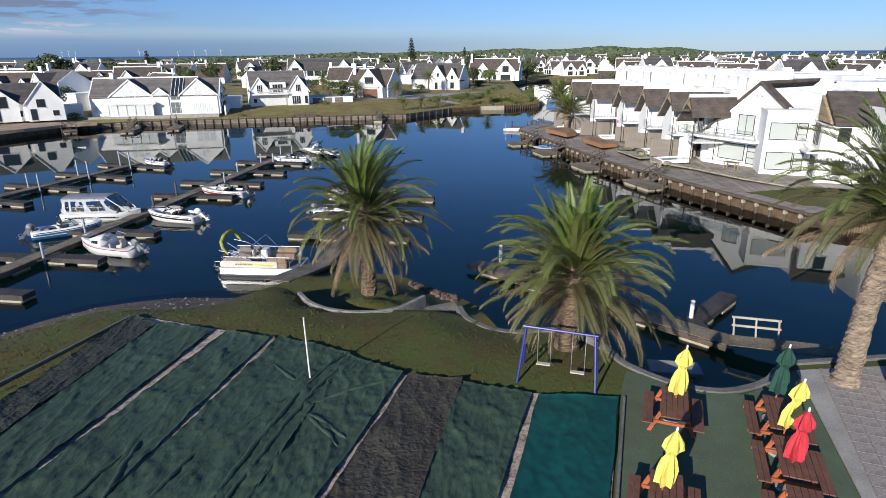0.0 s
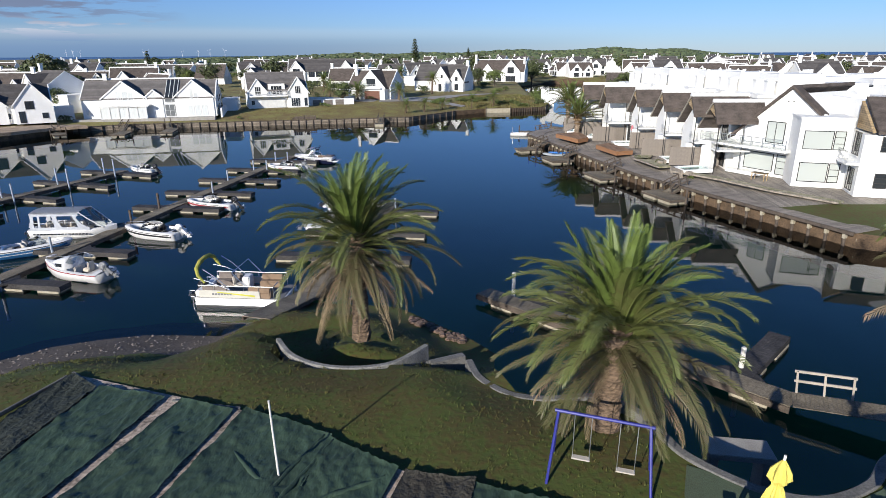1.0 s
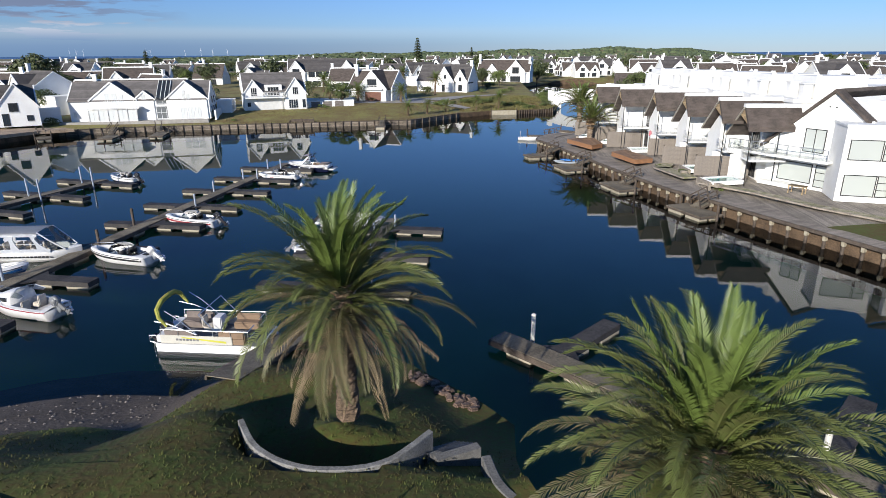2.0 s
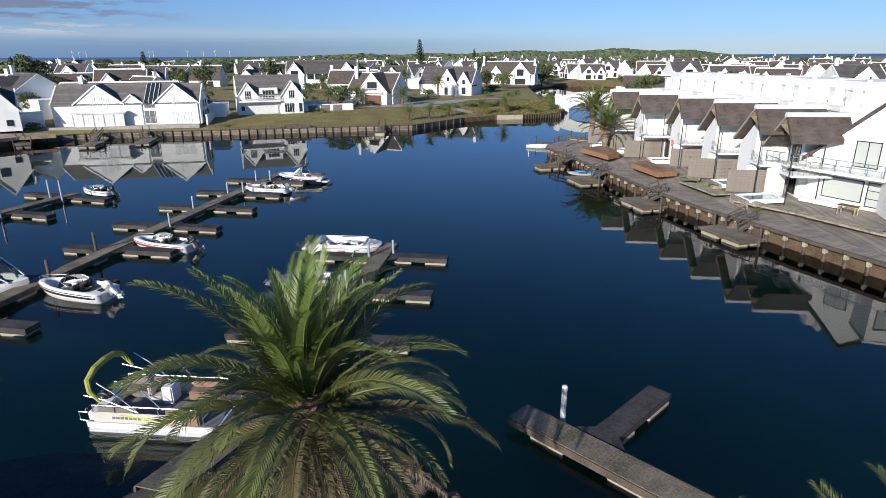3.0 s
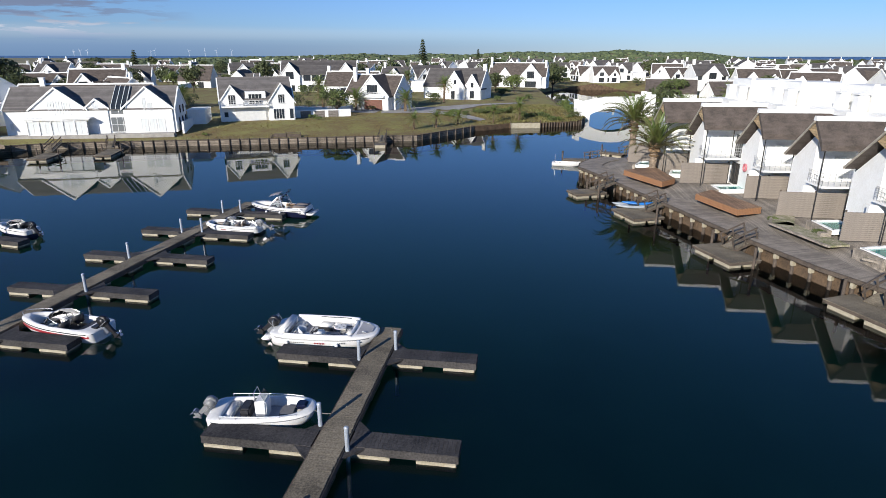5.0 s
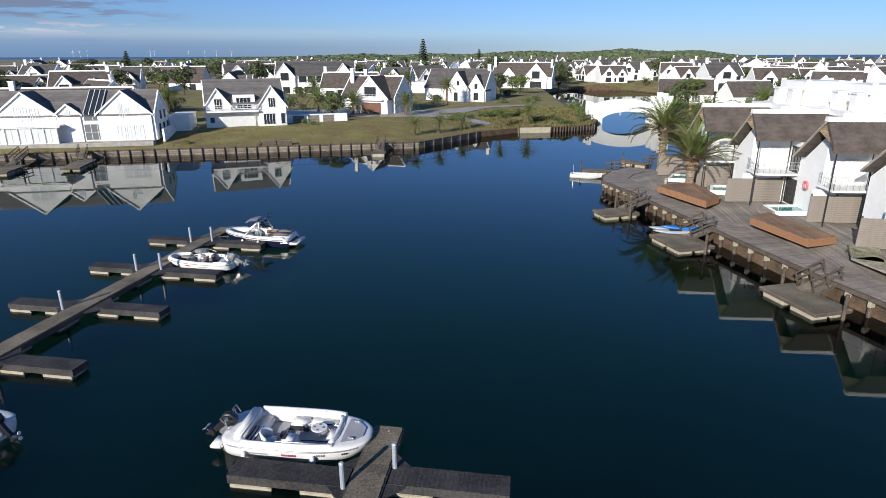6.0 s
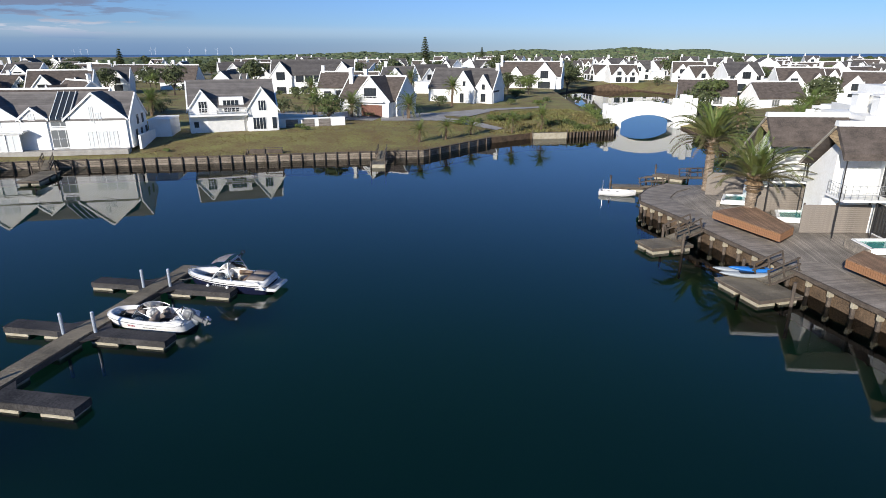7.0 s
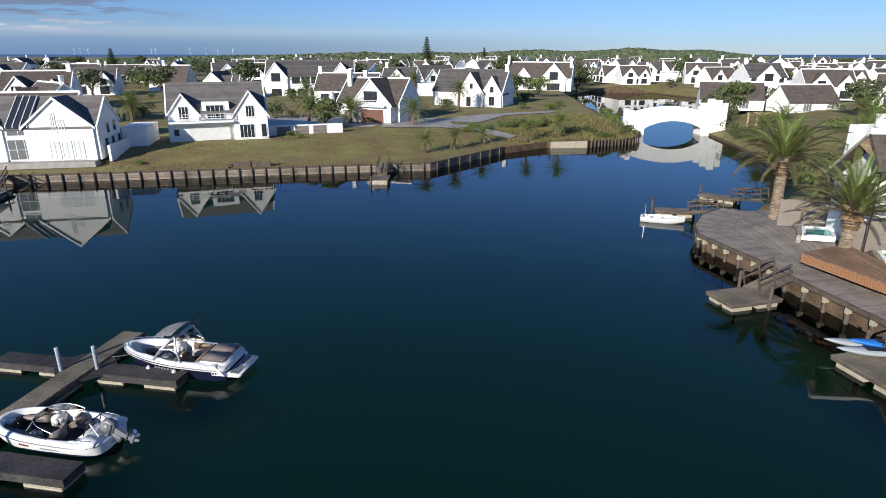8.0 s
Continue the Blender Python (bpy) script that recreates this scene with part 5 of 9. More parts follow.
    for q in (1, -1):
        path = [(0.62 * length, q * hb, 0.86), (0.55 * length, q * hb * 0.92, 1.35), (0.47 * length, q * hb * 0.78, 1.78), (0.44 * length, q * hb * 0.66, 1.86)]
        leg = part("wakeboard_tower" if tower is None else "tower_leg", tubed(path, 0.045, 8), "alu", root if tower is None else tower, "arched aluminium tow tower" if tower is None else "")
        tower = tower or leg
        part("tower_leg", tubed([(0.38 * length, q * hb, 0.8), (0.42 * length, q * hb * 0.88, 1.4), (0.44 * length, q * hb * 0.66, 1.86)], 0.04, 8), "alu", tower)
        part("tower_brace", tubed([(0.55 * length, q * hb * 0.92, 1.35), (0.42 * length, q * hb * 0.88, 1.4)], 0.026, 6), "alu", tower)
        for k in range(3):
            part("board_rack", tubed([(0.44 * length - 0.1 * k, q * hb * 0.6, 1.88), (0.42 * length - 0.1 * k, q * (hb * 0.6 + 0.22), 1.98), (0.41 * length - 0.1 * k, q * (hb * 0.6 + 0.24), 2.18)], 0.022, 5), "black", tower)
        part("speaker", tubed([(0.43 * length, q * 0.32, 1.76), (0.4 * length, q * 0.32, 1.74)], [0.1, 0.08], 10), "black", tower)
    for dx in (0.0, 0.12):
        part("tower_bar", tubed([(0.44 * length - dx, -hb * 0.66, 1.86), (0.44 * length - dx, hb * 0.66, 1.86)], 0.035, 7), "alu", tower)
    bm = bmesh.new()
    cols = []
    for i in range(9):
        t = i / 8
        x, zz = (0.46 + 0.17 * t) * length, 1.98 - 0.22 * t * t
        cols.append([bm.verts.new((x, hb * 0.74 * a, zz + 0.1 * (1 - a * a) - 0.02 * math.sin(3.14 * t * 3) ** 2)) for a in [-1 + 0.25 * k for k in range(9)]])
    for a, b in zip(cols, cols[1:]):
        for k in range(8):
            bm.faces.new((a[k], a[k + 1], b[k + 1], b[k]))
    bmesh.ops.solidify(bm, geom=bm.faces[:], thickness=0.03)
    part("sun_top", bm, "cover", tower, "silver canvas sun top", smooth=True)
    for x in (0.42, 0.66):
        e = sh.edge(x * length) + 0.1
        part("fender", tubed([(x * length, e, 0.14), (x * length, e, 0.24), (x * length, e, 0.5), (x * length, e, 0.6)], [0.04, 0.1, 0.1, 0.03], 10), "gel", root, "white hanging fender", smooth=True)
    sh.rail(root, "bow_rail", "alu", 0.74 * length, 0.99 * length, 0.1, 0.12, 0.016)
    for x in (0.05, 0.8):
        for q in (1, -1):
            part("cleat", soft_box(x * length, x * length + 0.16, q * (sh.edge(x * length) - 0.12) - 0.025, q * (sh.edge(x * length) - 0.12) + 0.025, sh.sheer(x * length) + 0.02, sh.sheer(x * length) + 0.075, 0.015), "alu", root)
    return root


def cuddy(m):
    """Small half-decked boat with a low cabin, side windows and a tilted motor."""
    root = thing("motor_boat", "white half-decked boat with a low cabin and tilted grey motor", "boat", m, group="moored boats")
    length, beam, free, rise = 5.0, 2.0, 0.62, 0.26
    part("hull", hull_mesh(length, beam, free, rise, "gel", "gel"), None, root)
    part("deck", deck_mesh(length, beam, free, rise, (0.08, 0.5), "gel"), None, root)
    part("cockpit_floor", floor_mesh(length, beam, (0.08, 0.5), 0.22), "carpet", root)
    bm = bmesh.new()
    rows = []
    for s, h, w in ((0.5, 0.62, 0.8), (0.56, 0.66, 0.8), (0.66, 0.55, 0.74), (0.78, 0.3, 0.56), (0.88, 0.06, 0.34)):
        z = free + rise * s * s
        rows.append([bm.verts.new((s * length, y * w, z + q)) for y, q in ((-1, 0), (-0.9, h * 0.7), (-0.55, h), (0.55, h), (0.9, h * 0.7), (1, 0))])
    for r, t in zip(rows, rows[1:]):
        for k in range(5):
            bm.faces.new((r[k], r[k + 1], t[k + 1], t[k]))
    bm.faces.new(rows[0])
    part("cabin", bm, "gel", root, "low white cabin top", smooth=True)
    for q in (1, -1):
        part("cabin_window", prismed([(2.75, 0.9), (3.3, 0.92), (3.2, 1.12), (2.75, 1.14)], q * 0.79 - 0.02, q * 0.79 + 0.02, "y"), "window", root)
        seat(root, 2.0, q * 0.5, 0.22, mat="vinyl")
    part("rear_bench", boxed(0.5, 1.0, -0.75, 0.75, 0.22, 0.6, bevel=0.06), "vinyl", root)
    part("hatch", boxed(3.4, 3.85, -0.24, 0.24, 1.18, 1.24, bevel=0.02), "cover", root, m=pose(0.6, 0, 0.72, 0, 10, 0))
    windscreen(root, 2.75, 0.72, free + 0.55, 0.35)
    f = bmesh.new()
    for q in (1, -1):
        tube(f, [(s * length, q * max(0.04, beam_at(s, beam / 2) - 0.08), free + rise * s * s + (0.3 if s > 0.62 else 0.02)) for s in (0.6, 0.64, 0.75, 0.86, 0.97)], 0.016, 5)
    part("bow_rail", f, "alu", root)
    f = bmesh.new()
    for q in (1, -1):
        tube(f, [(s * length, q * (beam_at(s, beam / 2) + 0.01), free + rise * s * s - 0.04) for s in [i / 14 for i in range(15)]], 0.028, 5)
    part("rub_rail", f, "redhull", root, "red rubbing strake")
    outboard(root, -0.05, free - 0.02, 55, "cowl_grey")
    return root


def centre_console(m):
    root = thing("motor_boat", "white open fishing boat with a centre console and outboard", "boat", m, group="moored boats")
    length, beam, free, rise = 5.0, 2.05, 0.6, 0.18
    sh = Shell(length, beam, free, rise, nb=2.7, ns=6, mid=0.45, well=(0.14, 0.9, 0.24, 2.8, 6.0), floor=0.25)
    sh.hull(root, "gel", "gel", 0.4)
    sh.deck(root, "gel", "deck_grey")
    sh.rail(root, "rub_rail", "cowl_grey", 0.06, length * 0.995, -0.008, -0.08, 0.024)
    part("bow_cushion", soft_box(4.05, 4.4, -0.5, 0.5, 0.26, 0.52, 0.06), "vinyl", root, smooth=True)
    part("stern_box", soft_box(0.72, 1.15, -0.8, 0.8, 0.26, 0.56, 0.06), "gel", root, smooth=True)
    part("centre_console", boxed(2.2, 2.75, -0.36, 0.36, 0.25, 1.2, bevel=0.06), "gel", root)
    part("leaning_seat", boxed(1.5, 1.95, -0.42, 0.42, 0.25, 0.85, bevel=0.06), "vinyl_dark", root)
    part("bow_hatch", boxed(3.3, 4.0, -0.4, 0.4, 0.25, 0.55, bevel=0.05), "carpet", root)
    f = bmesh.new()
    tube(f, [(2.3, -0.32, 1.2), (2.2, -0.3, 1.6), (2.2, 0.3, 1.6), (2.3, 0.32, 1.2)], 0.02, 6)
    part("grab_rail", f, "alu", root)
    bm = bmesh.new()
    v = [bm.verts.new(p) for p in ((2.7, -0.34, 1.2), (2.7, 0.34, 1.2), (2.5, 0.3, 1.55), (2.5, -0.3, 1.55))]
    bm.faces.new(v)
    part("windscreen", bm, "clear", root)
    bm = bmesh.new()
    tube(bm, [(2.2, 0.16 * math.cos(a), 1.0 + 0.16 * math.sin(a)) for a in [i * math.pi / 6 for i in range(13)]], 0.015, 5)
    part("steering_wheel", bm, "black", root)
    f = bmesh.new()
    for q in (1, -1):
        tube(f, [(s * length, q * (sh.edge(s * length) - 0.1), free + 0.2) for s in (0.15, 0.3, 0.5, 0.7, 0.85)], 0.02, 5)
        for s in (0.15, 0.3, 0.5, 0.7, 0.85):
            tube(f, [(s * length, q * (sh.edge(s * length) - 0.1), free), (s * length, q * (sh.edge(s * length) - 0.1), free + 0.2)], 0.016, 5)
    part("side_rail", f, "alu", root)
    part("folded_canopy", boxed(4.1, 4.6, -0.3, 0.3, 0.75, 0.95, bevel=0.08), "navy", root, "folded navy canvas at the bow")
    outboard(root, -0.05, 0.55, 42, "cowl_grey")
    return root


def deck_boat(m):
    """Wide round-bowed deck boat: foredeck, padded forward cockpit with a table, rear lounge and motor."""
    root = thing("deck_boat", "white round-bowed deck boat with padded seats and a small table", "boat", m, group="moored boats")
    length, beam = 5.5, 2.4
    sh = Shell(length, beam, 0.66, 0.05, nb=2.5, ns=5.0, mid=0.5, well=(0.16, 0.79, 0.2, 4.5, 5.5), floor=0.26, camber=0.05)
    sh.hull(root, "gel", "gel", 0.4)
    sh.deck(root, "gel", "deck_grey", "pale grey cockpit floor")
    sh.rail(root, "rub_rail", "cowl_grey", 0.1, length * 0.998, -0.01, -0.1, 0.026)
    L = length
    part("foredeck_pad", prismed([(L * 0.82, -0.72), (L * 0.9, -0.55), (L * 0.95, -0.25), (L * 0.95, 0.25), (L * 0.9, 0.55), (L * 0.82, 0.72)], 0.762, 0.772), "deck_grey", root, "grey non-slip foredeck")
    # raised coaming with dark piping, higher on one side
    for q, up, r in ((1, 0.12, 0.1), (-1, 0.05, 0.07)):
        pts = [(x, q * (sh.edge(x) - 0.17), sh.sheer(x) + up) for x in [L * (0.17 + 0.61 * i / 16) for i in range(17)]]
        part("coaming_pad", tubed(pts, r, 9), "gel", root, "raised white padded coaming", smooth=True)
        part("coaming_piping", tubed([(x, y - q * 0.09, z + 0.05) for x, y, z in pts[6:15]], 0.022, 6), "navy", root, "dark blue piping")
    bow = [(L * 0.775, y, 0.76) for y in [-0.82 + 1.64 * i / 8 for i in range(9)]]
    part("bow_backrest", tubed([(x - 0.1 * (abs(y) / 0.82) ** 3, y, z) for x, y, z in bow], 0.09, 9), "gel", root, smooth=True)
    # forward lounge on three sides, with piping
    for q in (1, -1):
        part("lounge_cushion", soft_box(L * 0.53, L * 0.74, q * 0.74 - 0.24, q * 0.74 + 0.24, 0.26, 0.58, 0.07), "gel", root, "white padded lounge", smooth=True)
        part("lounge_piping", tubed([(L * 0.54, q * 0.53, 0.57), (L * 0.6, q * 0.51, 0.585), (L * 0.7, q * 0.52, 0.585), (L * 0.735, q * 0.5, 0.57)], 0.02, 6), "navy", root)
    part("lounge_cushion", soft_box(L * 0.69, L * 0.765, -0.5, 0.5, 0.26, 0.57, 0.07), "gel", root, smooth=True)
    tb = part("table", tubed([(0.63 * L, 0.1, 0.7), (0.63 * L, 0.1, 0.735), (0.63 * L, 0.1, 0.75)], [0.29, 0.31, 0.29], 24), "gel", root, "small round white table")
    part("table_leg", tubed([(0.63 * L, 0.1, 0.26), (0.63 * L, 0.1, 0.7)], 0.035, 8), "alu", tb)
    for k in range(4):
        a = k * 1.571
        c = (0.63 * L + 0.17 * math.cos(a), 0.1 + 0.17 * math.sin(a))
        part("cup_ring", tubed([(*c, 0.751), (*c, 0.757)], 0.055, 12), "cowl_grey", tb)
    # helm: console, wheel, throttle, seat
    part("helm_console", soft_box(0.42 * L, 0.52 * L, -0.98, -0.36, 0.26, 0.8, 0.08), "gel", root, smooth=True)
    part("instrument_panel", boxed(0.43 * L, 0.455 * L, -0.84, -0.5, 0.79, 0.825, bevel=0.01), "carpet_dark", root)
    wheel(root, 0.41 * L, -0.66, 0.84, 0.18)
    part("throttle", tubed([(0.44 * L, -0.3, 0.7), (0.45 * L, -0.28, 0.9)], [0.03, 0.02], 6), "black", root)
    bucket_seat(root, 0.33 * L, -0.62, 0.26, "gel", 0, 1.0)
    part("side_bench", soft_box(0.4 * L, 0.535 * L, 0.42, 0.98, 0.26, 0.6, 0.08), "gel", root, "white padded side bench", smooth=True)
    part("bench_side", boxed(0.4 * L, 0.535 * L, 0.395, 0.419, 0.3, 0.5), "vinyl_dark", root)
    # stern lounge with three dark bands
    part("rear_lounge", soft_box(0.165 * L, 0.26 * L, -0.9, 0.9, 0.26, 0.58, 0.08), "gel", root, smooth=True)
    back = part("rear_backrest", soft_box(0.1 * L, 0.175 * L, -0.92, 0.92, 0.55, 0.92, 0.07), "gel", root, "white padded backrest with dark bands", smooth=True)
    for k in range(3):
        x = 0.178 * L + 0.145 * k
        part("pad_band", tubed([(x, -0.86, 0.585), (x + 0.03, -0.45, 0.595), (x + 0.02, 0.1, 0.59)], 0.026, 6), "navy", back)
    for q in (1, -1):
        part("stern_step", soft_box(-0.32, 0.16, q * 0.72 - 0.34, q * 0.72 + 0.34, 0.3, 0.46, 0.06), "gel", root, smooth=True)
        part("cleat", soft_box(0.86 * L, 0.9 * L, q * 0.5 - 0.025, q * 0.5 + 0.025, 0.77, 0.84, 0.015), "alu", root)
        sh.bars(root, 0.45 * L, 0.55 * L, 0.24, "redhull", 7, 0.09, q)
        sh.bars(root, 0.2 * L, 0.36 * L, 0.26, "cowl_grey", 9, 0.05, q)
        sh.bars(root, 0.68 * L, 0.74 * L, 0.2, "cowl_grey", 4, 0.09, q)
        sh.bars(root, 0.84 * L, 0.88 * L, 0.2, "black", 3, 0.07, q)
    part("tow_bar", tubed([(0.12, -0.42, 0.6), (0.06, -0.4, 1.08), (0.06, 0.4, 1.08), (0.12, 0.42, 0.6)], 0.025, 7), "alu", root)
    part("battery_box", soft_box(0.36 * L, 0.4 * L, -0.12, 0.12, 0.27, 0.44, 0.03), "black", root)
    for x in (0.2, 0.66):
        y = -sh.edge(x * L) - 0.09
        part("fender", tubed([(x * L, y, 0.12), (x * L, y, 0.2), (x * L, y, 0.4), (x * L, y, 0.48)], [0.04, 0.09, 0.09, 0.03], 10), "gel", root, "small white fender", smooth=True)
    part("boarding_rail", tubed([(0.02, 0.5, 0.62), (-0.12, 0.55, 0.95), (-0.12, 0.85, 0.95), (0.02, 0.9, 0.62)], 0.02, 6), "alu", root)
    outboard(root, -0.12, 0.5, 48, "black")
    return root


def cabin_boat(m):
    root = thing("cabin_boat", "grey passenger boat with a framed white canopy and side rails", "boat", m, group="moored boats")
    length, beam, free, rise = 6.4, 2.5, 0.75, 0.1
    part("hull", hull_mesh(length, beam, free, rise, "gel", "gel", fine=4.0), None, root)
    part("deck", deck_mesh(length, beam, free, rise, (0.08, 0.9), "gel", fine=4.0, rim=0.14), None, root)
    part("cockpit_floor", floor_mesh(length, beam, (0.08, 0.9), 0.35, 4.0), "carpet", root)
    for q in (1, -1):
        for k in range(4):
            seat(root, 1.0 + 0.95 * k, q * 0.62, 0.35, 0.7, 0.5, 0.4, "vinyl")
    hb = 1.12
    f = bmesh.new()
    for q in (1, -1):
        tube(f, [(4.1, q * hb * 0.86, free + 1.42), (4.8, q * hb * 0.84, free + 0.85), (5.7, q * hb * 0.66, free + 0.12)], 0.05, 6)
        tube(f, [(0.35, q * hb, free + 0.62), (4.4, q * hb, free + 0.62)], 0.018, 5)
    part("canopy_frame", f, "frame_white", root)
    for q in (1, -1):
        y0, y1 = q * hb - 0.03, q * hb + 0.03
        part("side_panel", boxed(0.3, 4.9, y0, y1, free + 0.02, free + 0.26, bevel=0.02), "grey_gel", root)
        part("side_panel", boxed(0.45, 4.15, y0, y1, free + 1.16, free + 1.28, bevel=0.02), "grey_gel", root)
        for x, w0, w1, shift in ((0.45, 0.22, 0.16, 0.14), (1.05, 0.1, 0.1, 0.06), (2.5, 0.3, 0.22, -0.18), (4.35, 0.36, 0.18, -0.5)):
            outline = [(x - w0, free + 0.261), (x + w0, free + 0.261), (x + w1 * 0.8 + shift * 0.5, free + 0.6), (x + w1 * 0.7 + shift, free + 1.0), (x + w1 + shift, free + 1.159), (x - w1 + shift, free + 1.159), (x - w1 * 0.7 + shift, free + 1.0), (x - w1 * 0.8 + shift * 0.5, free + 0.6)]
            part("pillar", prismed([(a, b) for a, b in outline], min(y0, y1), max(y0, y1), "y"), "grey_gel", root)
    bm = bmesh.new()
    prof = [(-hb, free + 1.27), (-hb * 0.96, free + 1.36), (-hb * 0.75, free + 1.44), (0, free + 1.5), (hb * 0.75, free + 1.44), (hb * 0.96, free + 1.36), (hb, free + 1.27)]
    a = [bm.verts.new((0.4, y, z)) for y, z in prof]
    b = [bm.verts.new((4.15, y, z)) for y, z in prof]
    for k in range(6):
        bm.faces.new((a[k], a[k + 1], b[k + 1], b[k]))
    bmesh.ops.solidify(bm, geom=bm.faces[:], thickness=0.05)
    part("canopy", bm, "grey_gel", root, "thin pale grey canopy roof")
    g = bmesh.new()
    for q in (1, -1):
        v = [g.verts.new(p) for p in ((4.75, q * hb * 0.95, free + 0.27), (5.66, q * hb * 0.67, free + 0.13), (4.3, q * hb * 0.84, free + 1.2))]
        g.faces.new(v)
    v = [g.verts.new(p) for p in ((5.7, -hb * 0.64, free + 0.15), (5.7, hb * 0.64, free + 0.15), (4.12, hb * 0.82, free + 1.42), (4.12, -hb * 0.82, free + 1.42))]
    g.faces.new(v)
    w = part("windscreen", g, "clear", root)
    w.visible_shadow = False
    bars(root, 0.5, 4.8, -1.2, 0.42, "black", 16, 0.1)
    bars(root, 0.5, 4.8, 1.2, 0.42, "black", 16, 0.1)
    outboard(root, -0.05, 0.6, 30, "black")
    return root


def pontoon_boat(m):
    root = thing("pontoon_boat", "white pontoon boat with cream lounges and a folded olive bimini", "boat", m, group="moored boats")
    ln, hb = 5.4, 1.2
    for q in (1, -1):
        part("pontoon", tubed([(0, q * 0.85, 0.12), (ln - 0.7, q * 0.85, 0.12), (ln - 0.25, q * 0.85, 0.2), (ln, q * 0.85, 0.34)], [0.3, 0.3, 0.24, 0.06], 12), "alu", root)
    part("platform", boxed(0.0, ln - 0.15, -hb, hb, 0.32, 0.56, bevel=0.03), "gel", root)
    part("stern_pod", boxed(0.02, 0.55, -hb + 0.1, hb - 0.1, 0.563, 0.95, bevel=0.06), "gel", root)
    part("deck_carpet", boxed(0.08, ln - 0.25, -hb + 0.08, hb - 0.08, 0.562, 0.58), "carpet", root)
    for q in (1, -1):
        part("side_panel", boxed(0.3, 3.9, q * (hb - 0.03) - 0.025, q * (hb - 0.03) + 0.025, 0.6, 1.04, bevel=0.02), "cream_panel", root, "cream side panel")
        bars(root, 1.1, 2.3, q * (hb + 0.0), 0.78, "cowl_grey", 7, 0.1)
        part("stripe", prismed([(1.4, 0.92), (3.6, 0.7), (3.6, 0.8), (1.4, 0.97)], q * hb - 0.008, q * hb + 0.008, "y"), "lime", root, "yellow-green stripe")
        f = bmesh.new()
        tube(f, [(0.35, q * (hb - 0.03), 1.32), (4.7, q * (hb - 0.03), 1.32)], 0.022, 6)
        for k in range(6):
            tube(f, [(0.35 + 0.87 * k, q * (hb - 0.03), 0.58), (0.35 + 0.87 * k, q * (hb - 0.03), 1.32)], 0.02, 6)
        part("side_rail", f, "alu", root)
    f = bmesh.new()
    for z in (0.95, 1.32):
        tube(f, [(4.7, -hb + 0.03, z), (4.7, -0.35, z)], 0.022, 6)
        tube(f, [(4.7, hb - 0.03, z), (4.7, 0.35, z)], 0.022, 6)
    part("front_rail", f, "alu", root)
    for q in (1, -1):
        b = bmesh.new()
        box(b, 0.5, 2.0, q * 0.86 - 0.28, q * 0.86 + 0.28, 0.58, 0.96)
        box(b, 0.5, 2.0, q * 1.08 - 0.07, q * 1.08 + 0.07, 0.9, 1.3)
        bmesh.ops.bevel(b, geom=b.edges[:], offset=0.05, segments=2, affect="EDGES")
        part("lounge", b, "pad_taupe", root, "taupe padded lounge")
        b = bmesh.new()
        box(b, 3.2, 4.5, q * 0.86 - 0.28, q * 0.86 + 0.28, 0.58, 0.96)
        box(b, 3.2, 4.5, q * 1.08 - 0.07, q * 1.08 + 0.07, 0.9, 1.28)
        bmesh.ops.bevel(b, geom=b.edges[:], offset=0.05, segments=2, affect="EDGES")
        part("lounge", b, "vinyl_brown", root, "tan padded lounge")
    part("console", boxed(2.3, 2.75, 0.2, 0.9, 0.58, 1.35, bevel=0.05), "gel", root)
    seat(root, 2.0, 0.5, 0.58, mat="vinyl")
    f = bmesh.new()
    for q in (1, -1):
        tube(f, [(2.2, q * hb, 1.1), (1.35, q * hb, 1.9), (0.75, q * hb, 2.3)], 0.022, 6)
        tube(f, [(2.2, q * hb, 1.1), (0.9, q * hb, 1.6), (0.15, q * hb, 1.75)], 0.022, 6)
        tube(f, [(3.2, q * hb, 1.25), (2.4, q * hb, 2.15)], 0.022, 6)
    tube(f, [(2.4, -hb, 2.15), (2.4, hb, 2.15)], 0.022, 6)
    bim = part("bimini_frame", f, "alu", root)
    c = bmesh.new()
    tube(c, [(0.75, -hb, 1.5), (0.42, -hb * 1.02, 1.95), (0.3, -hb * 0.9, 2.3), (0.3, -hb * 0.5, 2.55), (0.32, 0, 2.62), (0.3, hb * 0.5, 2.55), (0.3, hb * 0.9, 2.3), (0.42, hb * 1.02, 1.95), (0.6, hb, 1.72)], [0.06, 0.1, 0.12, 0.13, 0.13, 0.13, 0.12, 0.1, 0.05], 8)
    part("folded_canopy", c, "olive", bim, "rolled olive canvas")
    b = bmesh.new()
    for q in (0.15, 0.55):
        tube(b, [(-0.02, -q - 0.3, 0.5), (-0.28, -q - 0.3, 0.35), (-0.28, -q - 0.3, -0.35)], 0.02, 5)
    for z in (-0.25, 0.0, 0.25):
        tube(b, [(-0.28, -0.45, z), (-0.28, -0.85, z)], 0.018, 5)
    part("boarding_ladder", b, "alu", root)
    outboard(root, -0.05, 0.5, 38, "black")
    for q in (1, -1):
        part("stern_rail", tubed([(0.0, q * (hb - 0.1), 0.56), (-0.3, q * (hb - 0.1), 0.62), (-0.3, q * (hb - 0.1), 0.95), (0.05, q * (hb - 0.1), 0.95)], 0.025, 6), "alu", root)
    return root


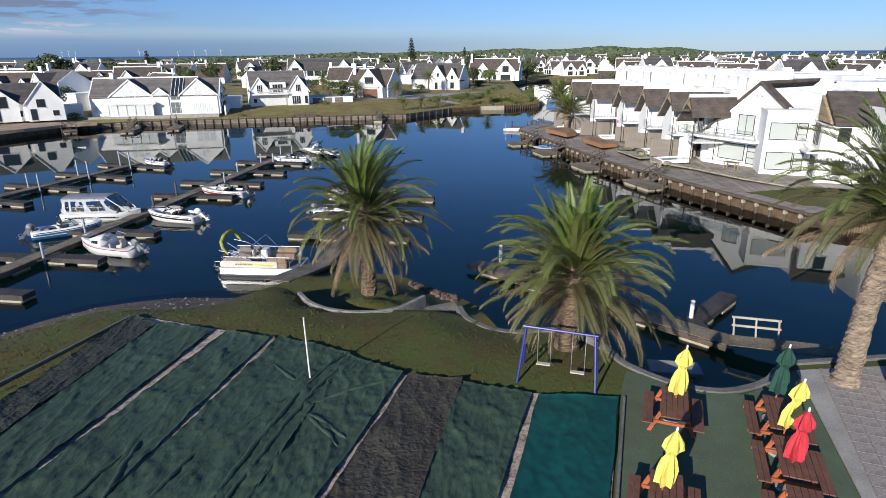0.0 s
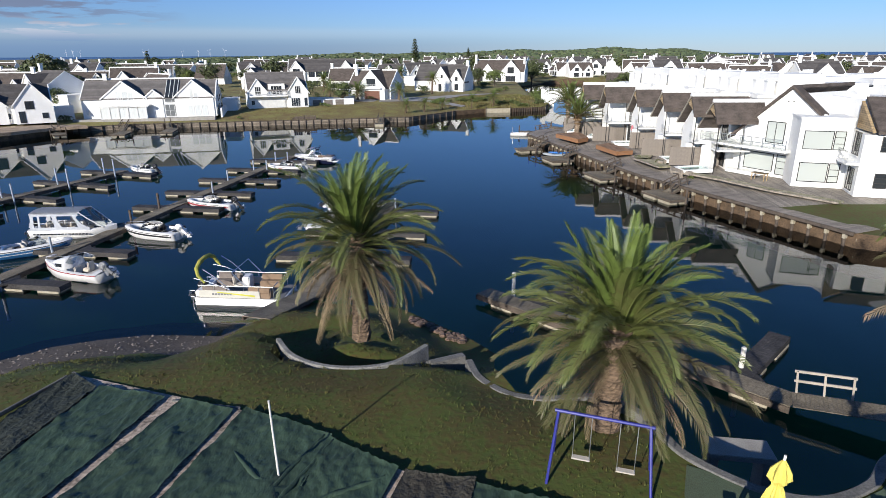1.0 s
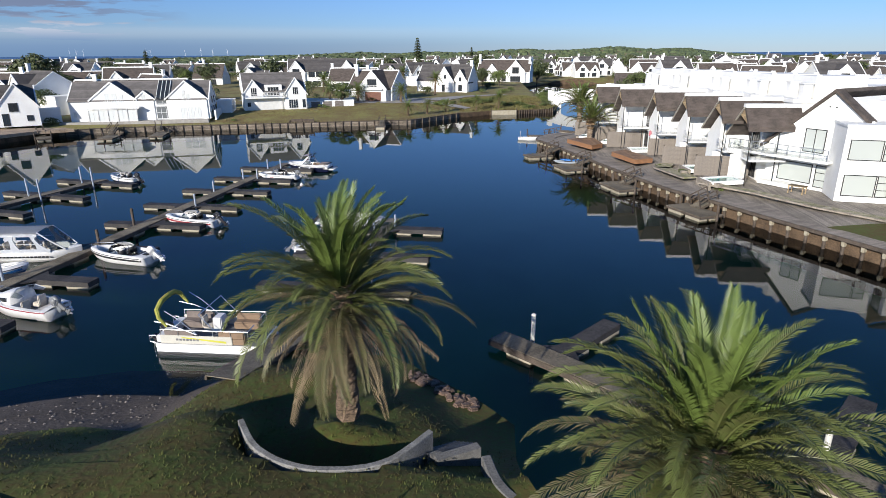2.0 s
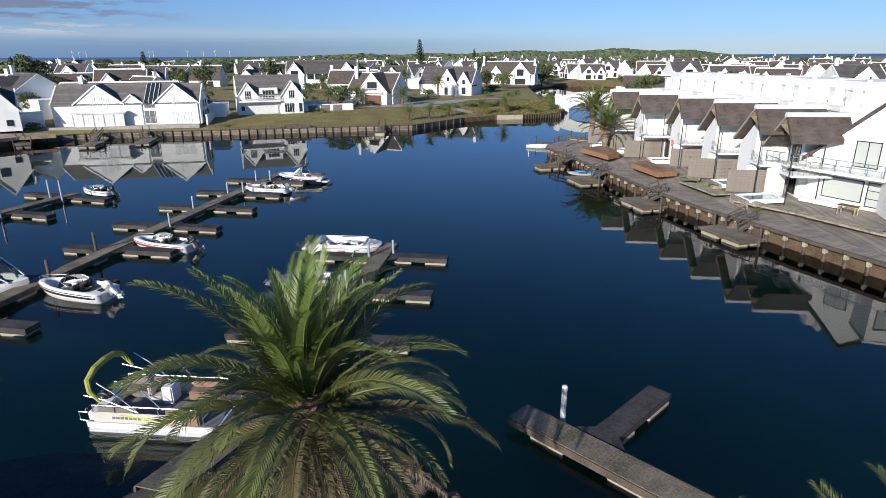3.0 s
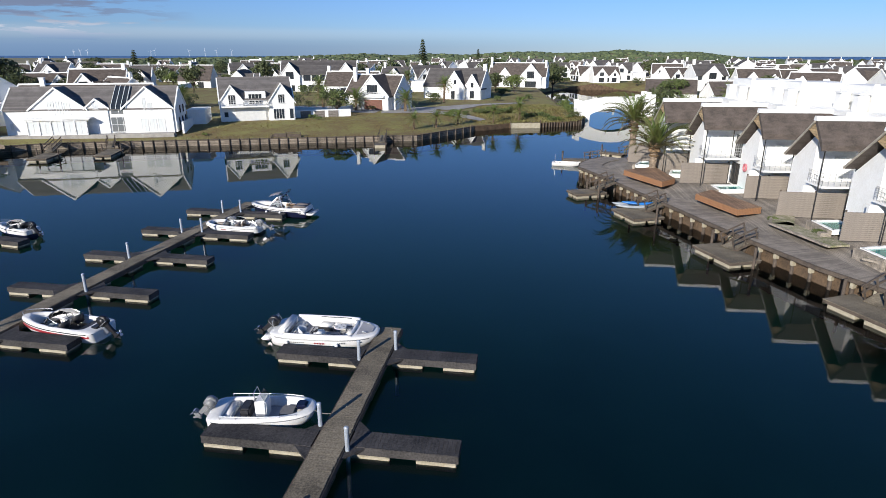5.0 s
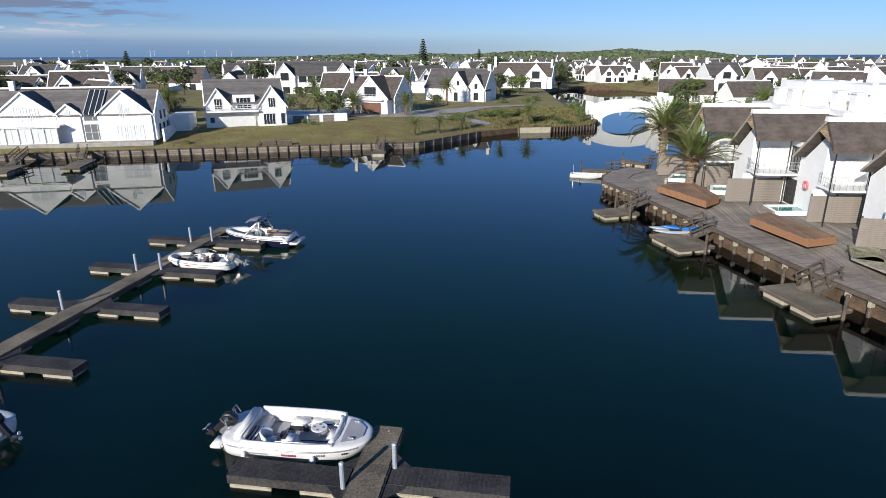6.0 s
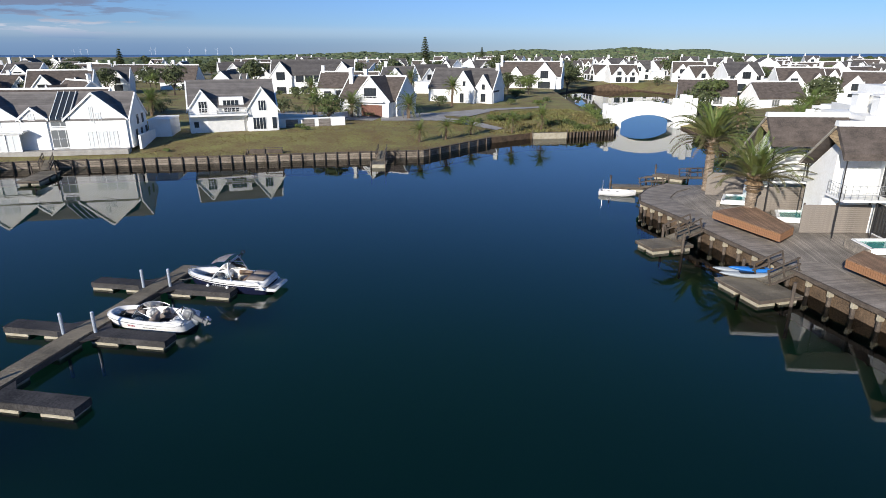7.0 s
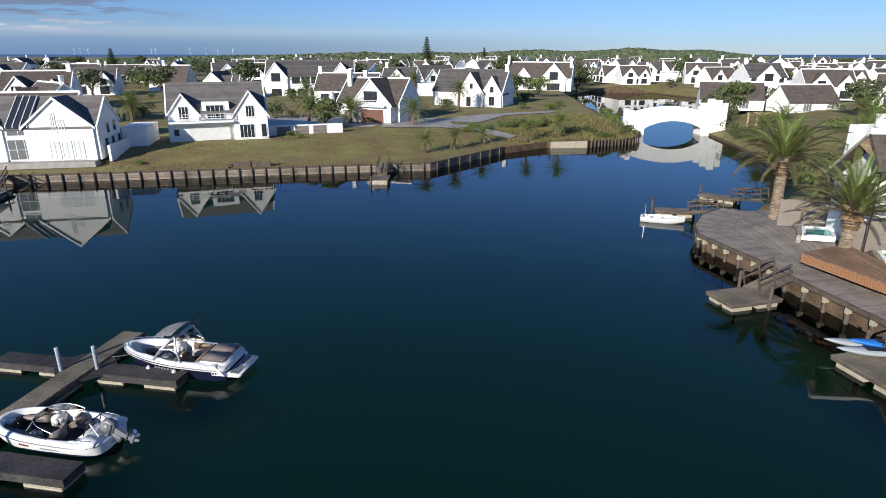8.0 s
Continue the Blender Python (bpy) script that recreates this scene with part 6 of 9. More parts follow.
def skiff(m, label, length=3.5, beam=1.35, hull="gel", inner="gel", mast=True):
    root = thing("rowing_boat", label, "boat", m)
    part("hull", hull_mesh(length, beam, 0.42, 0.14, hull, hull), None, root)
    part("deck", deck_mesh(length, beam, 0.42, 0.14, (0.06, 0.85), inner, rim=0.1, floor=0.12), None, root)
    part("cockpit_floor", floor_mesh(length, beam, (0.06, 0.85), 0.12), inner, root)
    for s in (0.25, 0.5, 0.72):
        part("thwart", boxed(s * length - 0.11, s * length + 0.11, -beam_at(s, beam / 2) + 0.1, beam_at(s, beam / 2) - 0.1, 0.3, 0.34), "vinyl", root)
    if mast:
        part("mast", tubed([(0.35, -0.3, 0.3), (0.35, -0.3, 1.5)], 0.035, 6), "alu", root)
    return root


def kayak(m, mat, label):
    root = thing("kayak", label, "kayak", m, group="kayaks on the platform")
    bm = bmesh.new()
    n = 14
    rows = []
    for i in range(n + 1):
        s = i / n
        r = max(0.02, 0.36 * math.sin(math.pi * s) ** 0.75)
        h = max(0.02, 0.17 * math.sin(math.pi * s) ** 0.5)
        rows.append([bm.verts.new((s * 3.3, r * math.cos(2 * math.pi * k / 10), 0.18 + 0.1 * (2 * s - 1) ** 2 + h * math.sin(2 * math.pi * k / 10))) for k in range(10)])
    for a, b in zip(rows, rows[1:]):
        for k in range(10):
            bm.faces.new((a[k], a[(k + 1) % 10], b[(k + 1) % 10], b[k]))
    bm.faces.new(rows[0][::-1])
    bm.faces.new(rows[-1])
    part("hull", bm, mat, root, smooth=True)
    part("seat_well", boxed(1.2, 2.1, -0.24, 0.24, 0.33, 0.37, bevel=0.015), "black", root)
    return root



def mooring_rope(a, b, sag=0.25):
    root = thing("mooring_rope", "thin pale rope tying a boat to the dock", "rope", pose(0, 0, 0), group="mooring ropes")
    A, B = Vector(a), Vector(b)
    part("rope", tubed([A.lerp(B, i / 8) - Vector((0, 0, sag * 4 * (i / 8) * (1 - i / 8))) for i in range(9)], 0.016, 5), "float", root)


for a, b in (((-22.6, 88.5, 0.8), (-24.2, 86.9, 0.55)), ((-19.0, 88.4, 0.75), (-20.4, 86.0, 0.5)), ((-24.3, 81.4, 0.75), (-25.6, 82.6, 0.55)), ((-8.7, 55.5, 0.75), (-7.6, 56.2, 0.55)), ((-8.0, 62.6, 0.75), (-6.9, 63.2, 0.55)), ((-9.9, 39.5, 0.6), (-8.8, 40.6, 0.5))):
    mooring_rope(a, b)

pontoon_boat(boat_at((-14.9, 41.3), (-9.7, 41.2), 5.4, 0.0))
centre_console(boat_at((-13.0, 55.65), (-8.75, 55.95), 4.2) @ Matrix.Diagonal((0.84, 0.9, 0.85, 1)))
deck_boat(boat_at((-12.95, 63.0), (-7.5, 62.75), 5.5))
sport_cruiser(boat_at((-18.3, 86.98), (-23.76, 87.45), 5.55))
runabout(boat_at((-20.55, 81.35), (-25.4, 81.85), 4.95))
bowrider(boat_at((-22.0, 62.3), (-26.3, 62.95), 5.0), "white bowrider with pink and red hull stripes", 5.0, 2.0, "gel", "gel", inner="carpet_dark", seat_mat="vinyl_dark", stripe="redhull", nb=1.9)
bowrider(boat_at((-22.4, 53.0), (-27.25, 54.0), 5.2), "white bowrider with a dark stripe and white motor", 5.2, 2.1, "gel", "gel", inner="carpet_dark", seat_mat="vinyl_dark", motor="gel", stripe="black", tilt=50, nb=1.9)
cuddy(boat_at((-22.8, 43.9), (-27.4, 45.0), 5.0))
cabin_boat(boat_at((-34.3, 53.1), (-28.1, 53.8), 6.4))
bowrider(boat_at((-33.6, 47.7), (-29.4, 50.4), 5.0), "blue hulled runabout with an outboard", 5.0, 1.95, "gel", "bluehull", seat_mat="vinyl", inner="vinyl_dark", stripe="bluehull", motor="cowl_grey")
bowrider(boat_at((-38.6, 78.9), (-42.0, 79.8), 3.8), "small white runabout beside the outer dock", 3.8, 1.6, "gel", "navy", seat_mat="vinyl_dark")
skiff(boat_at((6.2, 115.0), (9.8, 114.0), 3.6), "small white rowing boat with an outboard", 3.6, 1.4)
kayak(pose(9.4, 91.0, 0.5, 0, 0, -8), "kayak_grey", "grey plastic kayak lying on the platform")
kayak(pose(9.5, 90.1, 0.5, 0, 0, -4), "kayak_grey", "grey plastic kayak lying on the platform")
kayak(pose(10.2, 90.55, 0.72, 0, 0, -6), "kayak_blue", "bright blue kayak lying on the platform")


# ---- palms ----
def frond_mesh(name, length, curve, mat, leaflets=34, leaf=0.5, droop=0.25, seed=0, width=0.024):
    """One feather leaf along +x, curving down by curve (radians over its length), with two rows of leaflets."""
    rng = random.Random(seed)
    bm = bmesh.new()
    pts, ang, x, z = [], 0.0, 0.0, 0.0
    n = 14
    for i in range(n + 1):
        pts.append(Vector((x, 0, z)))
        ang = -curve * (i / n) ** 1.9
        x += length / n * math.cos(ang)
        z += length / n * math.sin(ang)
    tube(bm, pts, [0.034 * (1 - 0.85 * i / n) for i in range(n + 1)], 4, cap=False)
    for k in range(leaflets):
        s = 0.08 + 0.92 * k / (leaflets - 1)
        f = s * n
        i = min(n - 1, int(f))
        p = pts[i].lerp(pts[i + 1], f - i)
        d = (pts[i + 1] - pts[i]).normalized()
        up = Vector((-d.z, 0, d.x))
        ln = leaf * (0.4 + 0.75 * math.sin(math.pi * min(1, 0.15 + s * 0.83)) ** 0.65) * rng.uniform(0.88, 1.08)
        for q in (1, -1):
            side = Vector((0, q, 0))
            way = (side * (0.95 - 0.35 * s) + d * (0.52 + 0.55 * s) + up * rng.uniform(0.08, 0.38)).normalized()
            tip = p + way * ln - Vector((0, 0, droop * ln * rng.uniform(0.6, 1.3)))
            mid = p + way * ln * 0.5 + up * 0.03
            w = d * width
            v = [bm.verts.new(c) for c in (p - w * 0.6, p + w * 0.6, mid + w, mid - w, tip)]
            bm.faces.new(v[:4])
            bm.faces.new((v[3], v[2], v[4]))
    return to_mesh(name, bm, mat)


FRONDS = {}
for k in range(4):
    FRONDS["up", k] = frond_mesh("frond", 3.25, 0.2 + 0.3 * k, "frond_young", 62, 0.42, 0.05, k, 0.025)
    FRONDS["mid", k] = frond_mesh("frond", 3.95, 1.0 + 0.25 * k, "frond", 64, 0.45, 0.14, 10 + k, 0.025)
    FRONDS["low", k] = frond_mesh("frond", 3.9, 0.75 + 0.3 * k, "frond_old", 64, 0.43, 0.24, 20 + k, 0.025)
    FRONDS["dry", k] = frond_mesh("frond", 3.3, 0.5 + 0.25 * k, "frond_dry", 50, 0.32, 0.6, 30 + k, 0.018)
SMALL = {}
for k in range(2):
    SMALL["up", k] = frond_mesh("frond", 3.1, 0.7 + 0.3 * k, "frond_young", 13, 0.75, 0.15, 40 + k, 0.075)
    SMALL["mid", k] = frond_mesh("frond", 3.5, 1.2 + 0.3 * k, "frond", 13, 0.8, 0.35, 50 + k, 0.075)
    SMALL["low", k] = frond_mesh("frond", 3.3, 1.4 + 0.2 * k, "frond", 12, 0.7, 0.5, 60 + k, 0.075)
    SMALL["dry", k] = frond_mesh("frond", 2.6, 1.0 + 0.3 * k, "frond_dry", 10, 0.6, 0.6, 70 + k, 0.075)


def trunk_mesh(h, r0, r1, lean, mat, rough=0.035, seed=0, collar=True):
    rng = random.Random(seed)
    bm = bmesh.new()
    n, k = max(8, int(h / 0.11)), 14
    rings = []
    for i in range(n + 1):
        s = i / n
        r = r0 + (r1 - r0) * s + 0.16 * r0 * math.exp(-s * 9)
        if collar:
            r += r1 * 0.55 * max(0, (s - 0.72) / 0.28) ** 1.5
        r *= 1 + (0.05 if i % 2 else -0.03)
        c = Vector((lean[0] * s * s, lean[1] * s * s, h * s - 0.15 * (i == 0)))
        rings.append([bm.verts.new(c + Vector((math.cos(a), math.sin(a), 0)) * (r + rng.uniform(-rough, rough))) for a in [2 * math.pi * j / k + 0.2 * i for j in range(k)]])
    for a, b in zip(rings, rings[1:]):
        for j in range(k):
            bm.faces.new((a[j], a[(j + 1) % k], b[(j + 1) % k], b[j]))
    bm.faces.new(rings[-1])
    return to_mesh("trunk", bm, mat)


def palm(x, y, z, h, label, r0=0.36, r1=0.3, lean=(0, 0), size=1.0, count=90, bank=None, trunk="trunk", dry=0.14, seed=0, group="", up_share=0.22, lowest=-0.9, skirt=0.45):
    """Feather palm: a ringed trunk and a fountain of separate fronds."""
    rng = random.Random(seed)
    bank = bank or FRONDS
    kinds = len({k[1] for k in bank})
    root = thing("palm_tree", label, "palm tree", pose(x, y, z), group)
    part("trunk", trunk_mesh(h, r0, r1, lean, trunk, seed=seed), None, root)
    if trunk == "trunk_pale" and h < 6:
        c = Vector((lean[0] * 0.55, lean[1] * 0.55, 0))
        bm = bmesh.new()
        tube(bm, [c + Vector((rng.uniform(-0.02, 0.02), 0, h - 1.5 + 0.2 * i)) for i in range(8)], [r1 * (1.02 + 0.62 * math.sin(0.25 + i * 0.33)) * (1.08 if i % 2 else 0.95) for i in range(8)], 12)
        part("boot_collar", bm, "boot", root, "thick brown collar of old leaf bases")
    top = Vector((lean[0], lean[1], h - 0.1))
    for i in range(count):
        s = (i + 0.5) / count
        az = i * 2.39996 + rng.uniform(-0.25, 0.25)
        el = math.radians(86) * (1 - s) ** 0.95 + lowest * s ** 1.5 + rng.uniform(-0.12, 0.12)
        if s > 1 - dry:
            kind = "dry"
        elif s < up_share:
            kind = "up"
        elif s < 0.62:
            kind = "mid"
        else:
            kind = "low"
        me = bank[kind, rng.randrange(kinds)]
        sc = size * rng.uniform(0.78, 1.1)
        d = Vector((math.cos(az), math.sin(az), 0))
        p = top + d * r1 * 0.75 - Vector((0, 0, skirt * s ** 1.5))
        m = Matrix.Translation(p) @ Euler((rng.uniform(-0.35, 0.35), -el, az)).to_matrix().to_4x4() @ Matrix.Diagonal((sc, sc, sc, 1))
        part("frond", me, None, root, m=m)
    return root


# ---- broad-leaved trees, shrubs, pines ----
def leaf_cloud(rng, lobes, count, size, flat=0.7):
    bm = bmesh.new()
    for i in range(count):
        c, r = lobes[rng.randrange(len(lobes))]
        while True:
            d = Vector((rng.gauss(0, 1), rng.gauss(0, 1), rng.gauss(0, 1)))
            if d.length > 0.1:
                break
        d.normalize()
        if d.z < -0.4 and rng.random() < 0.7:
            d.z = -d.z
        p = Vector(c) + Vector((d.x * r, d.y * r, d.z * r * flat)) * rng.uniform(0.72, 1.08)
        n = (d + Vector((rng.gauss(0, 0.5), rng.gauss(0, 0.5), rng.gauss(0, 0.5)))).normalized()
        a = n.orthogonal().normalized()
        b = n.cross(a)
        s = size * rng.uniform(0.6, 1.3)
        tw = rng.uniform(0, 6.28)
        a, b = a * math.cos(tw) + b * math.sin(tw), b * math.cos(tw) - a * math.sin(tw)
        v = [bm.verts.new(q) for q in (p - a * s, p - b * s * 0.55 + n * s * 0.15, p + a * s, p + b * s * 0.55 + n * s * 0.15)]
        bm.faces.new(v)
    return bm


def tree(seed, h, spread, mat, label, leaves=1300, size=0.2, lobes_n=9, name="tree", stem=0.2):
    rng = random.Random(seed)
    root = thing(name, label, name.replace("_", " "), pose(0, 0, -500))
    bm = bmesh.new()
    tube(bm, [(0, 0, -0.2), (0.05, 0.03, h * stem * 0.6), (0.0, 0.1, h * stem)], [h * 0.035, h * 0.028, h * 0.022], 7)
    lobes = []
    for i in range(lobes_n):
        a = i * 2.4 + rng.uniform(-0.4, 0.4)
        rr = spread * rng.uniform(0.2, 0.72)
        c = (rr * math.cos(a), rr * math.sin(a), h * rng.uniform(0.34, 0.8))
        lobes.append((c, spread * rng.uniform(0.28, 0.46)))
        tube(bm, [(0, 0.1, h * stem), (c[0] * 0.6, c[1] * 0.6, h * stem + (c[2] - h * stem) * 0.6), c], [h * 0.015, h * 0.01, h * 0.004], 5)
    lobes.append(((0, 0, h * 0.78), spread * 0.45))
    part("trunk", bm, "bark", root)
    part("crown", leaf_cloud(rng, lobes, leaves, size), mat, root)
    return root


def shrub(seed, h, spread, mat, label, leaves=500, size=0.14):
    rng = random.Random(seed)
    root = thing("shrub", label, "shrub", pose(0, 0, -500))
    lobes = [((rng.uniform(-0.5, 0.5) * spread, rng.uniform(-0.5, 0.5) * spread, h * rng.uniform(0.35, 0.65)), spread * rng.uniform(0.35, 0.55)) for _ in range(6)]
    bm = bmesh.new()
    for c, r in lobes:
        tube(bm, [(c[0] * 0.2, c[1] * 0.2, -0.1), (c[0] * 0.7, c[1] * 0.7, c[2])], [0.04, 0.015], 5)
    part("stem", bm, "bark", root)
    part("foliage", leaf_cloud(rng, lobes, leaves, size, flat=h / spread * 0.9), mat, root)
    return root


def pine(seed, h, label):
    """Norfolk pine: straight stem with tiers of level branches."""
    rng = random.Random(seed)
    root = thing("pine_tree", label, "pine tree", pose(0, 0, -500))
    part("trunk", tubed([(0, 0, -0.2), (0, 0, h)], [h * 0.022, h * 0.003], 7), "bark", root)
    bm = bmesh.new()
    tiers = 15
    for i in range(tiers):
        z = h * (0.14 + 0.84 * i / tiers)
        r = h * 0.2 * (1 - i / tiers) ** 0.8 + 0.15
        for k in range(7):
            a = k * 2 * math.pi / 7 + i * 0.5 + rng.uniform(-0.1, 0.1)
            d = Vector((math.cos(a), math.sin(a), 0.28))
            for j in range(6):
                p = Vector((0, 0, z)) + d * r * (0.3 + 0.7 * j / 5)
                s = h * 0.022 * rng.uniform(0.8, 1.4)
                side = Vector((-math.sin(a), math.cos(a), 0))
                v = [bm.verts.new(q) for q in (p - side * s * 1.6, p - d * s, p + side * s * 1.6, p + d * s + Vector((0, 0, s)))]
                bm.faces.new(v)
    part("foliage", bm, "leaf_dark", root)
    return root


# ---- houses ----
FAR_WINDOWS = [False]


def window(parent, x, z, w, h, y=0.0, bars_v=1, bars_h=0, frame="frame_dark", pane="window", m=None):
    """Window on a wall that faces local -y at y: proud frame, sill and a set-back pane; far houses take it as one mesh."""
    t = 0.07
    y0, y1 = y - 0.06, y - 0.003

    def lines(a, b, bars, half):
        out = [a, a + t]
        for i in range(bars):
            c = a + (b - a) * (i + 1) / (bars + 1)
            out += [c - half, c + half]
        return out + [b - t, b]

    xs, zs = lines(x - w / 2, x + w / 2, bars_v, 0.03), lines(z, z + h, bars_h, 0.025)
    f = bmesh.new()
    front = [[f.verts.new((a, y0, b)) for b in zs] for a in xs]
    for i in range(len(xs) - 1):
        for k in range(len(zs) - 1):
            q = [front[i][k], front[i + 1][k], front[i + 1][k + 1], front[i][k + 1]]
            if i % 2 and k % 2:
                p = [f.verts.new((v.co.x, y - 0.03, v.co.z)) for v in q]
                for e in range(4):
                    f.faces.new((q[e], q[(e + 1) % 4], p[(e + 1) % 4], p[e]))
                if FAR_WINDOWS[0]:
                    f.faces.new(p).material_index = 1
            else:
                f.faces.new(q)
    rim = [front[i][0] for i in range(len(xs))] + [front[-1][k] for k in range(1, len(zs))] + [front[i][-1] for i in range(len(xs) - 2, -1, -1)] + [front[0][k] for k in range(len(zs) - 2, 0, -1)]
    back = [f.verts.new((v.co.x, y1, v.co.z)) for v in rim]
    for e in range(len(rim)):
        f.faces.new((rim[e], back[e], back[(e + 1) % len(rim)], rim[(e + 1) % len(rim)]))
    if FAR_WINDOWS[0]:
        return part("window", f, [frame, pane], parent, m=m)
    win = part("window", f, frame, parent, m=m)
    part("pane", boxed(x - w / 2 + t, x + w / 2 - t, y - 0.03, y - 0.004, z + t, z + h - t), pane, win)
    part("sill", boxed(x - w / 2 - 0.05, x + w / 2 + 0.05, y - 0.11, y - 0.003, z - 0.06, z - 0.003), "white", win)
    return win


def roof_slab(bm, x0, x1, ye, ze, yr, zr, thick, over_e=0.35, over_x=0.25, drop=0.0):
    """One slope with its ridge along x: from the eave (ye, ze) to the ridge (yr, zr)."""
    d = Vector((yr - ye, zr - ze)).normalized()
    n = Vector((-d.y, d.x)) if yr > ye else Vector((d.y, -d.x))
    e = Vector((ye, ze)) - d * over_e
    r = Vector((yr, zr))
    up = Vector((0, thick / max(0.3, abs(d.x))))
    prism(bm, [tuple(e), tuple(r), tuple(r + up), tuple(e + up)], x0 - over_x, x1 + over_x, "x")


def chimney(parent, x, y, z0, z1, w=0.8, d=0.6):
    c = part("chimney", boxed(x - w / 2, x + w / 2, y - d / 2, y + d / 2, z0, z1, bevel=0.02), "white", parent, "white plastered chimney")
    part("chimney_cap", boxed(x - w / 2 - 0.08, x + w / 2 + 0.08, y - d / 2 - 0.08, y + d / 2 + 0.08, z1 + 0.003, z1 + 0.13), "white", c)


def front_gable(parent, xc, w, eave, apex, depth, roof, proud=0.25, wall_to=0.0, overhang=0.3, side=True):
    """A gable wing in front of the main roof: wall with a pointed top, two slopes and white verge boards."""
    part("gable_wall", prismed([(xc - w / 2, wall_to), (xc + w / 2, wall_to), (xc + w / 2, eave), (xc, apex), (xc - w / 2, eave)], -proud, 0.35, "y"), "white", parent)
    bm = bmesh.new()
    th = 0.22
    k = (apex - eave) / (w / 2)
    for s in (1, -1):
        o = 0.3
        prism(bm, [(xc, apex + 0.02), (xc + s * (w / 2 + o), eave - o * k + 0.02), (xc + s * (w / 2 + o), eave - o * k + th + 0.02), (xc, apex + th + 0.02)], -proud - 0.04, depth, "y")
    part("gable_roof", bm, roof, parent)
    v = bmesh.new()
    for s in (1, -1):
        o = 0.32
        prism(v, [(xc, apex + 0.0), (xc + s * (w / 2 + o), eave - o * k), (xc + s * (w / 2 + o), eave - o * k + th + 0.08), (xc, apex + th + 0.08)], -proud - 0.22, -proud - 0.045, "y")
    part("verge_board", v, "white", parent)


def house(m, w, d, eave, ridge, label, gables=(), windows=(), chimneys=(), roof="shingle", ends=True, annexes=(), group="", name="house", end_verge=True):
    """White house; the front faces local -y, the front's foot is on the x axis from 0 to w, the ridge runs along x."""
    root = thing(name, label, "house", m, group)
    part("wall", prismed([(0, 0), (d, 0), (d, eave), (d / 2, ridge), (0, eave)], 0, w, "x"), "white", root, "white plastered walls")
    bm = bmesh.new()
    roof_slab(bm, 0, w, 0, eave, d / 2, ridge, 0.2, over_x=0.02)
    part("roof", bm, roof, root, "dark pitched roof")
    bm = bmesh.new()
    roof_slab(bm, 0, w, d, eave, d / 2, ridge, 0.2, over_x=0.02)
    part("roof", bm, roof, root)
    part("ridge_cap", prismed([(d / 2 - 0.2, ridge + 0.02), (d / 2 + 0.2, ridge + 0.02), (d / 2, ridge + 0.42)], -0.05, w + 0.05, "x"), "white" if roof == "thatch" else roof, root)
    if end_verge:
        for x in (-0.1, w):
            v = bmesh.new()
            for a, b in ((0, 1), (d, -1)):
                k = (ridge - eave) / (d / 2)
                prism(v, [(a - b * 0.35, eave - 0.35 * k), (d / 2, ridge), (d / 2, ridge + 0.3), (a - b * 0.35, eave - 0.35 * k + 0.3)], x - 0.05, x + 0.15, "x")
            part("verge", v, "white", root)
    for g in gables:
        front_gable(root, g[0], g[1], g[2], g[3], d / 2, roof, proud=g[4] if len(g) > 4 else 0.25)
    for wd in windows:
        window(root, *wd)
    for c in chimneys:
        chimney(root, *c)
    for a in annexes:
        x0, x1, y0, y1, h = a
        part("annex", boxed(x0, x1, y0, y1, 0, h), "white", root, "white flat-roofed wing")
        part("parapet", boxed(x0 - 0.08, x1 + 0.08, y0 - 0.08, y1 + 0.08, h + 0.003, h + 0.2), "white", root)
    return root


def rail(parent, x0, x1, y, z, h=1.0, mat="frame_white", n=6, m=None):
    f = bmesh.new()
    for i in range(n + 1):
        t = x0 + (x1 - x0) * i / n
        box(f, t - 0.025, t + 0.025, y - 0.025, y + 0.025, z, z + h)
    for zz in (0.35, 0.65, 1.0):
        box(f, x0 - 0.03, x1 + 0.03, y - 0.035, y + 0.035, z + h * zz - 0.03, z + h * zz + 0.03)
    return part("balcony_rail", f, mat, parent, m=m)


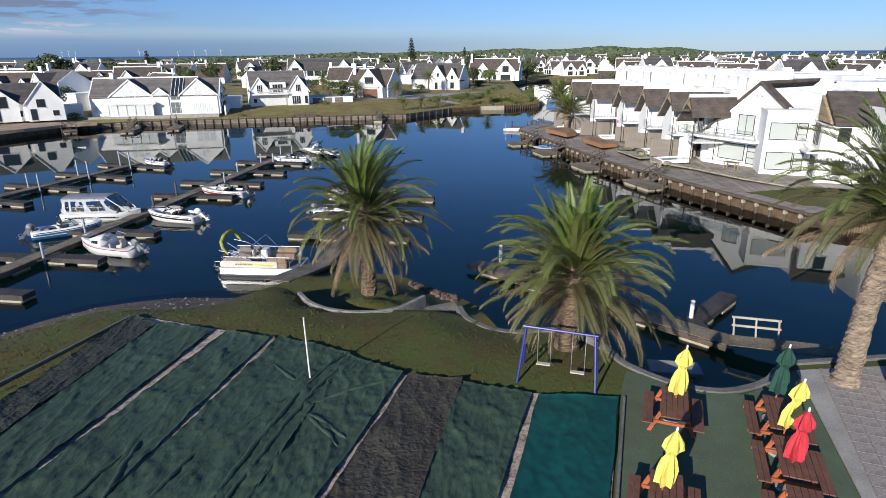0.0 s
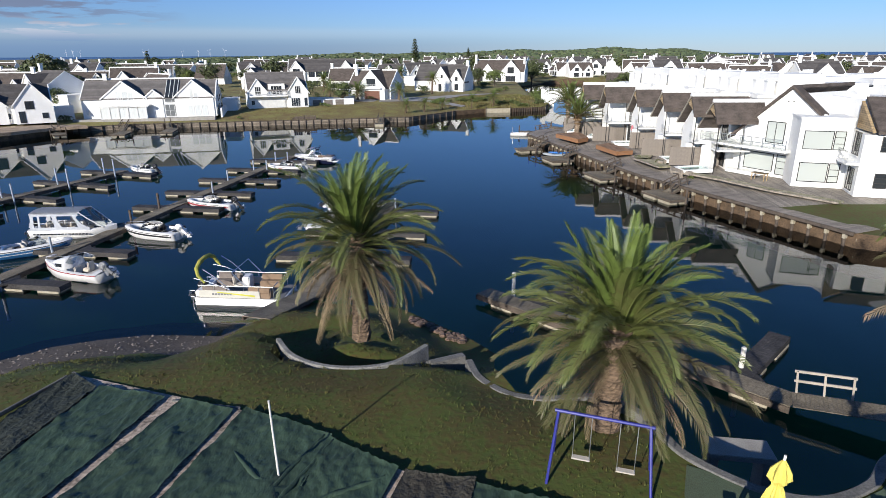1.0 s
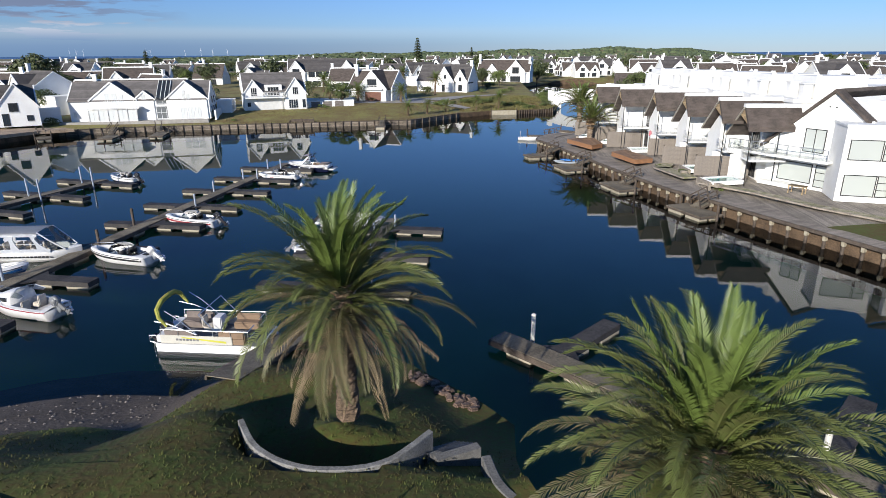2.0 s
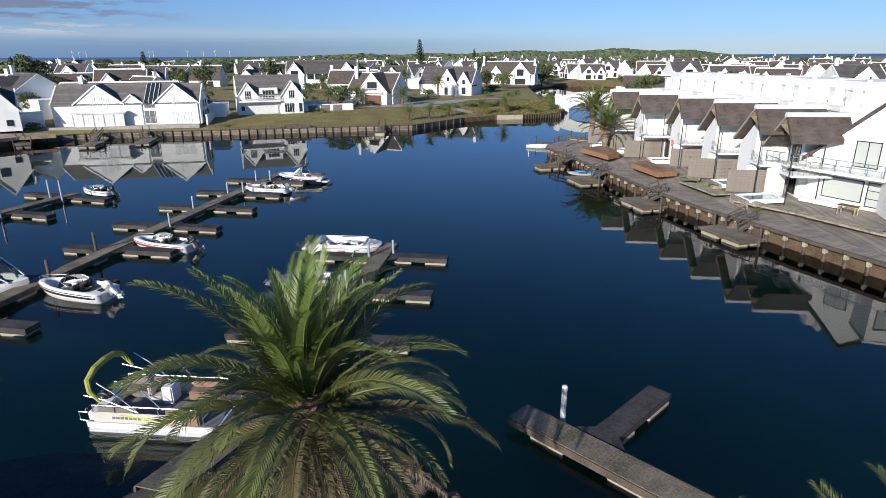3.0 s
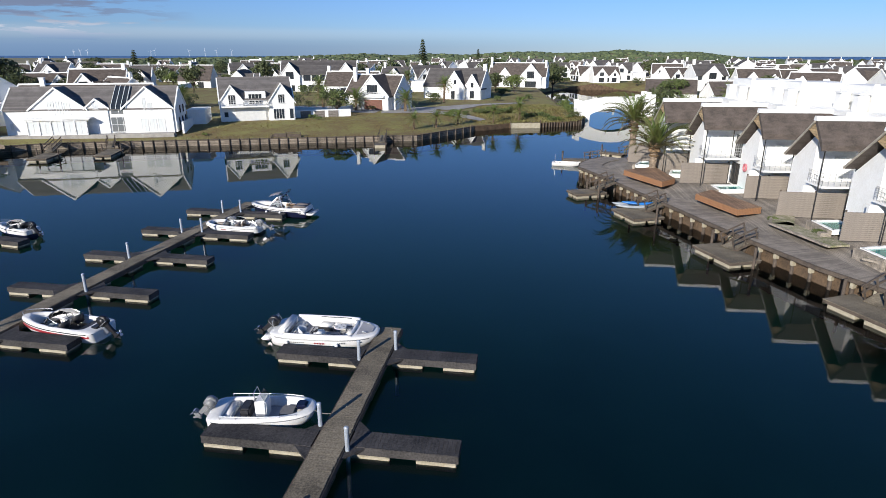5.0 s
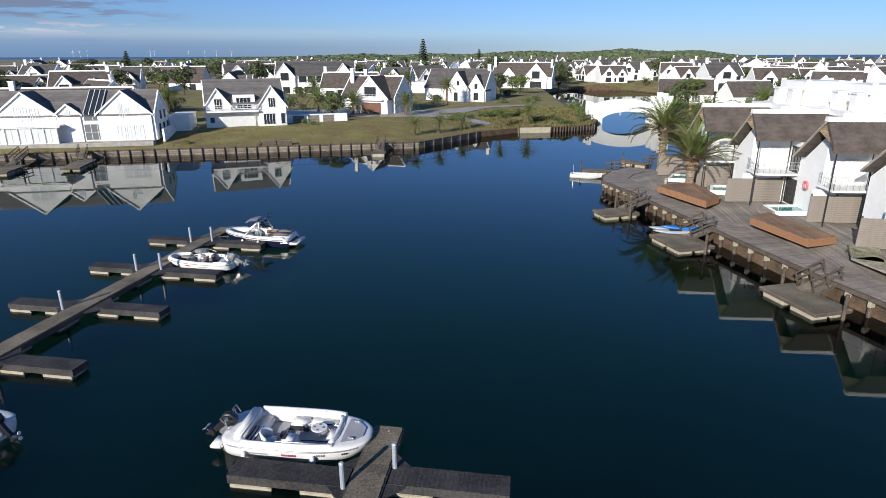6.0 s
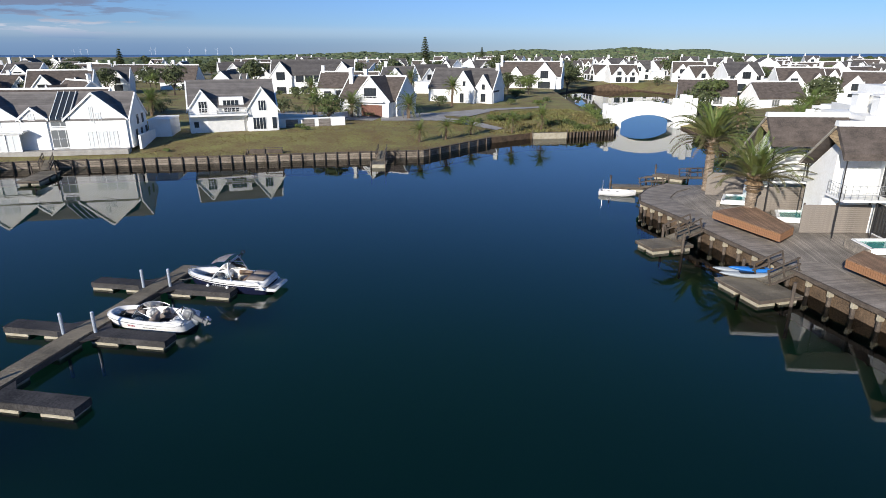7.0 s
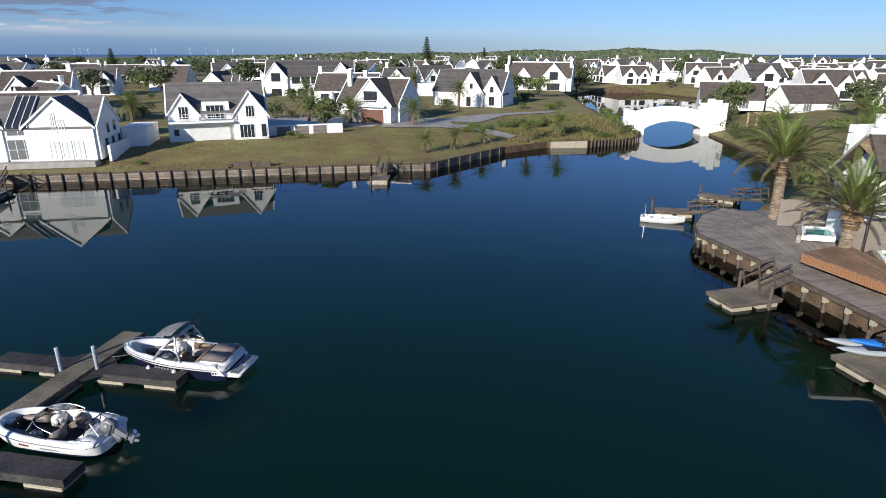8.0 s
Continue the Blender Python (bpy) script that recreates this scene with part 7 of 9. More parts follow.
# big double-gabled house on the far quay
mH, lH = along((-77.9, 124.6), (-53.0, 131.6), 1.7)
bigh = house(mH, 25.2, 8.0, 3.9, 6.85, "large white double-gabled house above the quay with grey roof", roof="slate",
             gables=[(7.9, 8.0, 3.9, 7.05), (13.5, 3.2, 4.0, 5.3, 0.2), (21.1, 7.4, 3.9, 7.1)],
             windows=[(7.0, 3.0, 0.9, 2.2, -0.25, 1, 0, "frame_white", "window_white"), (8.2, 3.0, 0.9, 2.2, -0.25, 1, 0, "frame_white", "window_white"), (9.3, 3.0, 0.9, 2.0, -0.25, 1, 0, "frame_white", "window_white"), (20.7, 3.4, 0.5, 2.2, -0.25, 1, 0, "frame_white", "window_white"), (21.5, 3.6, 0.7, 1.2, -0.25, 1, 0, "frame_white", "window_white"),
                      (13.4, 3.9, 0.8, 0.9, -0.2, 1, 0, "frame_white", "window_white"), (16.7, 0.2, 2.7, 2.4, -0.06, 2, 1, "frame_white", "window_mid"), (16.7, 3.0, 2.4, 0.7, -0.06, 1, 0, "frame_white", "window_mid"),
                      (20.4, 0.2, 1.1, 2.1, -0.25, 1, 0, "frame_white", "window_white"), (21.7, 0.2, 1.1, 2.1, -0.25, 1, 0, "frame_white", "window_white"), (23.0, 0.2, 1.1, 2.1, -0.25, 1, 0, "frame_white", "window_white"), (0.9, 0.8, 0.5, 1.0, -0.06, 1, 0, "frame_white", "window_white")],
             annexes=[(25.35, 28.4, 8.0, 14.0, 2.7)])
fr = bmesh.new()
for i in range(6):
    box(fr, 3.6 + i * 1.7, 3.72 + i * 1.7, -1.62, -1.5, 0, 2.3)
box(fr, 3.4, 12.6, -1.66, -1.46, 2.3, 2.5)
part("veranda_frame", fr, "frame_white", bigh)
part("veranda_roof", boxed(3.2, 12.8, -1.75, -0.28, 2.5, 2.68), "white", bigh)
for i in range(5):
    window(bigh, 4.5 + i * 1.7, 0.1, 1.5, 2.1, -1.48, 1, 0, "frame_white", "window_white")
sk = bmesh.new()
for i in range(4):
    a = 15.6 + i * 0.75
    prism(sk, [(-0.4, 3.95), (3.9, 7.1), (3.9, 7.34), (-0.4, 4.2)], a, a + 0.09, "x")
part("skylight_frame", sk, "frame_white", bigh)
part("skylight_pane", prismed([(-0.35, 3.85), (3.85, 6.9), (3.85, 7.24), (-0.35, 4.13)], 15.65, 17.9, "x"), "window", bigh)
part("boundary_wall", boxed(25.9, 26.2, 0.2, 8.9, -0.3, 1.6), "white", bigh)
for i in range(5):
    window(bigh, 2.4 + i * 1.2, 0.9 + 1.9 * (i % 2), 0.8, 1.3, 0, 1, 0, m=pose(25.2, 0, 0, 0, 0, 90))
tagged(part("quay_terrace", boxed(-1.5, 25.0, -1.9, -0.3, -0.6, 0.05, bevel=0.03), "concrete", m=mH), "pale concrete terrace in front of the house", "terrace", kind="structure")
house(mH @ pose(-3, 9.5, 0), 22, 9.0, 3.6, 6.9, "white house with a long flat ridge behind the quay house", roof="thatch", chimneys=[(4, 4, 6, 8.2)])

# house to its left
mH0, l0 = along((-91.5, 112.0), (-81.2, 119.8), 1.75)
house(mH0, 13.5, 8.0, 3.6, 6.6, "white gabled house with a dark slate roof beside the inlet",
      gables=[(3.4, 6.0, 3.2, 6.0, 0.3), (10.6, 6.2, 3.4, 7.2, 1.6)],
      windows=[(3.4, 2.6, 2.6, 2.1, -0.3, 3), (2.0, 0.2, 2.6, 2.2, -0.3, 2), (10.0, 2.6, 1.4, 1.5, -1.6), (8.6, 0.2, 1.0, 2.1, -1.6), (12.2, 0.9, 1.0, 1.0, -1.6), (6.2, 0.9, 1.2, 1.0, -0.06)], annexes=[(13.5, 17.0, 2.5, 7, 2.3)])

# two-gabled house behind the grass bank
mH2, l2 = along((-51.3, 143.0), (-39.3, 148.6), 2.1)
h2 = house(mH2, 13.2, 8.5, 3.9, 7.4, "white house with two front gables, grey roof and long balcony", roof="slate",
           gables=[(2.1, 4.0, 3.6, 6.3, 0.3), (10.9, 4.6, 3.4, 6.6, 1.0)],
           windows=[(2.2, 3.0, 1.3, 1.8, -0.3, 2, 0, "frame_white", "window"), (6.3, 3.0, 2.4, 1.9, -0.06, 3, 0, "frame_white", "window"), (10.9, 3.2, 1.2, 1.6, -1.0, 2, 0, "frame_white", "window"), (10.3, 0.3, 2.0, 1.9, -1.0, 3, 0, "frame_white", "window"), (12.6, 0.3, 0.8, 1.9, -1.0, 0, 0, "frame_white", "window"), (1.0, 0.8, 0.8, 1.0, -0.3, 0, 0, "frame_white", "window")])
part("balcony", boxed(0.2, 8.6, -1.6, -0.31, 2.6, 2.85), "white", h2)
rail(h2, 0.3, 8.5, -1.5, 2.86, 0.95, n=10)
part("garage_door", boxed(2.6, 8.0, -0.35, -0.28, 0.1, 2.3), "frame_white", h2)
part("flat_dormer", boxed(4.6, 8.2, -0.05, 3.0, 3.9, 5.3), "white", h2)
for i, c in enumerate((0.0,)):
    part("yard_wall", boxed(13.4, 24.5, 2.0, 2.3, -0.4, 1.5), "white", h2)
    for k in range(3):
        part("wall_panel", boxed(14.6 + 2.7 * k, 16.6 + 2.7 * k, 1.95, 1.99, -0.1, 1.3), "screen", h2)

# gabled garage house with palms
mH3, l3 = along((-35.0, 172.2), (-25.5, 169.4), 2.3)
h3 = house(mH3, 12.5, 9, 3.2, 7.0, "white house with a pointed gable and dark thatched roof", roof="thatch",
           gables=[(8.0, 7.6, 3.0, 7.2, 2.2)], windows=[(8.0, 3.4, 2.6, 1.9, -2.2, 3), (3.0, 0.9, 1.2, 1.2, -0.06)], chimneys=[(1.2, 3, 5, 8.6), (2.6, 6.5, 5, 8.4)])
part("garage_door", boxed(6.0, 10.4, -2.28, -2.21, 0.05, 2.2), "bench", h3, "brown garage door")
part("balcony", boxed(5.2, 11.0, -3.0, -2.21, 2.7, 2.9), "white", h3)
rail(h3, 5.3, 10.9, -2.9, 2.91, 0.9, n=8)
part("garden_wall", boxed(-9, 3.8, -14.5, -14.2, -0.5, 1.3), "white", h3)
part("garden_wall", boxed(3.81, 4.1, -14.5, -4, -0.5, 1.1), "white", h3)

# steep-roofed house beyond the road
mH4, l4 = along((-20.5, 203), (-7.5, 199.0), 2.4)
house(mH4, 16.6, 9, 3.4, 7.6, "white house with steep grey roof and blank gable wall", gables=[(9.6, 5.6, 3.2, 7.2, 1.6), (14.2, 4.4, 3.0, 6.4, 0.5)],
      windows=[(9.2, 0.2, 1.0, 2.1, -1.6), (9.8, 4.0, 0.7, 1.1, -1.6), (14.2, 0.4, 1.2, 1.9, -0.5), (14.2, 3.2, 0.8, 1.2, -0.5)], chimneys=[(16.2, 4.5, 5, 9.0, 0.9, 0.9)])
mH5, l5 = along((-3.0, 262), (16.0, 258), 2.4)
house(mH5, 21, 9, 4.2, 8.4, "long white villa with a glazed gable and tall chimneys", roof="thatch", gables=[(15.5, 7.5, 4.0, 8.2, 0.8), (6, 4, 4.4, 6.8, 0.3)],
      windows=[(15.5, 3.4, 2.6, 2.4, -0.8, 3), (3.0, 0.4, 3.2, 2.0, -0.06, 3), (7.5, 0.4, 3.2, 2.0, -0.06, 3), (15.5, 0.3, 4.0, 2.1, -0.8, 3), (11.2, 0.4, 2.2, 2.0, -0.06, 2)],
      chimneys=[(0.6, 3, 5, 10.5), (20.4, 3, 5, 9.5), (9.5, 5, 6, 9.6)])
mV, lv = along((-68.5, 226), (-54.0, 229), 2.3)
house(mV, 24, 10, 5.6, 9.4, "wide white two-storey villa with many windows", gables=[(3, 6, 5.2, 9.0, 0.8), (20.5, 6, 5.2, 9.0, 0.8)],
      windows=[(3, 4.2, 2.4, 2.2, -0.8, 2), (20.5, 4.2, 2.4, 2.2, -0.8, 2)] + [(8.2 + 2.6 * i, 3.6, 2.2, 1.8, -0.06, 2) for i in range(4)] + [(3 + 3.4 * i, 0.4, 2.6, 1.9, -0.06 if 0 < i < 5 else -0.8, 2) for i in range(6)])
mT, lt = along((-111.6, 243.3), (-99, 244.4), 2.2)
house(mT, 11.5, 9, 3.0, 7.8, "white cottage with a steep brown hipped roof", roof="thatch", chimneys=[(4, 3, 6, 9.4)], windows=[(8, 0.4, 2.0, 2.0, -0.06, 2)], end_verge=False)

house(pose(39, 203, 1.9, 0, 0, -14), 13, 9, 2.4, 5.6, "low white cottage with a broad dark thatched roof", roof="thatch", windows=[(4, 0.4, 2.4, 1.7, -0.06, 2, 0, "frame_white", "window_mid"), (9, 0.4, 2.0, 1.7, -0.06, 2, 0, "frame_white", "window_mid")], end_verge=False)
house(pose(54, 194, 1.9, 0, 0, 8), 11, 8, 2.3, 5.4, "small white cottage with a hipped dark thatched roof", roof="thatch", windows=[(4, 0.4, 1.8, 1.6, -0.06, 2, 0, "frame_white", "window_mid")], end_verge=False)

# ---- streets of further houses: three types, repeated ----
FAR_WINDOWS[0] = True
protoA = house(pose(0, 0, -500), 12, 8.5, 3.4, 7.0, "white gabled house with a dark roof on the estate", gables=[(3.5, 5.2, 3.2, 6.2, 0.5), (9.4, 3.6, 3.4, 5.6, 0.3)],
               windows=[(3.5, 3.0, 1.8, 1.6, -0.5, 2), (9.4, 2.9, 1.1, 1.3, -0.3), (3.4, 0.3, 2.4, 2.0, -0.5, 2), (9.2, 0.4, 2.2, 1.9, -0.3, 2), (6.4, 0.4, 1.2, 1.8, -0.06)], chimneys=[(11.4, 4.2, 5, 8.4)], group="estate houses", roof="thatch")
protoB = house(pose(0, 0, -500), 15, 8, 3.0, 6.4, "long low white house with a thatched roof on the estate", gables=[(11.4, 5.0, 2.9, 6.0, 0.8)],
               windows=[(11.4, 2.8, 1.6, 1.5, -0.8, 2), (2.5, 0.5, 1.8, 1.6, -0.06), (6.0, 0.4, 2.4, 1.9, -0.06, 2), (11.4, 0.3, 2.6, 2.0, -0.8, 2)], chimneys=[(0.6, 4, 4, 8.0), (8, 4, 5.5, 7.6)], roof="thatch", group="estate houses")
protoC = house(pose(0, 0, -500), 10, 9, 4.6, 7.6, "white two-storey house with flat-roofed wing on the estate", gables=[(5, 5.6, 4.4, 7.2, 0.6)],
               windows=[(5, 3.6, 2.2, 1.8, -0.6, 2), (1.4, 3.2, 1.2, 1.2, -0.06), (8.6, 3.2, 1.2, 1.2, -0.06), (4.0, 0.3, 2.2, 2.0, -0.6, 2), (8.2, 0.3, 2.0, 2.0, -0.06, 1)], chimneys=[(0.8, 4.5, 5, 9.2)], annexes=[(10, 16, 1, 8, 3.3)], group="estate houses")
protoD = house(pose(0, 0, -500), 11, 7.5, 3.2, 6.6, "white estate house with grey shingle roof", gables=[(2.8, 4.6, 3.0, 5.8, 0.4), (8.2, 4.6, 3.0, 5.8, 0.4)],
               windows=[(2.8, 2.7, 1.4, 1.5, -0.4), (8.2, 2.7, 1.4, 1.5, -0.4), (2.8, 0.3, 2.2, 2.0, -0.4, 2), (8.2, 0.3, 2.2, 2.0, -0.4, 2)], group="estate houses")
FAR_WINDOWS[0] = False
PROTOS = [protoA, protoB, protoC, protoD]
rngh = random.Random(5)
taken = [(-62, 131, 17), (-87, 118, 14), (-45, 150, 14), (-27, 174, 12), (-14, 204, 13), (7, 262, 17), (-57, 232, 18), (-76, 192, 11), (48, 186, 22), (-105, 247, 12)]


def clear_of(x, y, r):
    if inside((x, y), LAGOON) or seg_dist((x, y), LAGOON + LAGOON[:1]) < r * 0.75:
        return False
    return all(math.hypot(x - a, y - b) > r + c * 0.8 for a, b, c in taken)


def estate(n, x0, x1, y0, y1, gap, protos, smin=0.92, smax=1.1, tries=60):
    for _ in range(n):
        for _ in range(tries):
            x, y = rngh.uniform(x0, x1), rngh.uniform(y0, y1)
            if clear_of(x, y, gap):
                break
        else:
            continue
        taken.append((x, y, gap))
        p = rngh.choice(protos)
        s = rngh.uniform(smin, smax)
        yaw = rngh.choice((0, 8, -12, 20, 90, -80, 35, -30)) + rngh.uniform(-6, 6)
        m = pose(x, y, land_z(x, y), 0, 0, yaw) @ pose(-6 * s, -4 * s, 0)
        c = copy_thing(p, m)
        c.scale = (s, s, s)


estate(9, -150, -70, 135, 200, 10.5, PROTOS)
estate(24, -230, -20, 195, 320, 10.5, PROTOS)
estate(26, -340, 10, 320, 520, 11.5, PROTOS)
estate(10, 20, 110, 295, 380, 10.5, PROTOS)
estate(22, 34, 180, 175, 330, 9.5, [protoA, protoC, protoD, protoB])
estate(34, 60, 420, 300, 620, 11.5, PROTOS)
estate(16, -60, 200, 430, 700, 12, PROTOS)
for p in PROTOS:
    p.matrix_basis = pose(400 + 30 * PROTOS.index(p), 500, 2.5)


# ---- terrace of townhouses on the right-hand bank ----
def townhouse(px, py, label, stack=True, wide=6.4, porch=False):
    root = thing("townhouse", label, "townhouse", pose(px, py, 1.3 if porch else 1.7), group="terrace of townhouses")
    top, k = 7.3, 0.8
    far = wide - 2.5
    s0 = 4.2 if porch else 0.5
    part("wall", prismed([(0.5, -0.6), (far, -0.6), (far, top - 0.3 - k * far), (0.5, top - 0.3 - k * 0.5)], s0 - 0.9 if porch else s0, 3.7 if porch else 12, "x"), "white", root, "white plastered party wall")
    if not porch:
        part("wall", boxed(3.5, 12, -2.2, 0.5, -0.6, 5.3), "white", root)
        part("upper_storey", boxed(5.9, 13.5, -2.2, far, 5.3, 7.4), "white", root)
        part("parapet", boxed(5.75, 13.6, -2.3, far + 0.1, 7.402, 7.75), "white", root)
    bm = bmesh.new()
    end = 4.7 if porch else 5.7
    roof_slab(bm, -0.1, end, -1.45, 5.5, 0, top, 0.28, 0.15, 0.1)
    part("roof", bm, "thatch", root, "dark weathered thatched roof slope")
    bm = bmesh.new()
    roof_slab(bm, -0.1, end, far - 0.1, top - k * (far - 0.1), 0, top, 0.14, 0.1, 0.1)
    part("roof", bm, "thatch", root)
    part("ridge_cap", prismed([(-0.28, top + 0.18), (0.28, top + 0.18), (0.18, top + 0.52), (-0.18, top + 0.52)], -0.25, end + 0.1, "x"), "white", root, "white mortar ridge cap")
    part("gable_screen", prismed([(-1.1, 6.0), (0.9, 6.75), (0, top - 0.05)], -0.19, -0.09, "x"), "tan", root, "slatted timber gable infill")
    b = bmesh.new()
    for ye, ze in ((far, top - k * far),):
        prism(b, [(0, top + 0.04), (ye, ze + 0.03), (ye, ze + 0.17), (0, top + 0.18)], -0.32, -0.205, "x")
    part("barge_board", b, "rail_beige", root, "weathered timber barge boards")
    for x in (0.1, 2.6):
        part("downpipe", tubed([(x, -1.5, 0), (x, -1.5, 5.5)], 0.05, 6), "frame_dark", root)
    bal = part("balcony", boxed(0.2, 3.49, -1.75, 0.49, 2.6, 2.75), "white", root)
    f = bmesh.new()
    for x0, y0, x1, y1 in ((0.25, -1.7, 3.4, -1.7), (0.25, -1.7, 0.25, 0.45)):
        n = 7
        for i in range(n + 1):
            box(f, x0 + (x1 - x0) * i / n - 0.012, x0 + (x1 - x0) * i / n + 0.012, y0 + (y1 - y0) * i / n - 0.012, y0 + (y1 - y0) * i / n + 0.012, 2.75, 3.72)
        for z in (3.1, 3.4, 3.7):
            box(f, min(x0, x1) - 0.02, max(x0, x1) + 0.02, min(y0, y1) - 0.02, max(y0, y1) + 0.02, z, z + 0.022)
    part("rail", f, "alu", bal)
    if porch:
        return root
    window(root, 0.9, 0.1, 1.7, 2.1, 0, 4, 0, "frame_dark", "window", m=pose(3.5, 0, 0, 0, 0, -90))
    window(root, 0.9, 2.76, 1.5, 2.1, 0, 2, 0, "frame_dark", "window", m=pose(3.5, 0, 0, 0, 0, -90))
    window(root, 2.4, 2.8, 0.9, 1.9, 0.5, 1, 0, "frame_white", "window_white")
    part("fin_wall", boxed(-0.1, 3.49, 0.18, 0.48, -0.1, 2.4), "white", root)
    if stack:
        part("roof_room", boxed(7.9, 12.6, -1.5, far - 0.7, 7.752, 9.8, bevel=0.02), "white", root, "white flat-topped roof room")
        for y in (-1.62, far - 0.7):
            for x in (7.9, 12.2):
                part("pilaster", boxed(x, x + 0.4, y, y + 0.118, 7.752, 9.95), "white", root)
        for y in (-0.6, 0.7, 2.0):
            window(root, 0, 0, 0.45, 1.1, 0, 0, 0, "frame_white", "window_mid", m=pose(7.897, y, 8.05, 0, 0, -90))
        for y in (-1.3, 1.4):
            c = part("chimney", boxed(6.8, 7.6, y - 0.45, y + 0.45, 7.752, 9.1, bevel=0.02), "white", root, "white roof pier")
            part("chimney_cap", boxed(6.7, 7.7, y - 0.55, y + 0.55, 9.103, 9.22), "white", c)
    return root


UNITS = [(16.5, 102.6), (18.5, 96.5), (21.2, 90.2), (22.8, 83.9), (24.1, 77.5), (25.4, 74.4)]
for i, (x, y) in enumerate(UNITS):
    townhouse(x, y, "white terraced townhouse with dark thatched roof and balcony" if i < 5 else "white end townhouse with a wide thatched roof above a terrace", wide=6.3, porch=i == 5)


# gabled end house with glazed bays
def end_house():
    a, b = (28.1, 74.8), (33.0, 67.2)
    m, ln = along(a, b, 1.7)
    root = thing("house", "white gabled house with large glazed bays and a long balcony", "house", m)
    # local x follows the wall; the wall faces local -y
    part("gable_wall", prismed([(0, 0), (ln, 0), (ln, 6.3), (8.2, 6.7), (5.4, 8.7), (0, 3.9)], 0, 0.4, "y"), "white", root, "white plastered gable wall")
    part("wall", prismed([(0.4, 0), (9.0, 0), (9.0, 6.2), (8.2, 6.5), (5.6, 8.2), (4.4, 7.4), (0.4, 3.9)], 0.41, 10, "y"), "white", root)
    bm = bmesh.new()
    for x0, z0, deep in ((-0.7, 3.28, 10.3), (8.6, 6.2, 0.75)):
        prism(bm, [(5.4, 8.7), (x0, z0), (x0, z0 + 0.3), (5.4, 9.0)], -0.35, deep, "y")
    part("roof", bm, "thatch", root, "dark thatched gable roof")
    window(root, 4.25, 3.35, 1.9, 2.1, 0, 1, 0, "frame_dark", "window_pale")
    window(root, 2.9, 0.5, 3.2, 1.8, 0, 0, 0, "frame_dark", "window_pale")
    window(root, 5.4, 0.3, 1.2, 2.0, 0, 0, 2, "frame_dark", "window_pale")
    for i in range(3):
        window(root, 6.2 + 0.55 * i, 3.0, 0.5, 2.5, 0, 0, 0, "frame_dark", "window")
        window(root, 6.6 + 0.55 * i, 0.1, 0.5, 2.2, 0, 0, 0, "frame_dark", "window")
    bal = part("balcony", boxed(-3.2, 6.6, -1.7, -0.01, 2.75, 2.98), "white", root, "long white balcony slab")
    g = part("glass_rail", boxed(-3.15, 6.5, -1.66, -1.63, 2.99, 3.85), "balglass", bal)
    g.visible_shadow = False
    f = bmesh.new()
    for i in range(9):
        x = -3.1 + i * 1.2
        box(f, x - 0.02, x + 0.02, -1.69, -1.6, 2.98, 3.9)
    box(f, -3.15, 6.5, -1.69, -1.6, 3.9, 3.95)
    part("rail", f, "alu", bal)
    part("pillar", boxed(-2.9, -1.6, -1.5, -0.7, 0, 2.74), "white", root)
    part("terrace_step", boxed(0.2, 3.6, -1.3, -0.05, 0.0, 0.35), "white", root)
    for x in (0.5, 2.3):
        part("roof_vent", boxed(4.8 + x * 0.3, 4.95 + x * 0.3, -0.02, -0.003, 7.4, 7.5), "frame_dark", root)
    bench = thing("garden_bench", "small timber garden table on the terrace", "table", pose(28.6, 69.2, 1.7, 0, 0, -50))
    part("top", boxed(-0.7, 0.7, -0.4, 0.4, 0.68, 0.74), "tan", bench)
    for sx in (-1, 1):
        for sy in (-1, 1):
            part("leg", boxed(sx * 0.6 - 0.04, sx * 0.6 + 0.04, sy * 0.32 - 0.04, sy * 0.32 + 0.04, 0, 0.68), "tan", bench)
    # bay block, facing the water
    mb = pose(30.3, 66.5, 1.7, 0, 0, -14)
    bay = thing("house", "white flat-roofed house block with large windows", "house", mb)
    part("wall", boxed(0, 4.2, 0, 6, 0, 6.2), "white", bay)
    part("parapet", boxed(-0.08, 4.28, -0.08, 6, 6.202, 6.4), "white", bay)
    window(bay, 1.6, 3.5, 2.4, 1.7, 0, 0, 0, "frame_dark", "window_pale")
    window(bay, 3.3, 3.5, 0.9, 1.7, 0, 0, 2, "frame_dark", "window_pale")
    window(bay, 1.6, 0.5, 2.4, 1.8, 0, 0, 0, "frame_dark", "window_pale")
    window(bay, 3.3, 0.5, 0.9, 1.8, 0, 0, 2, "frame_dark", "window_pale")
    wing = part("wing", boxed(4.2, 12, -3.2, 6, 0, 5.3), "white", bay)
    for z in (0.3, 3.4):
        window(bay, -1.6 + 0.0, z, 1.6, 2.0, 0, 2, 0, "frame_dark", "window", m=pose(4.2, -3.2, 0, 0, 0, -90))
        window(bay, 6.0, z + 0.5, 1.0, 1.3, -3.2, 0, 2, "frame_dark", "window")
        window(bay, 9.0, z + 0.5, 1.6, 1.3, -3.2, 1, 0, "frame_dark", "window")
    b2 = part("balcony", boxed(3.2, 4.19, -3.2, -0.4, 2.7, 2.9), "white", bay)
    f = bmesh.new()
    for i in range(10):
        y = -3.15 + i * 0.3
        box(f, 3.24, 3.27, y - 0.015, y + 0.015, 2.9, 3.8)
    box(f, 3.22, 3.29, -3.2, -0.4, 3.8, 3.85)
    part("rail", f, "alu", b2)
    bm = bmesh.new()
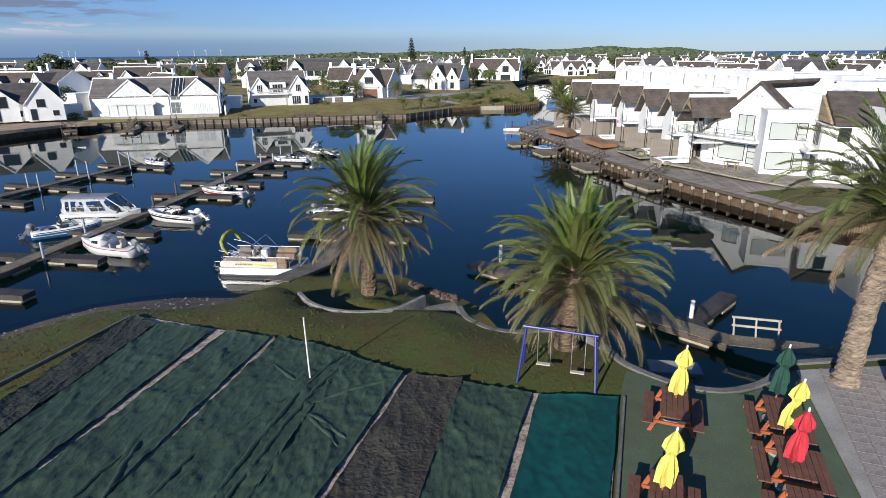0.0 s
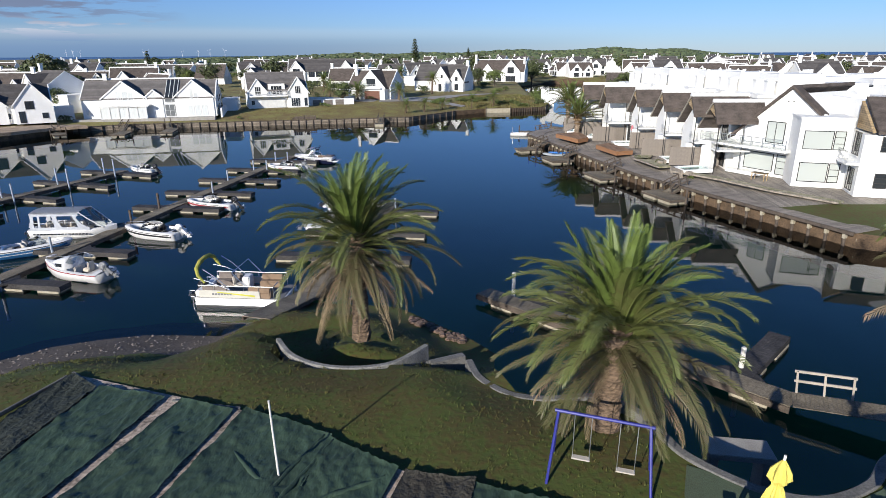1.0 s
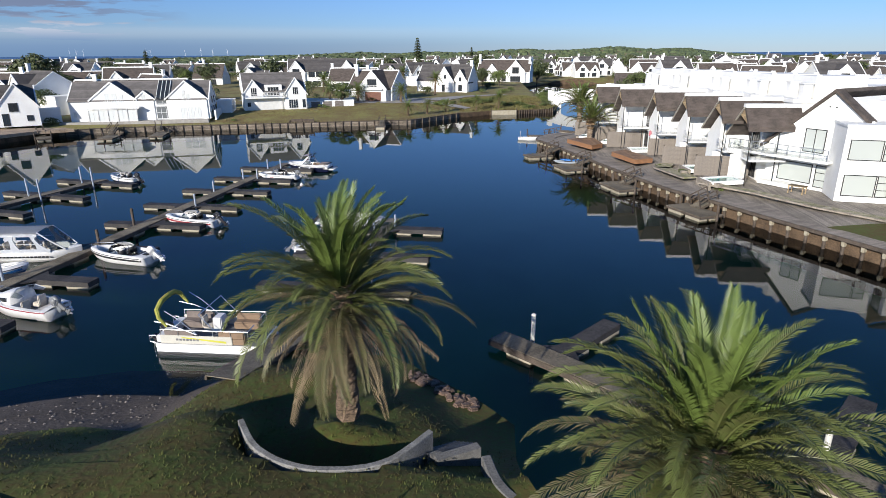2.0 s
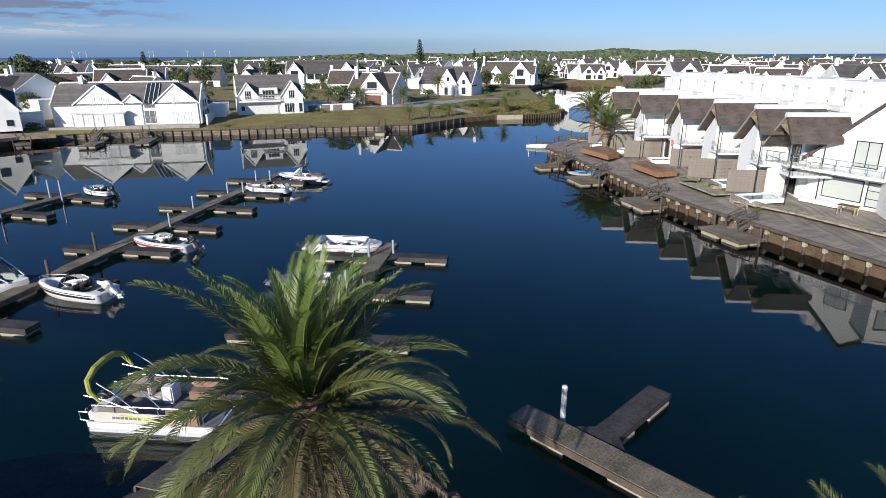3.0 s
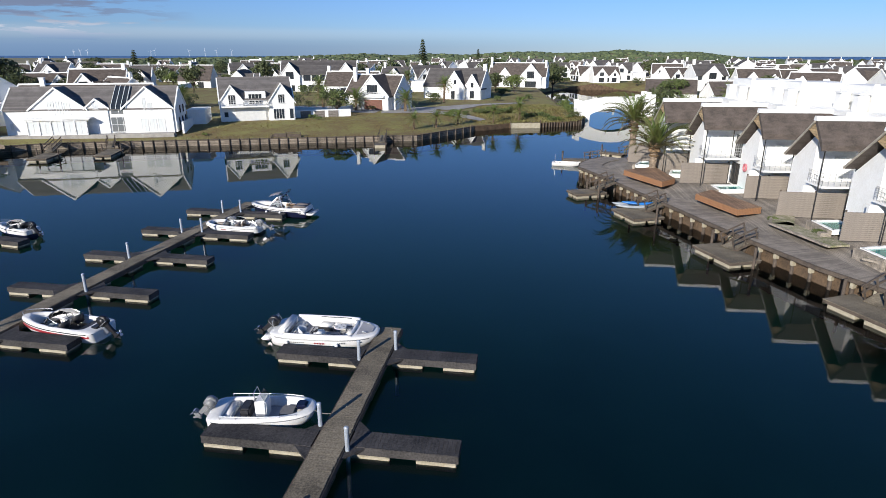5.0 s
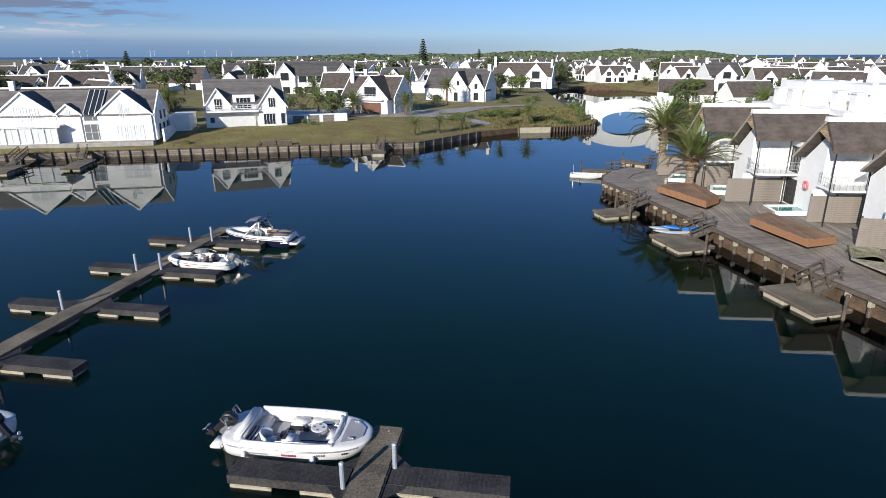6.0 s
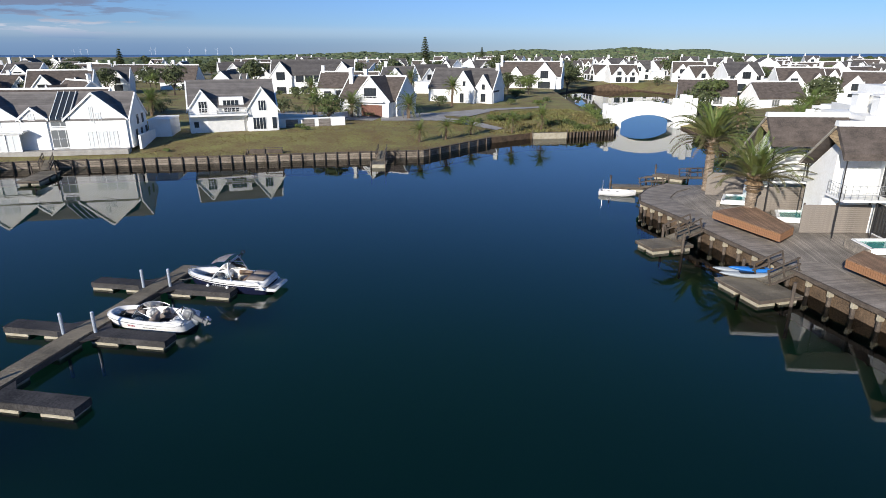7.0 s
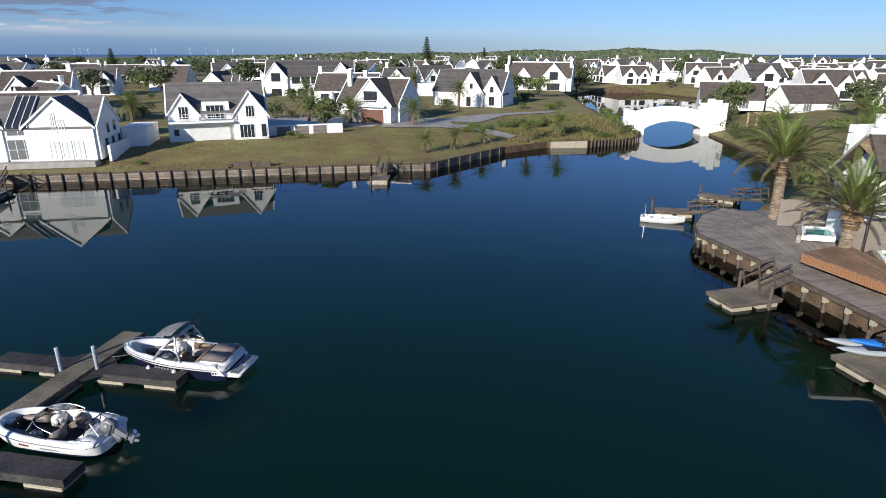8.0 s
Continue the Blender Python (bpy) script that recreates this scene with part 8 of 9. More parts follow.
    prism(bm, [(-3.6, 5.4), (1.0, 7.9), (1.0, 8.2), (-3.6, 5.7)], 5.0, 16, "x")
    part("roof", bm, "thatch", bay, "dark thatched lean-to roof")
    part("gable_screen", prismed([(-3.3, 5.5), (1.0, 7.8), (1.0, 5.5)], 4.7, 4.95, "x"), "tan", bay)
    part("upper_storey", boxed(7, 16, 1.01, 7, 6, 8.0), "white", bay)
    return root


end_house()


def roof_block(x, y, w, d, z, yaw=0, seed=0):
    """White flat-roofed building behind the terrace, with parapets, piers, skylights and stacks."""
    rng = random.Random(seed)
    root = thing("flat_roofed_house", "white flat-roofed house with parapets and roof piers", "house", pose(x, y, 1.7, 0, 0, yaw), group="white houses behind the terrace")
    part("wall", boxed(0, w, 0, d, 0, z), "white", root)
    for x0, x1, y0, y1 in ((0, w, 0, 0.25), (0, w, d - 0.25, d), (0, 0.25, 0.25, d - 0.25), (w - 0.25, w, 0.25, d - 0.25)):
        part("parapet", boxed(x0, x1, y0, y1, z + 0.002, z + 0.45), "white", root)
    for i in range(rng.randrange(2, 4)):
        cx, cy = rng.uniform(1, w - 1.5), rng.uniform(0.8, d - 1.2)
        h = rng.uniform(0.9, 2.0)
        c = part("chimney", boxed(cx, cx + rng.uniform(0.6, 1.6), cy, cy + 0.6, z + 0.002, z + h), "white", root)
    part("penthouse", boxed(w * 0.4, w * 0.8, d * 0.35, d * 0.9, z + 0.003, z + rng.uniform(1.0, 1.9)), "white", root)
    part("skylight", prismed([(w * 0.1, z + 0.01), (w * 0.35, z + 0.01), (w * 0.35, z + 0.7), (w * 0.1, z + 0.1)], d * 0.2, d * 0.45, "y"), "window", root)
    window(root, w * 0.3, z - 2.4, 1.6, 1.4, 0, 1, 0, "frame_dark", "window")
    window(root, w * 0.7, z - 2.4, 1.6, 1.4, 0, 1, 0, "frame_dark", "window")
    return root


k = 0
for row in range(3):
    for i in range(7):
        roof_block(33.5 + row * 12.5 + 1.2 * i * -0.9 + (7 - i) * 0.55, 58.5 + 8.4 * i + row * 2.5, 10.6, 7.2, 6.6 + 0.45 * ((i * 3 + row * 2) % 4) * 0.6, -4 + 3 * ((i + row) % 3), k)
        k += 1
for i in range(4):
    roof_block(30 + 6.5 * i, 120 + 7 * i, 9.5, 7.0, 5.0 + 0.4 * (i % 2), 10, 60 + i)


# ---- screens, pools, raised decks, planters along the promenade ----
def timber_screen(a, b, h=2.1):
    m, ln = along(a, b, 1.7)
    root = thing("timber_screen", "weathered horizontal timber privacy screen", "fence", m, group="privacy screens")
    n = int(h / 0.145)
    me = to_mesh("board", boxed(0, ln, -0.03, 0.03, 0.002, 0.142), "screen_board")
    for i in range(n):
        part("board", me, None, root, m=pose(0, random.uniform(-0.0015, 0.0015), i * 0.145))
    for i in range(3):
        x = 0.1 + i * (ln - 0.2) / 2
        part("post", boxed(x - 0.05, x + 0.05, 0.035, 0.13, 0, h), "post", root)
    return root


M["screen_board"] = material("weathered_screen_board", (0.27, 0.232, 0.195), 0.85, vary=0.3, scale=0.9, fine=14, stretch=(0.5, 4, 8))
for a, b in (((17.0, 96.25), (21.7, 96.5)), ((20.75, 89.95), (24.5, 89.75)), ((20.7, 83.5), (26.0, 83.1)), ((22.2, 77.2), (27.5, 76.9)), ((14.4, 108.0), (17.7, 107.7)), ((15.9, 102.1), (20.0, 102.3))):
    timber_screen(a, b, 2.15)


def pool(corners, label="small plunge pool with white rim and stone front"):
    root = thing("plunge_pool", label, "pool", pose(corners[0][0], corners[0][1], 1.7), group="plunge pools")
    o = Vector(corners[0])
    loc = [Vector(c) - o for c in corners]
    c = sum(loc, Vector((0, 0))) / 4
    part("water", prismed([tuple(p.lerp(c, 0.1)) for p in loc], 0.1, 0.3), "poolwater", root, "still teal pool water")
    for p, q in zip(loc, loc[1:] + loc[:1]):
        m, ln = along(p, q)
        part("rim", boxed(-0.05, ln + 0.05, -0.12, 0.12, 0.02, 0.4, bevel=0.02), "white", root, m=m)
    m, ln = along(loc[0], loc[3])
    part("front_wall", boxed(-0.2, ln + 0.2, -0.42, -0.14, -0.6, 0.36, bevel=0.03), "stone", root, m=m)
    return root


pool([(22.0, 74.3), (25.4, 75.3), (25.4, 73.0), (22.3, 72.2)])
pool([(22.3, 81.0), (24.2, 81.2), (24.4, 78.9), (22.4, 78.5)])
pool([(19.2, 93.6), (22.8, 93.9), (22.6, 91.9), (19.2, 91.5)])
pool([(15.6, 106.6), (17.4, 106.4), (16.4, 104.1), (14.6, 104.4)])
pool([(17.6, 101.2), (19.9, 101.2), (18.7, 98.7), (16.8, 99.0)])


def raised_deck(corners, h):
    root = thing("raised_deck", "raised oiled-timber sun deck with slatted sides", "deck", pose(0, 0, 1.7), group="raised sun decks")
    part("base", prismed([tuple(Vector(c).lerp(sum((Vector(q) for q in corners), Vector((0, 0))) / len(corners), 0.02)) for c in corners], 0.0, h - 0.05), "orange", root, "orange oiled timber sides")
    slat = {}
    for a, b in zip(corners, corners[1:] + corners[:1]):
        m, ln = along(a, b)
        n = max(2, round(ln / 0.16))
        for i in range(n):
            w = round(ln / n - 0.02, 3)
            if w not in slat:
                slat[w] = to_mesh("slat", boxed(0, w, -0.02, 0.02, 0.02, h - 0.06), "orange")
            part("slat", slat[w], None, root, m=m @ pose(i * ln / n + 0.01, 0, 0))
    bm = bmesh.new()
    prism(bm, corners, h - 0.046, h)
    part("top", bm, "deck_orange", root, "boarded deck top")
    return root


M["deck_orange"] = material("half_oiled_deck", (0.33, 0.2, 0.12), 0.75, vary=0.3, scale=0.8, fine=18, stripes=(0, 0.14, 0.5))
raised_deck([(16.2, 88.9), (17.7, 83.4), (19.9, 84.3), (18.2, 90.7)], 0.55)
raised_deck([(12.2, 99.7), (14.6, 93.8), (16.3, 95.6), (15.9, 101.8)], 0.6)


def planter(line, w, label, grass=True):
    root = thing("stone_planter", label, "planter", pose(0, 0, 1.7))
    for a, b in zip(line, line[1:]):
        m, ln = along(a, b)
        part("stone_kerb", boxed(-0.05, ln + 0.05, -0.1, 0.1, 0, 0.16, bevel=0.03), "stone", root, m=m)
        part("soil_bed", boxed(0, ln, -w, -0.11, 0, 0.13), "gravel_bed", root, m=m)
    return root


planter([(30.8, 59.5), (27.6, 63.6), (24.6, 69.0), (21.4, 73.0)], 1.1, "low rubble stone planter with dry grass")
planter([(20.6, 75.4), (19.2, 81.0), (20.6, 83.9)], 1.6, "curved stone planter with dry grass")
for i, (x, y) in enumerate(((22.0, 79.8), (23.2, 73.5))):
    part_st = thing("stone_block", "pale block of rubble stone beside the planter", "stone", pose(x - 0.6, y - 2.0, 1.7, 0, 0, 30 * i))
    part("block", boxed(-0.3, 0.3, -0.28, 0.28, 0, 0.38, bevel=0.05), "stone", part_st)
buoy = thing("lifebuoy", "round red and white lifebuoy hung on the wall", "lifebuoy", pose(21.55, 92.5, 3.98, 0, 0, -90))
bm = bmesh.new()
tube(bm, [(0.3 * math.cos(a), -0.02, 0.3 * math.sin(a)) for a in [i * math.pi / 10 for i in range(21)]], 0.09, 7, cap=False)
part("ring", bm, "pink", buoy)


# ---- bridge ----
def bridge():
    a, b = (17.0, 171.9), (34.0, 173.2)
    m, ln = along(a, b)
    root = thing("bridge", "white arched road bridge over the channel", "bridge", m, kind="structure")
    n = 16
    top = [(ln * i / n, 3.3 + 1.55 * math.sin(math.pi * min(1, max(0, (i / n - 0.02) / 0.9))) ** 0.8) for i in range(n + 1)]
    x0, x1 = 2.95, 13.0
    arch = [(x0 + (x1 - x0) * i / 18, 1.15 + 1.35 * (1 - (2 * i / 18 - 1) ** 2) ** 0.85) for i in range(19)]
    poly = [(0, -1.5)] + top + [(ln, -1.5), (x1, -1.5)] + arch[::-1] + [(x0, -1.5)]
    for y0, y1 in ((0, 0.35), (2.85, 3.2)):
        part("side_wall", prismed(poly, y0, y1, "y"), "white", root, "white plastered spandrel wall")
    deck = [(x, z - 0.9) for x, z in top]
    part("deck", prismed([(0, -1.5)] + deck + [(ln, -1.5), (x1, -1.5)] + [(x, z + 0.01) for x, z in arch[::-1]] + [(x0, -1.5)], 0.351, 2.849, "y"), "white", root)
    for x, h, w in ((0.0, 4.4, 0.9), (13.6, 5.4, 1.1), (14.9, 6.1, 1.2), (16.3, 5.6, 0.9)):
        for y in (-0.1, 2.8):
            part("pier", boxed(x, x + w, y, y + 0.5, -1.4, h, bevel=0.03), "white", root)
    return root


bridge()


def pergola(x, y, yaw):
    root = thing("pergola", "open timber pergola of square posts and beams", "pergola", pose(x, y, 1.25, 0, 0, yaw))
    for px in (0.0, 4.2):
        for py in (0.0, 2.6):
            part("post", boxed(px - 0.11, px + 0.11, py - 0.11, py + 0.11, -1.0, 2.5), "tan", root)
    for py in (0.0, 2.6):
        part("beam", boxed(-0.3, 4.5, py - 0.1, py + 0.1, 2.502, 2.75), "tan", root)
    for k in range(5):
        part("rafter", boxed(k * 1.05 - 0.06, k * 1.05 + 0.06, -0.3, 2.9, 2.753, 2.9), "tan", root)
    return root


pergola(38.1, 170.2, 10)


# ---- near garden: netted beds, lawn things, terrace ----
def sheet(corners, mat, label, seed, nx=44, ny=170, amp=0.05, z=3.13):
    """Net sheet laid over the ground: wrinkled, with a rolled edge."""
    bm = bmesh.new()
    a, b, c, d = [Vector(p) for p in corners]
    grid = []
    off = seed * 17.3
    for j in range(ny + 1):
        row = []
        for i in range(nx + 1):
            u, v = i / nx, j / ny
            p = (a * (1 - u) + b * u) * (1 - v) + (d * (1 - u) + c * u) * v
            p = p + Vector((noise.noise((p.x * 0.5, p.y * 0.5, off)), noise.noise((p.y * 0.5, p.x * 0.5, off + 9)))) * (0.09 if 0 < i < nx else 0.05)
            h = amp * max(0.0, 0.25 + noise.noise((p.x * 1.1 + p.y * 0.5, p.y * 0.8, off)) + 0.9 * abs(noise.noise((p.x * 2.6 - p.y * 0.7, p.y * 1.6, off + 3))) + 0.5 * noise.noise((p.x * 5, p.y * 4, off)))
            crease = 1 - abs(noise.noise((p.x * 1.5 + p.y * 0.35, p.y * 0.55 - p.x * 0.5, off + 20)))
            crease2 = 1 - abs(noise.noise((p.x * 2.9 - p.y * 1.1, p.y * 1.7 + p.x, off + 31)))
            h += amp * (0.75 * crease ** 9 + 0.5 * crease2 ** 7)
            edge = min(u, 1 - u) * nx
            h += 0.025 * math.exp(-edge) + (0.03 if j in (0, ny) else 0)
            row.append(bm.verts.new((p.x, p.y, z + h)))
        grid.append(row)
    for r, s in zip(grid, grid[1:]):
        for i in range(nx):
            bm.faces.new((r[i], r[i + 1], s[i + 1], s[i]))
    ob = part("net_sheet", bm, mat, smooth=True)
    tagged(ob, label, "net sheet", "net sheets over the beds")
    return ob


NET = [  # near-left, near-right, far-right, far-left of each sheet
    ((-14.6, 8), (-13.3, 8), (-11.5, 26.4), (-12.95, 27.3), "net_black", "faded dark shade net stretched over the ground"),
    ((-13.2, 8), (-11.6, 8), (-8.87, 26.0), (-11.4, 26.5), "net", "green shade net with fine wrinkles over the ground"),
    ((-11.8, 8), (-8.78, 8), (-6.33, 25.4), (-8.27, 25.9), "net", "green shade net with fine wrinkles over the ground"),
    ((-8.92, 8), (-4.9, 8), (-2.9, 24.3), (-5.95, 25.5), "net", "creased green shade net pulled into folds"),
    ((-4.95, 8), (-4.2, 8), (-0.75, 22.95), (-2.95, 24.3), "net", "green shade net with fine wrinkles over the ground"),
    ((-3.9, 8), (-1.1, 8), (1.35, 22.6), (-0.55, 22.9), "net_dark", "brownish black shade net with long creases"),
    ((-1.12, 8), (0.0, 8), (3.65, 21.9), (1.33, 22.55), "net", "green shade net with fine wrinkles over the ground"),
    ((0.5, 8), (2.75, 8), (6.4, 21.8), (3.85, 21.85), "net_teal", "smooth teal plastic pool cover"),
]
for i, (a, b, c, d, mt, lb) in enumerate(NET):
    sheet((a, b, c, d), mt, lb, i, amp=0.03 if mt == "net_teal" else 0.062)
bm = bmesh.new()
prism(bm, [(-14.5, 7.8), (2.8, 7.8), (6.45, 21.9), (3.8, 22.0), (-0.6, 22.95), (-6.1, 25.5), (-12.95, 27.35)], 2.6, 3.095)
tagged(part("bare_bed", bm, "gap"), "strips of bare sandy soil between the nets", "soil bed", kind="structure")
# folded ridges of net
FOLDS = [[(-3.1, 24.5), (-3.9, 22.1), (-4.3, 19.9), (-4.6, 18.0), (-5.0, 15.0), (-5.6, 11.5)], [(-2.8, 24.2), (-3.5, 21.9), (-3.9, 20.0), (-4.2, 18.1), (-4.7, 15.0)], [(-3.9, 22.1), (-5.3, 19.4), (-6.1, 18.2), (-6.4, 16.0), (-6.9, 13.0)],
         [(-1.0, 22.7), (-2.6, 21.6), (-3.5, 20.9)], [(-3.6, 20.5), (-2.8, 20.0), (-1.9, 19.2)], [(-3.5, 20.4), (-2.8, 19.7), (-2.1, 18.9)], [(-8.0, 18.2), (-8.2, 17.4), (-8.5, 15.6)], [(-7.9, 18.8), (-7.7, 17.6), (-7.5, 16.0)], [(-5.5, 23.4), (-4.4, 22.3), (-4.0, 22.1)]]
for k, line in enumerate(FOLDS):
    pts, n = [], 9
    for (ax, ay), (bx, by) in zip(line, line[1:]):
        for i in range(n):
            s = i / n
            x, y = ax + (bx - ax) * s, ay + (by - ay) * s
            pts.append((x + 0.06 * noise.noise((x * 2, y * 2, k)), y + 0.06 * noise.noise((y * 2, x * 2, k)), 3.15 + 0.03 * noise.noise((x * 2, y * 2, 5))))
    pts.append((*line[-1], 3.12))
    bm = bmesh.new()
    m = len(pts) - 1
    tube(bm, pts, [0.02 + 0.085 * math.sin(math.pi * (0.06 + 0.88 * i / m)) * (0.8 + 0.5 * abs(noise.noise((i * 0.4, k, 1)))) for i in range(m + 1)], 8)
    tagged(part("net_fold", bm, "net", smooth=True), "gathered fold of green shade net", "net fold", "net folds")
# timber edging
for a, b in (((-15.0, 20.0), (-13.1, 27.2)), ((-13.05, 27.45), (-12.3, 27.0)), ((2.95, 8), (6.62, 21.9)), ((-8.6, 25.9), (-6.2, 25.6))):
    m, ln = along(a, b, 3.0)
    e = thing("bed_edging", "weathered timber kerb along the net's edge", "edging", m, group="bed edgings")
    part("kerb", boxed(0, ln, -0.04, 0.04, -0.1, 0.14, bevel=0.01), "wall_grey", e)
pl = thing("flag_pole", "leaning white metal pole standing in the net", "pole", pose(-3.9, 22.5, 3.0))
part("shaft", tubed([(0, 0, 0), (-0.05, 0.0, 2.45)], [0.035, 0.028], 8), "pole", pl)
part("collar", tubed([(0, 0, 0), (0, 0, 0.12)], 0.09, 10), "concrete", pl)


def swing_set():
    root = thing("swing_set", "blue tubular steel swing set with two swings", "swing set", pose(0, 0, 3.0))
    a, b = Vector((3.5, 23.4, 1.85)), Vector((5.75, 22.85, 1.8))
    d = (b - a).normalized()
    n = Vector((-d.y, d.x, 0))
    part("top_bar", tubed([a - d * 0.1, b + d * 0.1], 0.045, 8), "swing", root)
    for p, s in ((a, -1), (b, 1)):
        for q in (-1, 1):
            foot = Vector((p.x, p.y, 0)) + n * q * 0.68 + d * s * 0.15
            part("leg", tubed([foot, p], 0.04, 8), "swing", root)
    for t, z in ((0.28, 0.5), (0.78, 0.35)):
        c = a.lerp(b, t)
        sw = part("swing_seat", boxed(-0.24, 0.24, -0.09, 0.09, -0.02, 0.02, bevel=0.008), "vinyl", root, "small pale swing seat", m=pose(c.x, c.y, z, 0, 0, math.degrees(math.atan2(d.y, d.x))))
        for q in (-0.22, 0.22):
            p = c + d * q
            part("chain", tubed([(p.x, p.y, z), (p.x, p.y, 1.83)], 0.012, 5), "alu", root)


swing_set()


def picnic_table(m, length=1.75):
    root = thing("picnic_table", "red-stained timber picnic table with attached benches", "picnic table", m, group="picnic tables")
    for i in range(5):
        x = -0.35 + i * 0.155
        part("tabletop_board", boxed(x, x + 0.14, -length / 2, length / 2, 0.7, 0.74), "bench", root)
    for s in (-1, 1):
        for i in range(2):
            x = s * 0.7 - 0.145 + i * 0.15
            part("bench_board", boxed(x, x + 0.138, -length / 2, length / 2, 0.42, 0.46), "bench", root)
    for y in (-length / 2 + 0.25, length / 2 - 0.25):
        part("cross_beam", boxed(-0.85, 0.85, y - 0.025, y + 0.025, 0.33, 0.419), "bench_end", root)
        part("table_beam", boxed(-0.38, 0.38, y - 0.025, y + 0.025, 0.61, 0.699), "bench_end", root)
        for s in (-1, 1):
            part("leg", prismed([(s * 0.28, 0.7), (s * 0.4, 0.7), (s * 0.68, 0), (s * 0.56, 0)], y + 0.026, y + 0.07, "y"), "bench_end", root)
    return root


pt = picnic_table(pose(7.72, 20.6, 3.06, 0, 0, -17))
for x, y in ((6.3, 16.6), (10.6, 20.2), (10.0, 18.2), (9.4, 16.2), (5.3, 13.0)):
    copy_thing(pt, pose(x, y, 3.06, 0, 0, -17))


def umbrella(x, y, mat, colour, lean=(0.25, 0.1), seed=0, h=2.35):
    rng = random.Random(seed)
    root = thing("parasol", "folded %s canvas parasol tied to its pole" % colour, "parasol", pose(x, y, 3.06), group="folded parasols")
    top = Vector((lean[0], lean[1], h))
    part("pole", tubed([(0, 0, 0), top], 0.025, 8), "bench_end", root)
    bm = bmesh.new()
    prof = [(0.98, 0.03), (0.94, 0.1), (0.87, 0.18), (0.79, 0.2), (0.74, 0.1), (0.71, 0.09), (0.66, 0.14), (0.56, 0.19), (0.45, 0.22), (0.4, 0.2)]
    rings = []
    k = 20
    for s, r in prof:
        c = top * s
        rings.append([bm.verts.new(c + Vector((math.cos(a), math.sin(a), 0)) * r * (1 + 0.32 * math.sin(6 * a / 2 * 2 + 5 * s) * (1 if s < 0.9 else 0.3) + rng.uniform(-0.07, 0.07)) + Vector((0, 0, (-0.1 if s < 0.36 else 0) * abs(math.sin(4 * a))))) for a in [2 * math.pi * j / k for j in range(k)]])
    for a, b in zip(rings, rings[1:]):
        for j in range(k):
            bm.faces.new((a[j], a[(j + 1) % k], b[(j + 1) % k], b[j]))
    bm.faces.new(rings[0])
    part("canopy", bm, mat, root, "gathered %s canvas" % colour)
    part("finial", tubed([top * 0.98, top * 1.03], 0.03, 6), "pole", root)
    part("base", tubed([(0, 0, 0), (0, 0, 0.08)], 0.22, 14), "concrete", root)


umbrella(7.75, 20.75, "yellow", "yellow", (0.3, 0.25), 1)
umbrella(6.2, 16.75, "yellow", "yellow", (0.3, 0.15), 2)
umbrella(10.75, 20.9, "greencanvas", "dark green", (0.35, 0.3), 3)
umbrella(10.2, 19.3, "yellow", "yellow", (0.5, 0.2), 4, 2.2)
umbrella(9.75, 17.9, "red", "red", (0.35, 0.2), 5, 2.2)

bm = bmesh.new()
prism(bm, [(2.95, 8), (6.7, 22.6), (7.1, 23.7), (9.4, 22.55), (10.5, 22.3), (11.8, 23.0), (13.0, 24.0), (9.2, 8)], 2.7, 3.058)
tagged(part("turf_terrace", bm, "turf"), "green artificial turf terrace under the tables", "terrace", kind="structure")


def paved_terrace():
    root = thing("paved_terrace", "terrace of pale square stone pavers", "paving", pose(0, 0, 0), kind="structure")
    part("bed", prismed([(9.25, 8), (13.05, 24.0), (16.0, 24.4), (24, 25), (24, 8)], 2.7, 3.06), "concrete", root)
    me = [to_mesh("paver", boxed(-0.235, 0.235, -0.235, 0.235, 0, 0.03, bevel=0.012), "paving") for _ in range(1)]
    c, s = math.cos(radians(-17)), math.sin(radians(-17))
    count = 0
    for j in range(40):
        for i in range(20):
            u, v = 0.25 + i * 0.49, 0.25 + j * 0.49
            x, y = 9.0 + u * c - v * s, 8.2 + u * s + v * c
            if y < 17.5 or y > 24.1 or x > 17.5 or x < 9.4 + (y - 8) * 0.2375 or count > 290:
                continue
            part("paver", me[0], None, root, m=pose(x, y, 3.061 + random.uniform(0, 0.004), 0, 0, -17 + random.uniform(-0.6, 0.6)))
            count += 1
    tagged(root, kind="structure")


